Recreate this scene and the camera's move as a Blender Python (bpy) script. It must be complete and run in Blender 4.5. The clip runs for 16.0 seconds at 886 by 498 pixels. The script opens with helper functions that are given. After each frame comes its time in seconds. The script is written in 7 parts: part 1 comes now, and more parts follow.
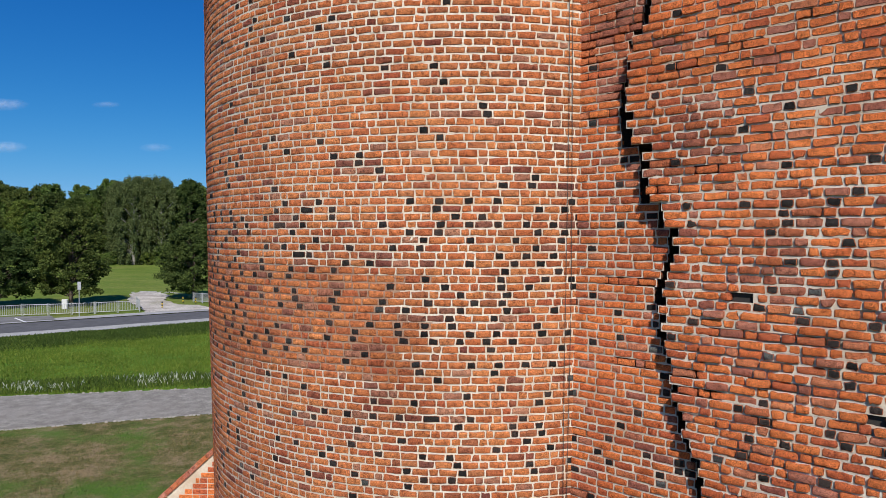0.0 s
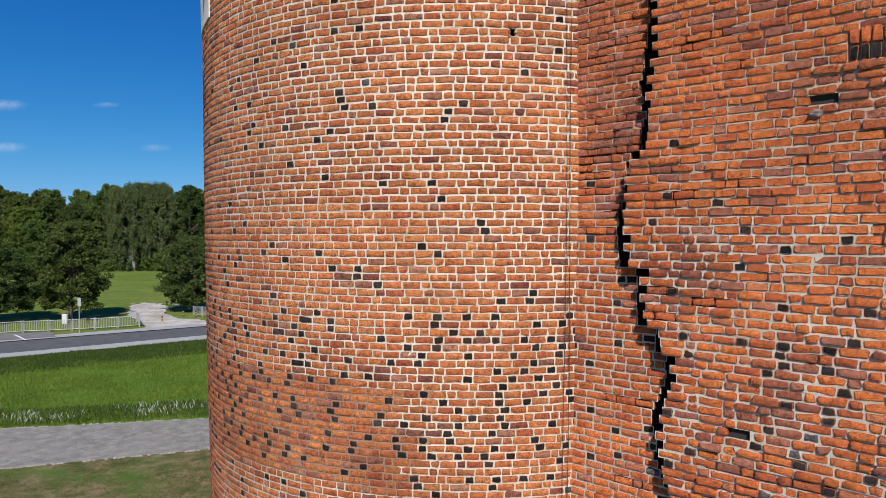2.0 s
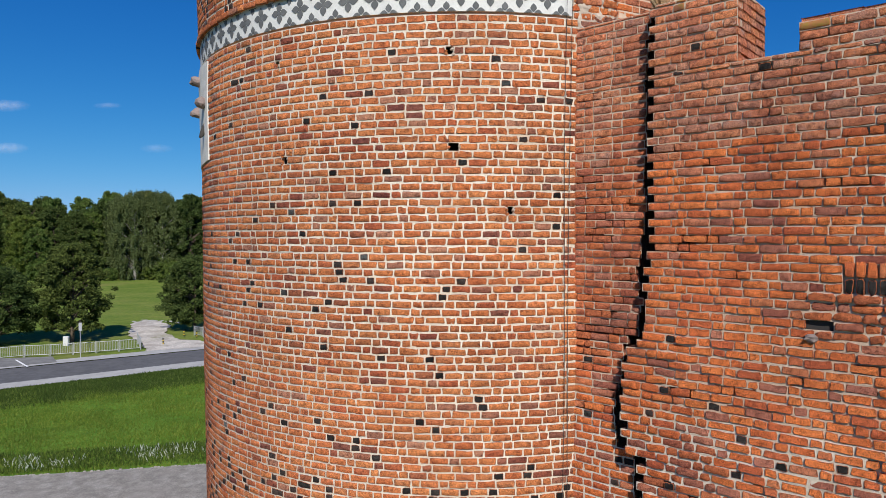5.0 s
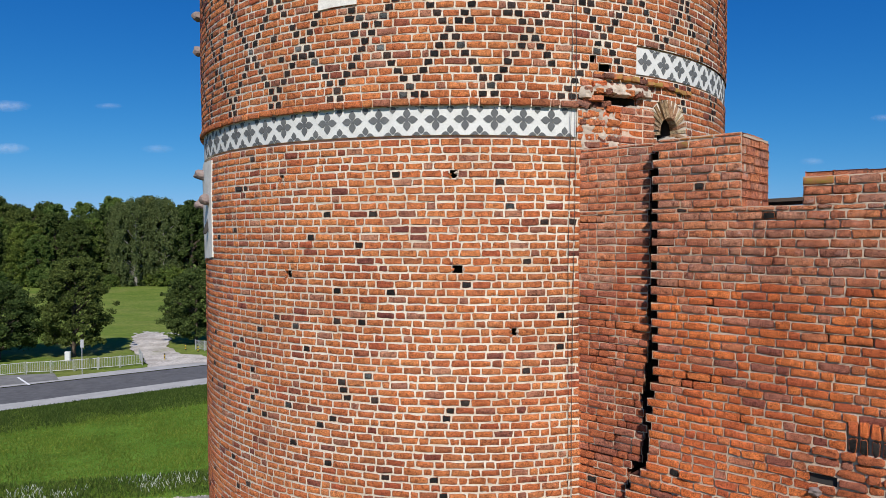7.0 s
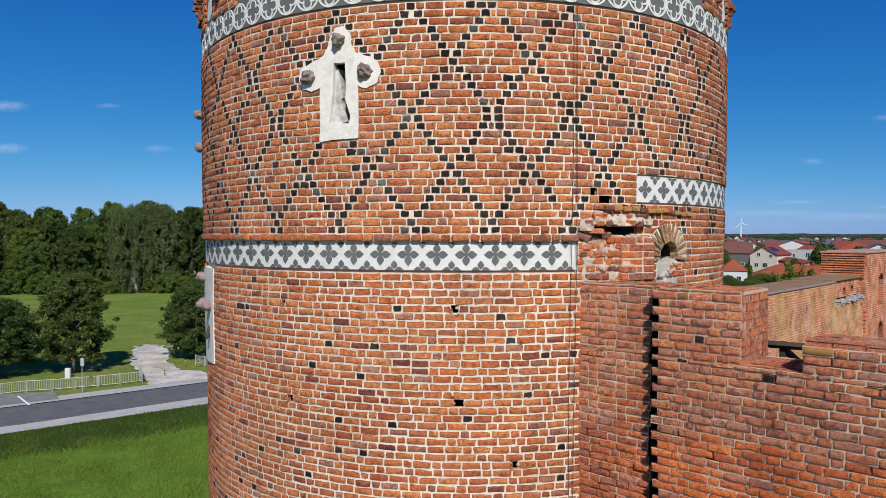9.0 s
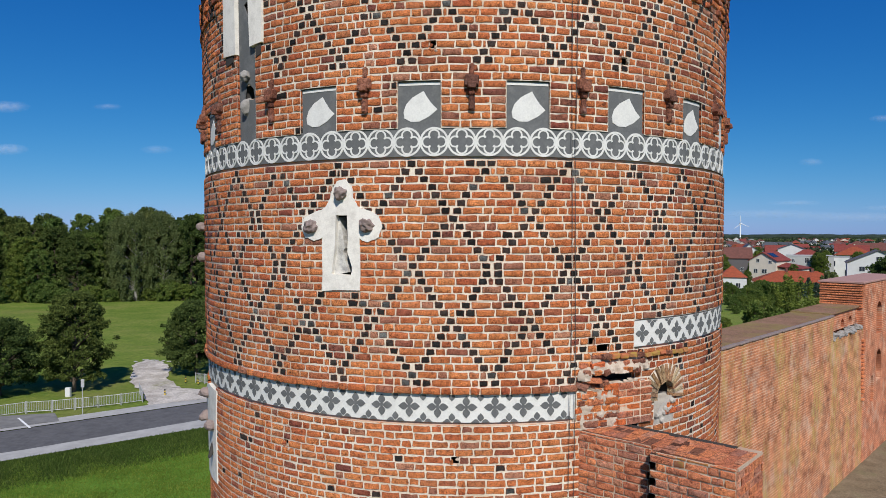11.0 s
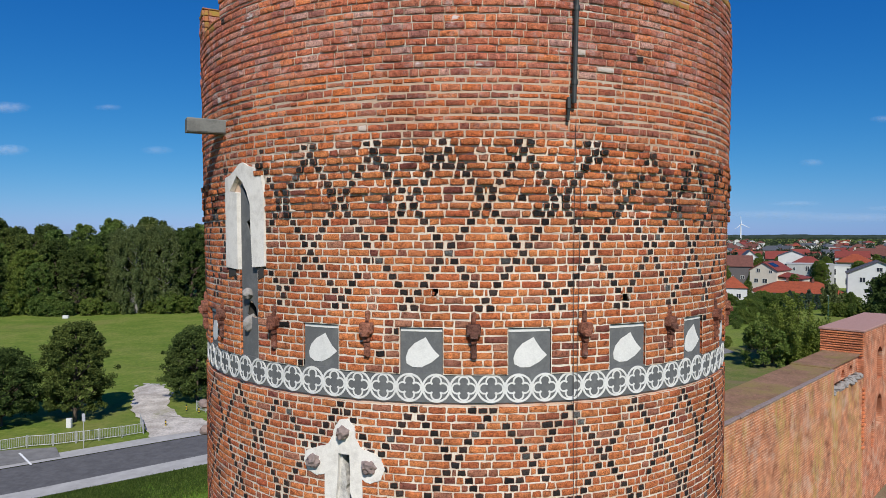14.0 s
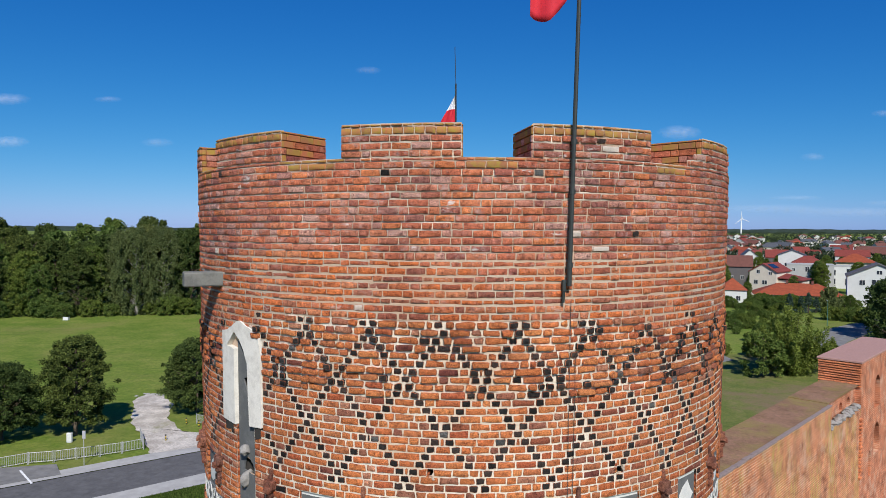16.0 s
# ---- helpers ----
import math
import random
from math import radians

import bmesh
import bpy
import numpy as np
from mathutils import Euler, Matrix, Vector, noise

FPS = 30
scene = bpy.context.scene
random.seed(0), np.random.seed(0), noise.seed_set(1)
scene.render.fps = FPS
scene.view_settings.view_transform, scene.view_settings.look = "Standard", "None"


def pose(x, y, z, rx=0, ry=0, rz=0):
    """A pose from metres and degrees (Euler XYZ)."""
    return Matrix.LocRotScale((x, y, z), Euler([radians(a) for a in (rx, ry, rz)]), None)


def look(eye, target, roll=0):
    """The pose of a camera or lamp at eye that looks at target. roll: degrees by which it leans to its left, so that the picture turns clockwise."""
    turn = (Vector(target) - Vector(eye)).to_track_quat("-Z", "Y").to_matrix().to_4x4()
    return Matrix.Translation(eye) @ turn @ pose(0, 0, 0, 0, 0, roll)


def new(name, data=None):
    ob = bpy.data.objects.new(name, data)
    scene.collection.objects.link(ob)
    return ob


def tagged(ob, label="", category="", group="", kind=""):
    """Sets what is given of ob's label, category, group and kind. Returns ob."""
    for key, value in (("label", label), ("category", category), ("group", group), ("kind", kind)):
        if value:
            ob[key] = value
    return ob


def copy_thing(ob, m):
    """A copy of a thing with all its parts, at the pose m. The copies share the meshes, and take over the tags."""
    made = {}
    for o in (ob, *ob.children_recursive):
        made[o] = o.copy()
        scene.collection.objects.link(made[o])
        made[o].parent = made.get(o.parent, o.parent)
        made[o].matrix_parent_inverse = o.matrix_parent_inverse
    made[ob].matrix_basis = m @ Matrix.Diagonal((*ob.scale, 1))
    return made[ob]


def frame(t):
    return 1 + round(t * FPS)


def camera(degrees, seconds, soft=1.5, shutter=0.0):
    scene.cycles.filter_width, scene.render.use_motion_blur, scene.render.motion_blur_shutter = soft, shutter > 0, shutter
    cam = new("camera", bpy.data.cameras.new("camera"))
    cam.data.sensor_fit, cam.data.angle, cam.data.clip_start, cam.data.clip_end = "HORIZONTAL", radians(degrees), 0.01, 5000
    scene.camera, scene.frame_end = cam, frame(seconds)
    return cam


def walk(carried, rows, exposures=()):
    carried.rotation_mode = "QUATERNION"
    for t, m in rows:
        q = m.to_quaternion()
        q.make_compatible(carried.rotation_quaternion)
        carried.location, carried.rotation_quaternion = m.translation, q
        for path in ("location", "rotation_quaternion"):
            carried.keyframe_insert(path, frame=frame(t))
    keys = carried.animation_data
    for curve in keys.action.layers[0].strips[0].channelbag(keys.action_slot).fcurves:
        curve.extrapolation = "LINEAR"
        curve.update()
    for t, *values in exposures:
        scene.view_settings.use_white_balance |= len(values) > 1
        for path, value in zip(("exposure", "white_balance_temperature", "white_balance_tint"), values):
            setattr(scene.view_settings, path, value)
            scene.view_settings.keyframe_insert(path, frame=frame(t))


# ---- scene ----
cam = camera(66.5, 16.0, soft=0.75)
# seconds, x, y, z, yaw, pitch, roll
ROWS = [
    (0.0, 0.0, 0.0, -0.0, 1.41, -1.149, -0.11),
    (0.5, 0.0134, 0.0, 0.3665, 1.392, -1.149, -0.091),
    (1.0, 0.0165, 0.0037, 0.7361, 1.402, -1.15, -0.076),
    (1.5, 0.0227, 0.0049, 1.1266, 1.401, -1.149, -0.069),
    (2.0, 0.0252, 0.0042, 1.5124, 1.42, -1.149, -0.071),
    (2.5, 0.0295, 0.0032, 1.8872, 1.452, -1.15, -0.078),
    (3.0, 0.0474, 0.0007, 2.2609, 1.457, -1.152, -0.082),
    (3.5, 0.0619, 0.0012, 2.6398, 1.47, -1.152, -0.081),
    (4.0, 0.067, 0.0064, 3.0313, 1.481, -1.152, -0.076),
    (6.5, 0.0311, 0.0139, 4.9924, 1.55, -1.152, -0.033),
    (7.0, 0.0191, 0.0146, 5.3965, 1.573, -1.151, -0.043),
    (7.5, 0.0206, 0.0119, 5.8233, 1.557, -1.152, -0.053),
    (8.0, 0.0173, 0.0161, 6.2621, 1.549, -1.155, -0.057),
    (8.5, 0.0081, 0.0203, 6.7041, 1.553, -1.158, -0.054),
    (9.0, -0.0002, 0.0125, 7.1437, 1.555, -1.16, -0.045),
    (11.5, -0.0178, -0.1112, 9.6618, 1.512, -1.145, -0.026),
    (12.0, -0.0374, -0.1158, 10.1676, 1.541, -1.145, -0.021),
    (12.5, -0.0451, -0.1037, 10.6923, 1.537, -1.145, -0.013),
    (13.0, -0.0531, -0.0864, 11.215, 1.551, -1.144, -0.007),
    (13.5, -0.0505, -0.0752, 11.7666, 1.559, -1.143, -0.007),
    (14.0, -0.0336, -0.0727, 12.3629, 1.55, -1.142, -0.018),
    (14.5, -0.0147, -0.0758, 12.9702, 1.55, -1.144, -0.042),
    (15.0, 0.001, -0.0768, 13.5825, 1.556, -1.152, -0.075),
    (15.5, 0.0126, -0.071, 14.192, 1.566, -1.168, -0.109),
    (16.0, 0.022, -0.0605, 14.8224, 1.571, -1.74, -0.202),
]
walk(cam, [(t, pose(x, y, z, 90 + pitch, roll, yaw)) for t, x, y, z, yaw, pitch, roll in ROWS], [(0, -0.09), (4.0, -0.07), (8.5, -0.10), (11.0, -0.19), (13.5, -0.17), (15.0, -0.06), (16.0, -0.03)])

# ---- daylight ----
SUN_EL, SUN_AZ = 41.5, 170.0   # height above the horizon; compass angle of the sun from +y towards +x
world = bpy.data.worlds.new("world")
scene.world = world
world.use_nodes = True
wn, wl = world.node_tree.nodes, world.node_tree.links
wn.clear()
sky = wn.new("ShaderNodeTexSky")
sky.sky_type, sky.sun_disc = "NISHITA", False
sky.sun_elevation, sky.sun_rotation = radians(SUN_EL), radians(SUN_AZ)
sky.altitude, sky.air_density, sky.dust_density, sky.ozone_density = 150, 1.0, 0.2, 1.0
bg, wout = wn.new("ShaderNodeBackground"), wn.new("ShaderNodeOutputWorld")
bg.inputs["Strength"].default_value = 0.082
# a clear, deep blue late-summer sky that pales towards the horizon
parts, joined = wn.new("ShaderNodeSeparateColor"), wn.new("ShaderNodeCombineColor")
wl.new(sky.outputs[0], parts.inputs[0])


def sky_math(kind, a, b):
    n = wn.new("ShaderNodeMath")
    n.operation = kind
    for sock, v in zip(n.inputs, (a, b)):
        if isinstance(v, float):
            sock.default_value = v
        else:
            wl.new(v, sock)
    return n.outputs[0]


sr, sg, sb = parts.outputs
wl.new(sky_math("MULTIPLY", sky_math("MULTIPLY", sr, sr), 0.040), joined.inputs[0])
wl.new(sky_math("ADD", sky_math("MULTIPLY", sg, 0.525), sky_math("MULTIPLY", sky_math("MULTIPLY", sg, sg), 0.012)), joined.inputs[1])
wl.new(sky_math("ADD", sky_math("MULTIPLY", sky_math("POWER", sb, 0.6), 2.05), sky_math("MULTIPLY", sr, 0.35)), joined.inputs[2])
wl.new(joined.outputs[0], bg.inputs[0])
wl.new(bg.outputs[0], wout.inputs[0])
sun = new("sun", bpy.data.lights.new("sun", "SUN"))
sun.data.energy, sun.data.angle, sun.data.color = 5.6, radians(0.53), (1.0, 0.965, 0.91)
az, el = radians(SUN_AZ), radians(SUN_EL)
sun.matrix_world = look((30 * math.sin(az) * math.cos(el), 30 * math.cos(az) * math.cos(el), 30 * math.sin(el)), (0, 0, 0))
scene.view_settings.exposure = 0.10

# ---- materials ----
def mat(name, rough=0.85, spec=0.3):
    m = bpy.data.materials.new(name)
    m.use_nodes = True
    nt = m.node_tree
    b = nt.nodes["Principled BSDF"]
    b.inputs["Roughness"].default_value = rough
    b.inputs["Specular IOR Level"].default_value = spec
    return m, nt, b


def node(nt, kind, **kw):
    n = nt.nodes.new(kind)
    for k, v in kw.items():
        n.inputs[k].default_value = v
    return n


def noise_of(nt, scale, detail=4, rough=0.6, vec=None):
    n = node(nt, "ShaderNodeTexNoise", Scale=scale, Detail=detail, Roughness=rough)
    if vec is None:
        vec = nt.nodes.new("ShaderNodeTexCoord").outputs["Object"]
    nt.links.new(vec, n.inputs["Vector"])
    return n


def ramp(nt, fac, stops, smooth=True):
    r = nt.nodes.new("ShaderNodeValToRGB")
    r.color_ramp.interpolation = "LINEAR" if smooth else "CONSTANT"
    e = r.color_ramp.elements
    while len(e) < len(stops):
        e.new(0.5)
    for el, (p, c) in zip(e, stops):
        el.position, el.color = p, (*c, 1)
    nt.links.new(fac, r.inputs["Fac"])
    return r


def mix(nt, fac, a, b, mode="MIX"):
    n = nt.nodes.new("ShaderNodeMix")
    n.data_type, n.blend_type = "RGBA", mode
    for sock, v in ((n.inputs[0], fac), (n.inputs[6], a), (n.inputs[7], b)):
        if isinstance(v, (int, float)):
            sock.default_value = v
        elif isinstance(v, tuple):
            sock.default_value = (*v, 1)
        else:
            nt.links.new(v, sock)
    return n.outputs[2]


def bump(nt, b, height, strength=0.4, dist=0.01):
    n = node(nt, "ShaderNodeBump", Strength=strength, Distance=dist)
    nt.links.new(height, n.inputs["Height"])
    nt.links.new(n.outputs[0], b.inputs["Normal"])


def world_xyz(nt):
    """World place, so that parts of one wall share one pattern of stains."""
    return nt.nodes.new("ShaderNodeNewGeometry").outputs["Position"]


def brick_mat(name, stops, single=False, bloom=0.0, soot=0.25, rough=0.9, spec=0.2, relief=0.9, white=0.0):
    """Burnt clay: a colour for each brick, blotches, pits and chips; bloom adds white salts, white a share of limewashed bricks."""
    m, nt, b = mat(name, rough, spec)
    stops = [(p, (c[0] * 0.98, c[1] * 1.09, c[2] * 1.12)) for p, c in stops]
    if single:
        rnd = nt.nodes.new("ShaderNodeObjectInfo").outputs["Random"]
    else:
        rnd = nt.nodes.new("ShaderNodeNewGeometry").outputs["Random Per Island"]
    pos = world_xyz(nt)
    base = ramp(nt, rnd, stops).outputs[0]
    mid = noise_of(nt, 17, 8, 0.72, pos)
    blot = ramp(nt, mid.outputs[0], [(0.38, (0.34, 0.28, 0.30)), (0.46, (0.90, 0.88, 0.88)), (0.55, (1.06, 1.05, 1.03)), (0.64, (1.40, 1.42, 1.45))])
    col = mix(nt, min(1.0, 0.45 + soot), base, blot.outputs[0], "MULTIPLY")
    fine = noise_of(nt, 95, 6, 0.8, pos)
    pits = ramp(nt, fine.outputs[0], [(0.39, (0.16, 0.13, 0.12)), (0.465, (0.95, 0.95, 0.95)), (0.56, (1.08, 1.08, 1.08)), (0.64, (1.75, 1.65, 1.55))])
    col = mix(nt, 0.85, col, pits.outputs[0], "MULTIPLY")
    crease = noise_of(nt, 13, 2.5, 0.55, pos)
    lines = ramp(nt, crease.outputs[0], [(0.478, (1, 1, 1)), (0.497, (0.34, 0.28, 0.26)), (0.503, (0.34, 0.28, 0.26)), (0.522, (1, 1, 1))])
    where = ramp(nt, noise_of(nt, 5, 3, 0.6, pos).outputs[0], [(0.48, (0, 0, 0)), (0.60, (0.85, 0.85, 0.85))])
    col = mix(nt, where.outputs[0], col, mix(nt, 1.0, col, lines.outputs[0], "MULTIPLY"))
    big = noise_of(nt, 0.7, 4, 0.6, pos)
    wash = ramp(nt, big.outputs[0], [(0.35, (0.66, 0.60, 0.60)), (0.6, (1.10, 1.06, 1.0))])
    col = mix(nt, 0.75, col, wash.outputs[0], "MULTIPLY")
    if bloom > 0:
        salt = noise_of(nt, 4.0, 9, 0.78, pos)
        f = ramp(nt, salt.outputs[0], [(0.53, (0, 0, 0)), (0.70, (bloom, bloom, bloom))])
        col = mix(nt, f.outputs[0], col, (0.60, 0.43, 0.39))
        mp = nt.nodes.new("ShaderNodeMapping")
        mp.inputs["Scale"].default_value = (1.0, 1.0, 2.6)
        nt.links.new(pos, mp.inputs[0])
        crust = noise_of(nt, 2.1, 9, 0.72, mp.outputs[0])
        f = ramp(nt, crust.outputs[0], [(0.625, (0, 0, 0)), (0.66, (bloom, bloom, bloom))])
        col = mix(nt, f.outputs[0], col, (0.72, 0.64, 0.60))
    if white > 0:
        f = ramp(nt, rnd, [(0.0, (0.85, 0.85, 0.85)), (white, (0, 0, 0))], False)
        col = mix(nt, f.outputs[0], col, (0.66, 0.60, 0.52))
    nt.links.new(col, b.inputs["Base Color"])
    h = nt.nodes.new("ShaderNodeMath")
    h.operation = "ADD"
    rough_n = noise_of(nt, 24, 8, 0.78, pos)
    nt.links.new(rough_n.outputs[0], h.inputs[0])
    nt.links.new(fine.outputs[0], h.inputs[1])
    bump(nt, b, h.outputs[0], relief, 0.024)
    return m


OLD = [(0.0, (0.62, 0.180, 0.062)), (0.22, (0.69, 0.235, 0.086)), (0.42, (0.58, 0.152, 0.056)), (0.60, (0.66, 0.205, 0.076)),
       (0.74, (0.48, 0.112, 0.051)), (0.82, (0.62, 0.215, 0.086)), (0.90, (0.28, 0.072, 0.047)), (0.94, (0.55, 0.235, 0.14)), (1.0, (0.21, 0.060, 0.046))]
TOPRED = [(0.0, (0.60, 0.170, 0.088)), (0.22, (0.52, 0.145, 0.088)), (0.40, (0.71, 0.215, 0.085)), (0.52, (0.47, 0.155, 0.110)),
          (0.68, (0.64, 0.215, 0.115)), (0.82, (0.35, 0.105, 0.080)), (0.92, (0.60, 0.32, 0.26)), (1.0, (0.58, 0.180, 0.100))]
ORANGE = [(0.0, (0.70, 0.185, 0.060)), (0.3, (0.62, 0.155, 0.058)), (0.55, (0.64, 0.225, 0.110)), (0.75, (0.50, 0.125, 0.060)),
          (0.9, (0.34, 0.110, 0.075)), (1.0, (0.48, 0.17, 0.10))]
WALLRED = [(0.0, (0.78, 0.185, 0.056)), (0.3, (0.83, 0.225, 0.068)), (0.55, (0.71, 0.162, 0.054)), (0.76, (0.58, 0.128, 0.056)),
           (0.84, (0.72, 0.225, 0.096)), (0.94, (0.52, 0.185, 0.120)), (1.0, (0.32, 0.088, 0.060))]
DARK = [(0.0, (0.024, 0.021, 0.020)), (0.5, (0.044, 0.036, 0.033)), (0.8, (0.080, 0.054, 0.046)), (0.93, (0.036, 0.034, 0.034)), (0.965, (0.10, 0.095, 0.09)), (1.0, (0.19, 0.18, 0.17))]
M_old, M_old1 = brick_mat("old_brick", OLD), brick_mat("old_brick_single", OLD, True)
M_dark, M_dark1 = (brick_mat("vitrified_brick", DARK, s, rough=0.82, spec=0.12, soot=0.1, relief=1.0) for s in (False, True))
M_new = brick_mat("restored_brick", TOPRED, bloom=0.85, soot=0.35, white=0.002)
M_mend = brick_mat("orange_repair_brick", ORANGE, bloom=0.35, soot=0.4, white=0.006)
M_wall, M_wall1 = (brick_mat("curtain_wall_brick", WALLRED, s, soot=0.1, relief=0.9) for s in (False, True))
PATCHRED = [(0.0, (0.52, 0.145, 0.070)), (0.4, (0.64, 0.170, 0.062)), (0.7, (0.44, 0.120, 0.068)), (1.0, (0.52, 0.19, 0.12))]
M_patch = brick_mat("patch_brick", PATCHRED, soot=0.3)
M_new1 = brick_mat("restored_brick_single", TOPRED, True, bloom=0.5, soot=0.3)
TOPBROWN = [(0.0, (0.66, 0.215, 0.105)), (0.30, (0.54, 0.175, 0.096)), (0.60, (0.72, 0.240, 0.102)), (0.80, (0.58, 0.25, 0.155)), (1.0, (0.44, 0.160, 0.100))]
M_wtop, M_wtop1 = (brick_mat("wall_top_brick", TOPBROWN, s, bloom=0.3, soot=0.4) for s in (False, True))


def lichen_mat(single=False):
    m, nt, b = mat("lichened_brick", 0.95, 0.1)
    pos = world_xyz(nt)
    rnd = nt.nodes.new("ShaderNodeObjectInfo").outputs["Random"] if single else nt.nodes.new("ShaderNodeNewGeometry").outputs["Random Per Island"]
    base = ramp(nt, rnd, [(0.0, (0.44, 0.14, 0.07)), (0.5, (0.36, 0.17, 0.07)), (1.0, (0.27, 0.11, 0.06))]).outputs[0]
    n = noise_of(nt, 7, 7, 0.75, pos)
    f = ramp(nt, n.outputs[0], [(0.44, (0, 0, 0)), (0.66, (0.85, 0.85, 0.85))])
    col = mix(nt, f.outputs[0], base, (0.30, 0.24, 0.035))
    nt.links.new(col, b.inputs["Base Color"])
    bump(nt, b, n.outputs[0], 0.5, 0.02)
    return m


# darker rims of the bricks: thin shadow lines along the joints, set in colour
M_arris = brick_mat("shade_line_brick_arris", [(0.0, (0.36, 0.112, 0.058)), (0.5, (0.44, 0.145, 0.072)), (1.0, (0.26, 0.090, 0.055))], soot=0.4)
M_arriswall = brick_mat("shade_line_wall_arris", [(0.0, (0.52, 0.140, 0.058)), (0.5, (0.60, 0.170, 0.070)), (1.0, (0.38, 0.105, 0.055))], soot=0.3)
# darker copy of the wall brick, with the joint's shade in its colour
M_corehead = brick_mat("joint_brick_shade", [(0.0, (0.16, 0.060, 0.040)), (0.5, (0.24, 0.085, 0.050)), (1.0, (0.12, 0.070, 0.055))], soot=0.4)
M_lichen, M_lichen1 = lichen_mat(), lichen_mat(True)


def mortar_mat(name, a, bcol, grime):
    m, nt, b = mat(name, 0.95, 0.1)
    pos = world_xyz(nt)
    n1, n2 = noise_of(nt, 45, 5, 0.7, pos), noise_of(nt, 1.3, 5, 0.65, pos)
    c1 = ramp(nt, n1.outputs[0], [(0.35, a), (0.7, bcol)]).outputs[0]
    f = ramp(nt, n2.outputs[0], [(0.42, (0, 0, 0)), (0.66, (0.8, 0.8, 0.8))]).outputs[0]
    col = mix(nt, f, c1, grime)
    nt.links.new(col, b.inputs["Base Color"])
    bump(nt, b, n1.outputs[0], 0.6, 0.01)
    return m


M_lime = mortar_mat("lime_mortar", (0.60, 0.51, 0.40), (0.79, 0.71, 0.59), (0.50, 0.37, 0.26))
M_cement = mortar_mat("grey_mortar", (0.44, 0.37, 0.29), (0.60, 0.52, 0.42), (0.34, 0.22, 0.16))
M_grout = mortar_mat("tan_mortar", (0.40, 0.31, 0.23), (0.53, 0.44, 0.34), (0.46, 0.27, 0.17))
M_stained = mortar_mat("stained_mortar", (0.30, 0.18, 0.12), (0.46, 0.31, 0.22), (0.30, 0.16, 0.10))
M_wallmortar = mortar_mat("wall_mortar", (0.52, 0.39, 0.28), (0.68, 0.54, 0.41), (0.50, 0.31, 0.20))


def plaster_mat(name, col, dirt, amount=0.5):
    m, nt, b = mat(name, 0.85, 0.2)
    pos = world_xyz(nt)
    n1, n2 = noise_of(nt, 6, 8, 0.7, pos), noise_of(nt, 55, 4, 0.6, pos)
    f = ramp(nt, n1.outputs[0], [(0.45, (0, 0, 0)), (0.75, (amount, amount, amount))]).outputs[0]
    c = mix(nt, f, col, dirt)
    g = ramp(nt, n2.outputs[0], [(0.3, (0.85, 0.85, 0.85)), (0.7, (1.06, 1.06, 1.06))]).outputs[0]
    nt.links.new(mix(nt, 0.7, c, g, "MULTIPLY"), b.inputs["Base Color"])
    bump(nt, b, n2.outputs[0], 0.3, 0.006)
    return m


M_white = plaster_mat("white_plaster", (0.74, 0.70, 0.63), (0.42, 0.38, 0.33), 0.6)
M_pale = plaster_mat("pale_sgraffito", (0.66, 0.65, 0.61), (0.45, 0.44, 0.42), 0.5)
M_grey = plaster_mat("grey_plaster", (0.115, 0.118, 0.118), (0.24, 0.24, 0.23), 0.45)
M_stone = plaster_mat("fieldstone", (0.26, 0.20, 0.18), (0.14, 0.11, 0.10), 0.8)
M_dirtystone = plaster_mat("weathered_stone", (0.30, 0.28, 0.26), (0.10, 0.10, 0.10), 0.9)
# near-black stand-in: the shade inside holes and openings is put into this colour
M_hole = plaster_mat("painted_shade", (0.05, 0.045, 0.04), (0.03, 0.03, 0.03), 0.5)
M_timber = plaster_mat("weathered_timber", (0.175, 0.175, 0.16), (0.08, 0.08, 0.075), 0.9)
M_darkwood = plaster_mat("dark_timber", (0.06, 0.045, 0.035), (0.03, 0.025, 0.02), 0.6)
M_rubble = plaster_mat("crumbled_lime", (0.52, 0.43, 0.34), (0.20, 0.12, 0.08), 1.0)
M_splay = plaster_mat("streaked_whitewash", (0.60, 0.57, 0.52), (0.10, 0.10, 0.10), 1.0)
M_dirtylime = plaster_mat("weathered_lime", (0.46, 0.42, 0.37), (0.28, 0.25, 0.22), 0.8)
M_pinktop = plaster_mat("pink_screed", (0.40, 0.235, 0.20), (0.26, 0.15, 0.12), 0.6)


def plain(name, col, rough=0.6, metal=0.0, vary=0.15, scale=8):
    m, nt, b = mat(name, rough, 0.4)
    n = noise_of(nt, scale, 5, 0.65)
    lo, hi = tuple(c * (1 - vary) for c in col), tuple(min(1, c * (1 + vary)) for c in col)
    nt.links.new(ramp(nt, n.outputs[0], [(0.3, lo), (0.7, hi)]).outputs[0], b.inputs["Base Color"])
    b.inputs["Metallic"].default_value = metal
    return m


M_iron = plain("black_painted_iron", (0.03, 0.035, 0.033), 0.5)
M_wire = plain("dark_wire", (0.06, 0.05, 0.045), 0.6)
M_red, M_flagwhite = plain("red_cloth", (0.55, 0.02, 0.035), 0.8, vary=0.1), plain("white_cloth", (0.78, 0.78, 0.78), 0.8, vary=0.06)
M_galv = plain("galvanised_steel", (0.55, 0.56, 0.57), 0.5, 0.35)
M_asphalt = plain("asphalt", (0.098, 0.096, 0.097), 0.9, vary=0.25, scale=1.5)
M_parking = plain("pale_asphalt", (0.175, 0.170, 0.162), 0.92, vary=0.25, scale=0.8)
M_concrete = plain("concrete_slab", (0.36, 0.35, 0.33), 0.9, vary=0.15, scale=0.9)
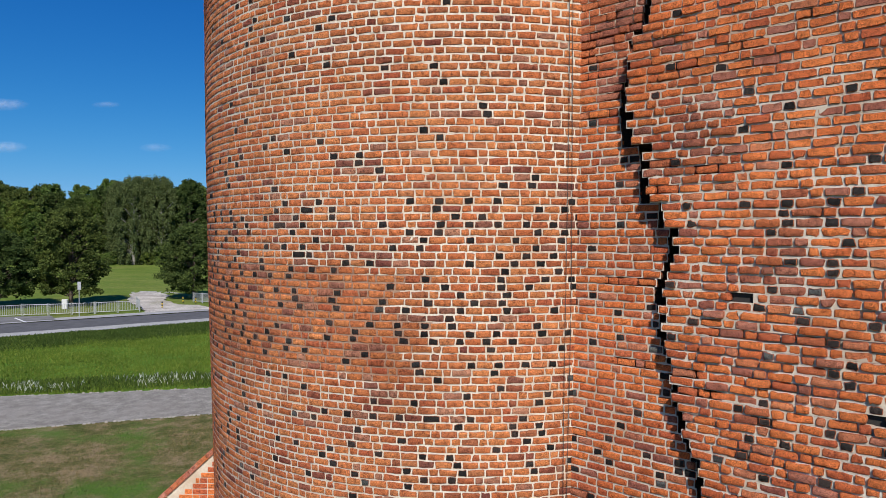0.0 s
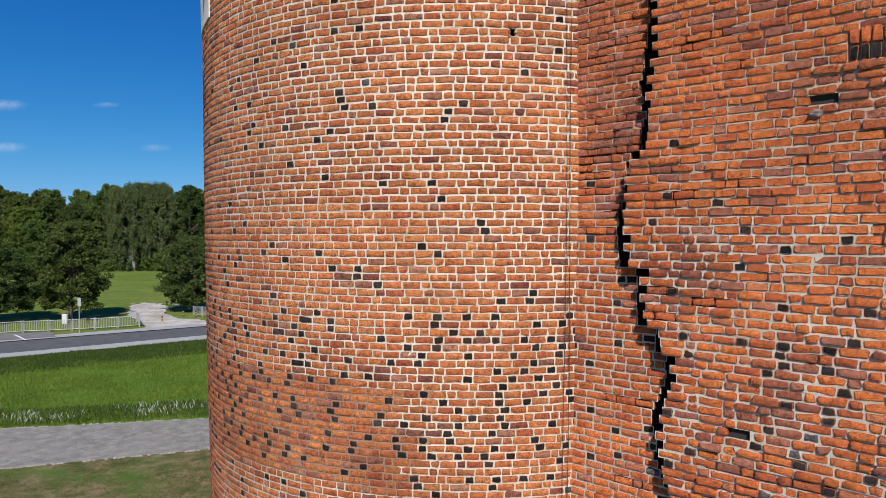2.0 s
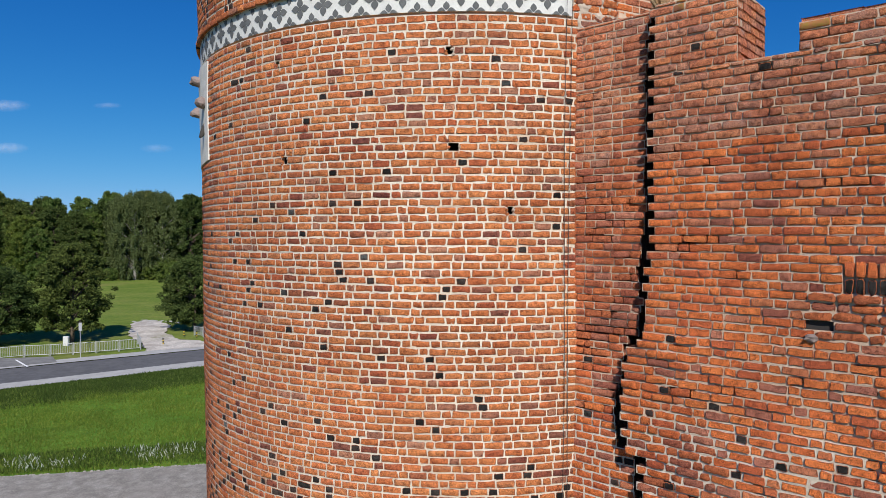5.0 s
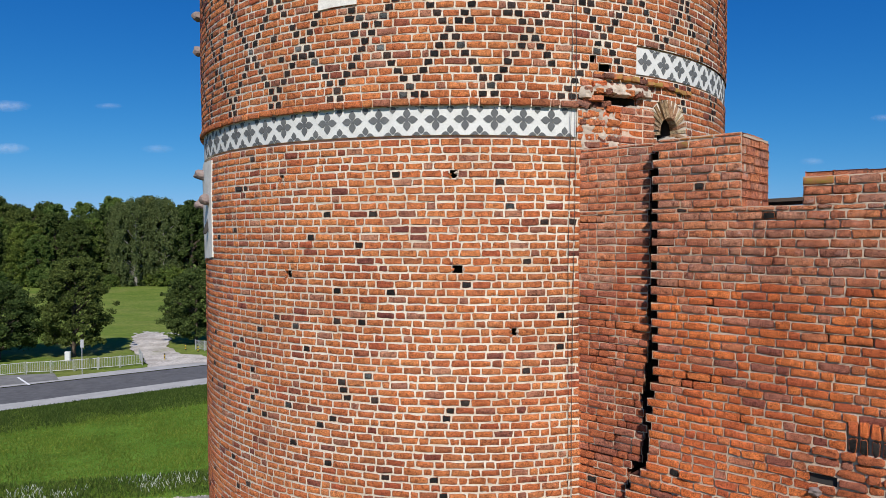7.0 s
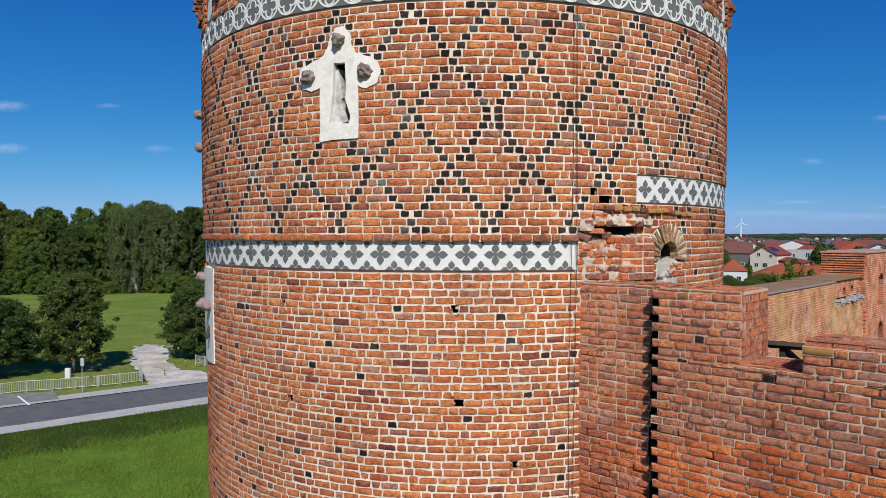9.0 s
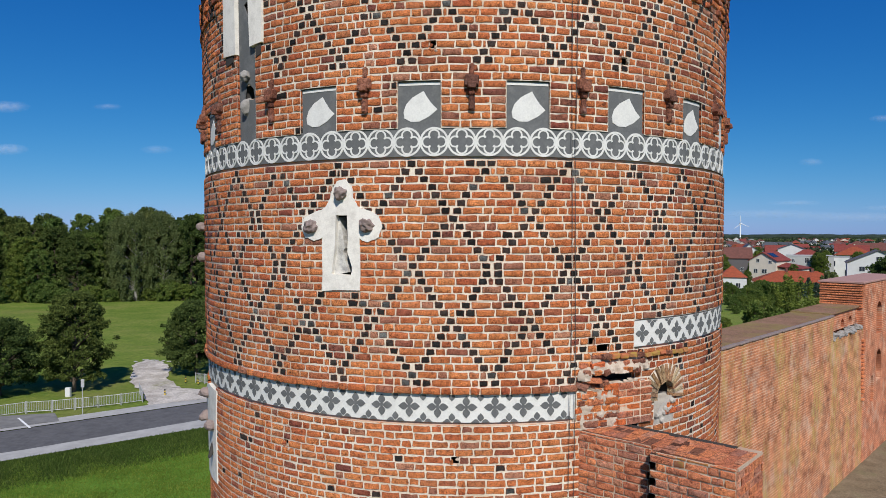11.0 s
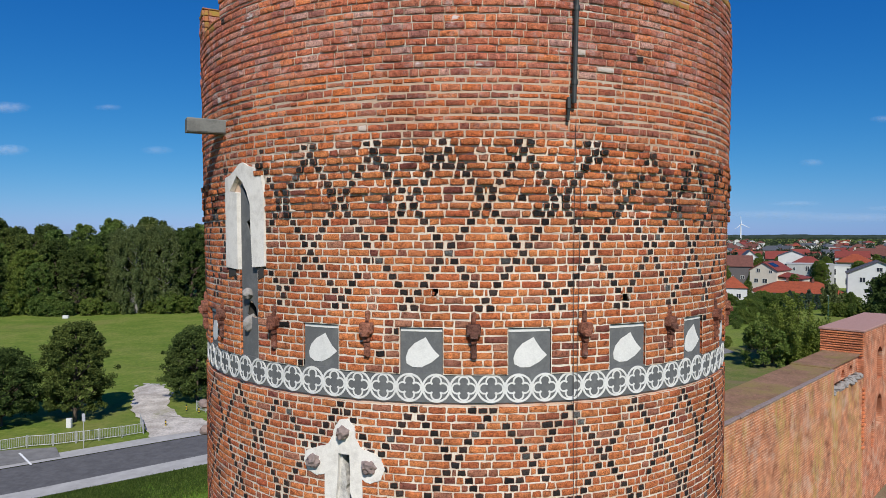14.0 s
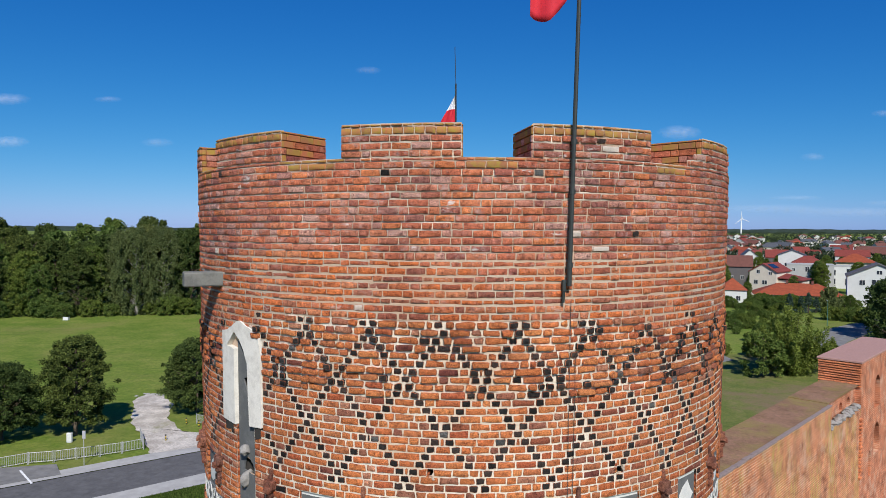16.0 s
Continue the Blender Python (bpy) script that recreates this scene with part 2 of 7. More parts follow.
M_line = plain("road_paint", (0.72, 0.72, 0.70), 0.7)
M_yellow = plain("yellow_paint", (0.6, 0.42, 0.03), 0.6)
M_black = plain("black_paint", (0.02, 0.02, 0.02), 0.6)
M_glass = plain("window_pane", (0.03, 0.035, 0.045), 0.12)
M_bark = plain("bark", (0.10, 0.075, 0.055), 0.95, vary=0.4, scale=4)
M_birch = plain("birch_bark", (0.24, 0.23, 0.21), 0.9, vary=0.4, scale=3)


def leaf_mat(name, a, bcol, ccol, glow=0.25):
    m, nt, b = mat(name, 0.75, 0.08)
    rnd = nt.nodes.new("ShaderNodeNewGeometry").outputs["Random Per Island"]
    col = ramp(nt, rnd, [(0.0, a), (0.55, bcol), (1.0, ccol)]).outputs[0]
    n = noise_of(nt, 0.35, 3, 0.6)
    sh = ramp(nt, n.outputs[0], [(0.35, (0.75, 0.8, 0.75)), (0.65, (1.15, 1.12, 1.0))]).outputs[0]
    col = mix(nt, 0.8, col, sh, "MULTIPLY")
    own = ramp(nt, nt.nodes.new("ShaderNodeObjectInfo").outputs["Random"], [(0.0, (0.80, 0.86, 0.9)), (0.5, (1.0, 1.0, 1.0)), (1.0, (1.28, 1.14, 0.95))]).outputs[0]
    col = mix(nt, 1.0, col, own, "MULTIPLY")
    nt.links.new(col, b.inputs["Base Color"])
    t = nt.nodes.new("ShaderNodeBsdfTranslucent")
    nt.links.new(col, t.inputs[0])
    mx = nt.nodes.new("ShaderNodeMixShader")
    mx.inputs[0].default_value = glow
    out = nt.nodes["Material Output"]
    nt.links.new(b.outputs[0], mx.inputs[1])
    nt.links.new(t.outputs[0], mx.inputs[2])
    nt.links.new(mx.outputs[0], out.inputs["Surface"])
    return m


M_leaf_dark = leaf_mat("dark_foliage", (0.040, 0.062, 0.019), (0.068, 0.098, 0.027), (0.115, 0.150, 0.044))
M_leaf_mid = leaf_mat("green_foliage", (0.062, 0.104, 0.024), (0.100, 0.150, 0.035), (0.165, 0.21, 0.058))
M_leaf_birch = leaf_mat("birch_foliage", (0.072, 0.098, 0.036), (0.112, 0.138, 0.050), (0.17, 0.195, 0.078))
M_leaf_bush = leaf_mat("bush_foliage", (0.12, 0.155, 0.026), (0.18, 0.215, 0.040), (0.26, 0.285, 0.065))
M_leaf_far = leaf_mat("distant_foliage", (0.030, 0.046, 0.026), (0.042, 0.060, 0.034), (0.060, 0.078, 0.045))
M_leaf_blue = leaf_mat("spruce_foliage", (0.045, 0.075, 0.060), (0.06, 0.10, 0.075), (0.09, 0.13, 0.10))
M_grass = leaf_mat("tall_grass", (0.080, 0.135, 0.020), (0.120, 0.188, 0.030), (0.19, 0.24, 0.052), 0.3)
M_weed = leaf_mat("verge_weeds", (0.036, 0.068, 0.016), (0.056, 0.098, 0.021), (0.10, 0.14, 0.040), 0.25)
M_flower = leaf_mat("white_umbels", (0.35, 0.38, 0.30), (0.5, 0.52, 0.44), (0.6, 0.6, 0.55), 0.2)


def ground_mat(name, stops, scale, dry=None, dry_scale=0.2, dry_lo=0.5, dry_hi=0.65, relief=0.6):
    m, nt, b = mat(name, 0.95, 0.1)
    pos = world_xyz(nt)
    n1, n2, n3 = noise_of(nt, scale, 6, 0.75, pos), noise_of(nt, scale * 9, 5, 0.8, pos), noise_of(nt, dry_scale, 6, 0.7, pos)
    c = ramp(nt, n1.outputs[0], stops).outputs[0]
    g = ramp(nt, n2.outputs[0], [(0.3, (0.55, 0.6, 0.55)), (0.7, (1.3, 1.25, 1.2))]).outputs[0]
    c = mix(nt, 0.85, c, g, "MULTIPLY")
    if dry:
        f = ramp(nt, n3.outputs[0], [(dry_lo, (0, 0, 0)), (dry_hi, (1, 1, 1))]).outputs[0]
        c = mix(nt, f, c, dry)
    nt.links.new(c, b.inputs["Base Color"])
    bump(nt, b, n2.outputs[0], relief, 0.15)
    return m


M_meadow = ground_mat("meadow", [(0.35, (0.095, 0.155, 0.022)), (0.5, (0.140, 0.190, 0.034)), (0.65, (0.185, 0.215, 0.050))], 0.16, (0.18, 0.175, 0.055), 0.045, 0.52, 0.72)
M_lawn = ground_mat("dry_lawn", [(0.38, (0.090, 0.105, 0.032)), (0.5, (0.165, 0.145, 0.062)), (0.62, (0.28, 0.21, 0.125))], 1.1, (0.085, 0.155, 0.026), 0.22, 0.53, 0.66)
M_verge = ground_mat("verge_grass", [(0.3, (0.070, 0.150, 0.018)), (0.5, (0.105, 0.21, 0.025)), (0.7, (0.145, 0.25, 0.04))], 0.4, (0.10, 0.12, 0.03), 0.15, 0.6, 0.8)
M_gravel = ground_mat("gravel", [(0.38, (0.38, 0.34, 0.31)), (0.5, (0.49, 0.445, 0.41)), (0.62, (0.62, 0.57, 0.53))], 0.5, (0.26, 0.25, 0.15), 0.22, 0.58, 0.74, 0.35)
M_pathway = ground_mat("cobbled_path", [(0.36, (0.215, 0.195, 0.18)), (0.5, (0.275, 0.252, 0.232)), (0.64, (0.36, 0.335, 0.31))], 1.8, (0.30, 0.27, 0.24), 0.4, 0.5, 0.8, 0.4)
M_edging = plain("edging_stone", (0.34, 0.31, 0.28), 0.9, vary=0.2, scale=3)
M_rough = ground_mat("rough_grass", [(0.3, (0.085, 0.125, 0.028)), (0.5, (0.135, 0.155, 0.042)), (0.7, (0.19, 0.17, 0.075))], 0.35, (0.185, 0.135, 0.080), 0.09, 0.5, 0.66)
M_walltop = ground_mat("mossy_wall_top", [(0.35, (0.20, 0.115, 0.075)), (0.5, (0.25, 0.145, 0.095)), (0.68, (0.30, 0.17, 0.12))], 0.6, (0.24, 0.19, 0.065), 0.32, 0.48, 0.68, 0.3)
M_ridge = ground_mat("distant_wooded_ridge", [(0.35, (0.026, 0.040, 0.030)), (0.5, (0.036, 0.052, 0.038)), (0.65, (0.050, 0.066, 0.048))], 0.02, None, 0.2, 0.5, 0.65, 0.2)
M_court = ground_mat("courtyard_earth", [(0.3, (0.16, 0.12, 0.08)), (0.5, (0.22, 0.17, 0.115)), (0.7, (0.28, 0.23, 0.16))], 0.8, (0.12, 0.13, 0.05), 0.2, 0.55, 0.7)


def far_brick_mat(name, c1, c2, streak):
    """Coursed brick too far off to pick apart: bed joints, a tone for each brick, stains and, on the shaded side, lichen runs."""
    m, nt, b = mat(name, 0.92, 0.15)
    obj = nt.nodes.new("ShaderNodeTexCoord").outputs["Object"]

    def stretched(x, y, z):
        mp = nt.nodes.new("ShaderNodeMapping")
        mp.inputs["Scale"].default_value = (x, y, z)
        nt.links.new(obj, mp.inputs[0])
        return mp.outputs[0]
    tone = noise_of(nt, 1.0, 3, 0.8, stretched(1.3, 1.3, 6.4))
    col = ramp(nt, tone.outputs[0], [(0.36, c2), (0.5, c1), (0.64, tuple(v * 1.3 for v in c1))]).outputs[0]
    w = node(nt, "ShaderNodeTexWave", Scale=2.4, Distortion=0.6, Detail=2.0)
    w.bands_direction = "Z"
    nt.links.new(stretched(0.35, 0.35, 1.0), w.inputs[0])
    bed = ramp(nt, w.outputs[0], [(0.62, (0, 0, 0)), (0.92, (0.62, 0.62, 0.62))]).outputs[0]
    patchy = ramp(nt, noise_of(nt, 1.1, 6, 0.7, obj).outputs[0], [(0.40, (0.25, 0.25, 0.25)), (0.60, (1, 1, 1))]).outputs[0]
    col = mix(nt, mix(nt, 1.0, bed, patchy, "MULTIPLY"), col, (0.70, 0.55, 0.40))
    n = noise_of(nt, 0.9, 9, 0.75, obj)
    wash = ramp(nt, n.outputs[0], [(0.38, (0.45, 0.40, 0.38)), (0.5, (0.95, 0.93, 0.9)), (0.64, (1.35, 1.3, 1.2))]).outputs[0]
    col = mix(nt, 0.9, col, wash, "MULTIPLY")
    lime = ramp(nt, noise_of(nt, 0.55, 8, 0.7, obj).outputs[0], [(0.52, (0, 0, 0)), (0.66, (0.6, 0.6, 0.6))]).outputs[0]
    col = mix(nt, lime, col, (0.56, 0.40, 0.29))
    if streak:
        runs = ramp(nt, noise_of(nt, 1.0, 4, 0.65, stretched(0.55, 0.5, 0.16)).outputs[0], [(0.46, (0, 0, 0)), (0.60, (1, 1, 1))]).outputs[0]
        torn = ramp(nt, noise_of(nt, 1.3, 9, 0.8, stretched(3.6, 1.0, 0.9)).outputs[0], [(0.44, (0, 0, 0)), (0.57, (0.75, 0.75, 0.75))]).outputs[0]
        col = mix(nt, mix(nt, 1.0, runs, torn, "MULTIPLY"), col, (0.42, 0.33, 0.09))
        damp = ramp(nt, noise_of(nt, 0.25, 4, 0.7, obj).outputs[0], [(0.56, (0, 0, 0)), (0.7, (0.45, 0.45, 0.45))]).outputs[0]
        col = mix(nt, damp, col, (0.14, 0.085, 0.075))
    nt.links.new(col, b.inputs["Base Color"])
    bump(nt, b, w.outputs[0], -0.4, 0.02)
    return m


M_farwall = far_brick_mat("courtyard_brick", (0.45, 0.180, 0.090), (0.33, 0.125, 0.066), True)
M_farwall2 = far_brick_mat("range_brick", (0.44, 0.155, 0.080), (0.34, 0.115, 0.062), False)

# ---- tools for building ----
G = -7.7                 # level of the ground
CX, CY = 0.0, 13.575     # axis of the tower
COURSE = 0.1025
RZ = ((-8, 4.64), (-4, 4.692), (-1, 4.767), (2, 4.807), (5, 4.821), (8, 4.89), (11, 4.895), (14, 4.938), (17, 4.982))
rng = np.random.default_rng(7)


def radius(z):
    return np.interp(z, [p[0] for p in RZ], [p[1] for p in RZ])


def on_tower(th, z, d=0.0):
    """Place on the tower's face: th degrees from its front towards +x, d metres proud of the face."""
    r, a = radius(z) + d, np.radians(th)
    return np.stack([CX + r * np.sin(a), CY - r * np.cos(a), z + 0 * r], -1)


WA, WU, WN = np.array([2.40, 8.12]), np.array([0.7572, -0.6532]), np.array([-0.6532, -0.7572])


def on_wall(s, z, d=0.0):
    """Place on the curtain wall's face: s metres along it from the broken joint, d metres proud."""
    s, z, d = np.broadcast_arrays(np.asarray(s, float), np.asarray(z, float), np.asarray(d, float))
    return np.stack([WA[0] + WU[0] * s + WN[0] * d, WA[1] + WU[1] * s + WN[1] * d, z], -1)


def mesh_of(name, verts, faces, mats, index=None, smooth=False):
    me = bpy.data.meshes.new(name)
    me.from_pydata([tuple(v) for v in verts], [], [tuple(f) for f in faces])
    for m in mats if isinstance(mats, (list, tuple)) else [mats]:
        me.materials.append(m)
    if index is not None:
        me.polygons.foreach_set("material_index", np.asarray(index, np.int32))
    if smooth:
        me.polygons.foreach_set("use_smooth", np.ones(len(me.polygons), bool))
    me.update()
    return me


def part(name, bm_or_me, material, parent, label=""):
    """Links a bmesh or a mesh as one mesh object under a thing or a part."""
    me = bm_or_me
    if isinstance(bm_or_me, bmesh.types.BMesh):
        me = bpy.data.meshes.new(name)
        bmesh.ops.recalc_face_normals(bm_or_me, faces=bm_or_me.faces)
        bm_or_me.to_mesh(me)
        bm_or_me.free()
    if material is not None and not me.materials:
        me.materials.append(material)
    ob = under(new(name, me), parent)
    if label:
        tagged(ob, label)
    return ob


BASE = {}                # where each thing's Empty stands


def under(ob, parent):
    """Makes ob a child, with its own place given in the world."""
    ob.parent = parent
    if parent.name in BASE:
        ob.matrix_parent_inverse = BASE[parent.name].inverted()
    return ob


def empty(name, at=(0, 0, 0), rz=0.0):
    ob = new(name)
    ob.matrix_basis = BASE[ob.name] = pose(*at, 0, 0, rz)
    return ob


CAP = ((11, 0, 9, 10), (0, 1, 8, 9), (1, 2, 7, 8), (2, 3, 6, 7), (3, 4, 5, 6))   # how twelve outline points close a brick's face


def worn_outline(ln, hh, ro):
    """Outlines of worn bricks: twelve points each, with clipped corners and uneven edges."""
    n = len(ln)
    u = lambda lo, hi: rng.uniform(lo, hi, n)
    j = lambda s: rng.normal(0, s, n) * ro
    cx = [np.minimum(u(0.003, 0.012) * ro * (1 + 1.2 * (u(0, 1) < 0.16)), ln * 0.25) for _ in range(4)]
    cz = [np.minimum(u(0.003, 0.011) * ro * (1 + 1.2 * (u(0, 1) < 0.16)), hh * 0.34) for _ in range(4)]
    tl, tr, skew = j(0.0030), j(0.0032), j(0.0024)
    b = [j(0.0031) + skew * s for s in (-1, -0.4, 0.4, 1)]
    t = [hh + j(0.0031) + tl * s for s in (1, 0.4, -0.4, -1)]
    x = [cx[0], ln * u(0.28, 0.40), ln * u(0.60, 0.72), ln - cx[1], ln + tr, ln - tr, ln - cx[2], ln * u(0.60, 0.72), ln * u(0.28, 0.40), cx[3], tr * 0.8, -tr * 0.8]
    z = b + [cz[1], hh - cz[2]] + t + [hh - cz[3], cz[0]]
    return np.stack(x), np.stack(z)


class Courses:
    """Collects bricks and mortar of one wall face as arrays, to be turned into two meshes."""

    def __init__(self, place):
        self.place, self.b, self.m = place, [], []

    def brick(self, a0, a1, z0, z1, proud, kind, rough=1.0):
        self.b.append((a0, a1, z0, z1, proud, kind, rough))

    def bed(self, a0, a1, z0, z1, d, kind=0):
        self.m.append((a0, a1, z0, z1, d, kind))

    def brick_mesh(self, name, mats, fine=lambda b: np.ones(len(b), bool), depth=0.07, arris=None):
        b = np.array(self.b)
        out_v, out_f, out_m, base = [], [], [], 0
        keep = fine(b)
        for full in (True, False):
            q = b[keep == full]
            n = len(q)
            if not n:
                continue
            a0, a1, z0, z1, pr, kind, ro = q.T
            k_arc = K_ARC[self.place]
            if full:
                px, pz = worn_outline((a1 - a0) / k_arc, z1 - z0, ro)
                chip = 0.0052 * np.minimum(1.25, ro)
            else:
                ln, hh = (a1 - a0) / k_arc, z1 - z0
                px, pz = np.stack([0 * ln, ln, ln, 0 * ln]), np.stack([0 * hh, 0 * hh, hh, hh])
                chip = 0 * ro
            m = len(px)
            mx, mz = px.mean(0), pz.mean(0)
            jd = lambda s: rng.normal(0, s, (m, n)) * ro
            rings = [(px, pz, pr - depth + 0 * px), (px, pz, pr - chip * 0.8 + jd(0.0012))]
            if full:
                ix, iz = 1 - 2 * chip / np.maximum(0.03, px.max(0)), 1 - 2 * chip / np.maximum(0.03, pz.max(0))
                rings.append((mx + (px - mx) * ix, mz + (pz - mz) * iz, pr + jd(0.0016)))
            nr = len(rings)
            v = np.concatenate([self.place(a0 + x * k_arc, z0 + zz, d) for x, zz, d in rings]).transpose(1, 0, 2)
            f = [(r * m + k, r * m + (k + 1) % m, r * m + m + (k + 1) % m, r * m + m + k) for r in range(nr - 1) for k in range(m)]
            t = (nr - 1) * m
            f += [tuple(t + i for i in c) for c in (CAP if full else ((0, 1, 2, 3),))]
            f = np.array(f)
            idx = base + np.arange(n)[:, None, None] * nr * m + f[None]
            out_v.append(v.reshape(-1, 3))
            out_f.append(idx.reshape(-1, 4))
            mi = np.repeat(kind.astype(np.int32)[:, None], len(f), 1)
            if full:
                mi[:, m:2 * m] = len(mats)      # the worn arris round the face, darker to draw the shadow line at the joint
            out_m.append(mi.ravel())
            base += n * nr * m
        return quads_mesh(name, np.concatenate(out_v), np.concatenate(out_f), [*mats, arris or M_arris], np.concatenate(out_m))

    def bed_mesh(self, name, mats, step):
        v, f, mi = [], [], []
        for a0, a1, z0, z1, d, kind in self.m:
            n = max(1, int(math.ceil((a1 - a0) / step)))
            aa = np.linspace(a0, a1, n + 1)
            lo, hi = self.place(aa, np.full(n + 1, z0), np.full(n + 1, d)), self.place(aa, np.full(n + 1, z1), np.full(n + 1, d))
            o = sum(len(x) for x in v)
            v += [lo, hi]
            for k in range(n):
                f.append((o + k, o + k + 1, o + n + 2 + k, o + n + 1 + k))
                mi.append(kind)
        return quads_mesh(name, np.concatenate(v), np.array(f), mats, np.array(mi))


K_ARC = {on_tower: 11.7, on_wall: 1.0}    # units of the first coordinate to a metre


def quads_mesh(name, v, f, mats, mi):
    me = bpy.data.meshes.new(name)
    me.vertices.add(len(v))
    me.vertices.foreach_set("co", np.ascontiguousarray(v, np.float32).ravel())
    me.loops.add(f.size)
    me.loops.foreach_set("vertex_index", np.ascontiguousarray(f, np.int32).ravel())
    me.polygons.add(len(f))
    me.polygons.foreach_set("loop_start", np.arange(0, f.size, 4, dtype=np.int32))
    for m in mats:
        me.materials.append(m)
    me.polygons.foreach_set("material_index", np.asarray(mi, np.int32))
    me.update(calc_edges=True)
    me.validate()
    return me


def split_run(length, r, stretch=0.262, head=0.137, free=0.0, two=0.62):
    """Lengths that fill a run: one or two stretchers, then a header, as in the old Wendish bond; two: how often there are two."""
    out, left, turn = [], length, int(r.integers(3))
    while left > 0.05:
        if left < 0.19:
            out.append(left)
            break
        if turn == 0:
            w, turn = head, 1
        else:
            w = stretch
            turn = 2 if turn == 1 and r.random() < two else 0
            if r.random() < 0.08:
                turn = int(r.integers(3))
        w *= r.normal(1, 0.05 + free)
        if left - w < 0.09:
            w = left
        out.append(w)
        left -= w
    tot = sum(out)
    return [w * length / tot for w in out] if tot else []


def box_bm(bm, x0, x1, y0, y1, z0, z1, bev=0.0, m=None):
    vs = bmesh.ops.create_cube(bm, size=1)["verts"]
    for v in vs:
        v.co = Vector((x0 + (v.co.x + 0.5) * (x1 - x0), y0 + (v.co.y + 0.5) * (y1 - y0), z0 + (v.co.z + 0.5) * (z1 - z0)))
        if m is not None:
            v.co = m @ v.co
    if bev:
        es = list({e for v in vs for e in v.link_edges})
        bmesh.ops.bevel(bm, geom=es, offset=bev, segments=1, affect="EDGES", profile=0.5)


def tube_bm(bm, pts, r, n=8, taper=1.0):
    """A round bar through the points, capped."""
    rings = []
    for i, p in enumerate(pts):
        p = Vector(p)
        a, b = Vector(pts[max(0, i - 1)]), Vector(pts[min(len(pts) - 1, i + 1)])
        q = (b - a).to_track_quat("Z", "Y")
        rr = r * (1 + (taper - 1) * i / max(1, len(pts) - 1))
        rings.append([bm.verts.new(p + q @ Vector((rr * math.cos(2 * math.pi * k / n), rr * math.sin(2 * math.pi * k / n), 0))) for k in range(n)])
    for a, b in zip(rings, rings[1:]):
        for k in range(n):
            bm.faces.new((a[k], a[(k + 1) % n], b[(k + 1) % n], b[k]))
    bm.faces.new(rings[0][::-1])
    bm.faces.new(rings[-1])


def plate(loops, d0, d1, cut=1.5):
    """A curved plate on the tower: outline and holes as (degrees, z), from d0 to d1 proud of the face."""
    bm = bmesh.new()
    edges = []
    for lp in loops:
        vs = [bm.verts.new((th, z * 11.7, 0)) for th, z in lp]
        edges += [bm.edges.new((vs[i], vs[(i + 1) % len(vs)])) for i in range(len(vs))]
    bmesh.ops.triangle_fill(bm, use_beauty=True, use_dissolve=False, edges=edges)
    lo, hi = min(v.co.x for v in bm.verts), max(v.co.x for v in bm.verts)
    t = math.ceil(lo / cut) * cut
    while t < hi:
        if t > lo + 1e-4:
            bmesh.ops.bisect_plane(bm, geom=bm.verts[:] + bm.edges[:] + bm.faces[:], plane_co=(t, 0, 0), plane_no=(1, 0, 0), dist=1e-4)
        t += cut
    ext = bmesh.ops.extrude_face_region(bm, geom=bm.faces[:])
    for g in ext["geom"]:
        if isinstance(g, bmesh.types.BMVert):
            g.co.z = 1.0
    for v in bm.verts:
        d = d1 if v.co.z > 0.5 else d0
        v.co = Vector(on_tower(v.co.x, np.float64(v.co.y / 11.7), d))
    bmesh.ops.recalc_face_normals(bm, faces=bm.faces)
    return bm


def wobble(loop, amp, r, n=3):
    """A loop with more points and a hand-made edge."""
    out = []
    for i, (x, y) in enumerate(loop):
        x2, y2 = loop[(i + 1) % len(loop)]
        for k in range(n):
            t = k / n
            out.append((x + (x2 - x) * t + r.normal(0, amp * 11.7), y + (y2 - y) * t + r.normal(0, amp)))
    return out


def spun(me_or_ob, th, name, parent, label=""):
    """A part made at 0 degrees on the tower, turned about its axis by th degrees."""
    ob = under(new(name, me_or_ob), parent)
    ob.matrix_basis = Matrix.Translation((CX, CY, 0)) @ pose(0, 0, 0, 0, 0, th) @ Matrix.Translation((-CX, -CY, 0))
    if label:
        tagged(ob, label)
    return ob

# ---- the round tower ----
tower = empty("round_tower", (CX, CY, G))
tagged(tower, "weathered red brick round castle tower with dark diaper pattern and battlements", "tower")
DEG = 11.74              # degrees to a metre of arc
Z_LOW, Z_SILL, Z_TOP, Z_NEW = -7.7, 15.74, 16.18, 13.68
MERLONS = [(-49.6, -30.0), (-18.4, 0.2), (10.9, 32.0), (42.6, 62.5), (73.0, 92.0), (103, 122), (133, 152), (163, 182), (193, 212), (223, 242), (253, 272), (280, 299)]
NICHES = [(-60.2, -54.0), (-27.0, -20.2), (-9.9, -3.2), (6.8, 13.6), (23.8, 31.2), (41.4, 48.1), (58.3, 65.2), (75.4, 82.2), (-77.5, -70.8)]
# openings and plastered fields in the brickwork: degrees, heights, and whether they go deep into the wall
HOLES = [(-1.6, -0.4, 6.14, 6.26), (-1.2, 0.4, 4.86, 5.04), (-31.5, -30.6, 6.10, 6.2), (-30.4, -29.2, 4.80, 4.93), (8.0, 8.9, 4.09, 4.20),
         (-4.9, -3.9, 11.54, 11.66), (26.2, 27.6, 11.5, 11.6), (21.5, 24.2, 7.32, 7.44)]
FIELDS = [(-95, 18.4, 6.69, 7.10, 0), (29.4, 100, 7.60, 7.96, 0), (-200, 200, 10.178, 10.565, 0)]
FIELDS += [(a, b, 10.5, 11.2, 0) for a, b in NICHES]
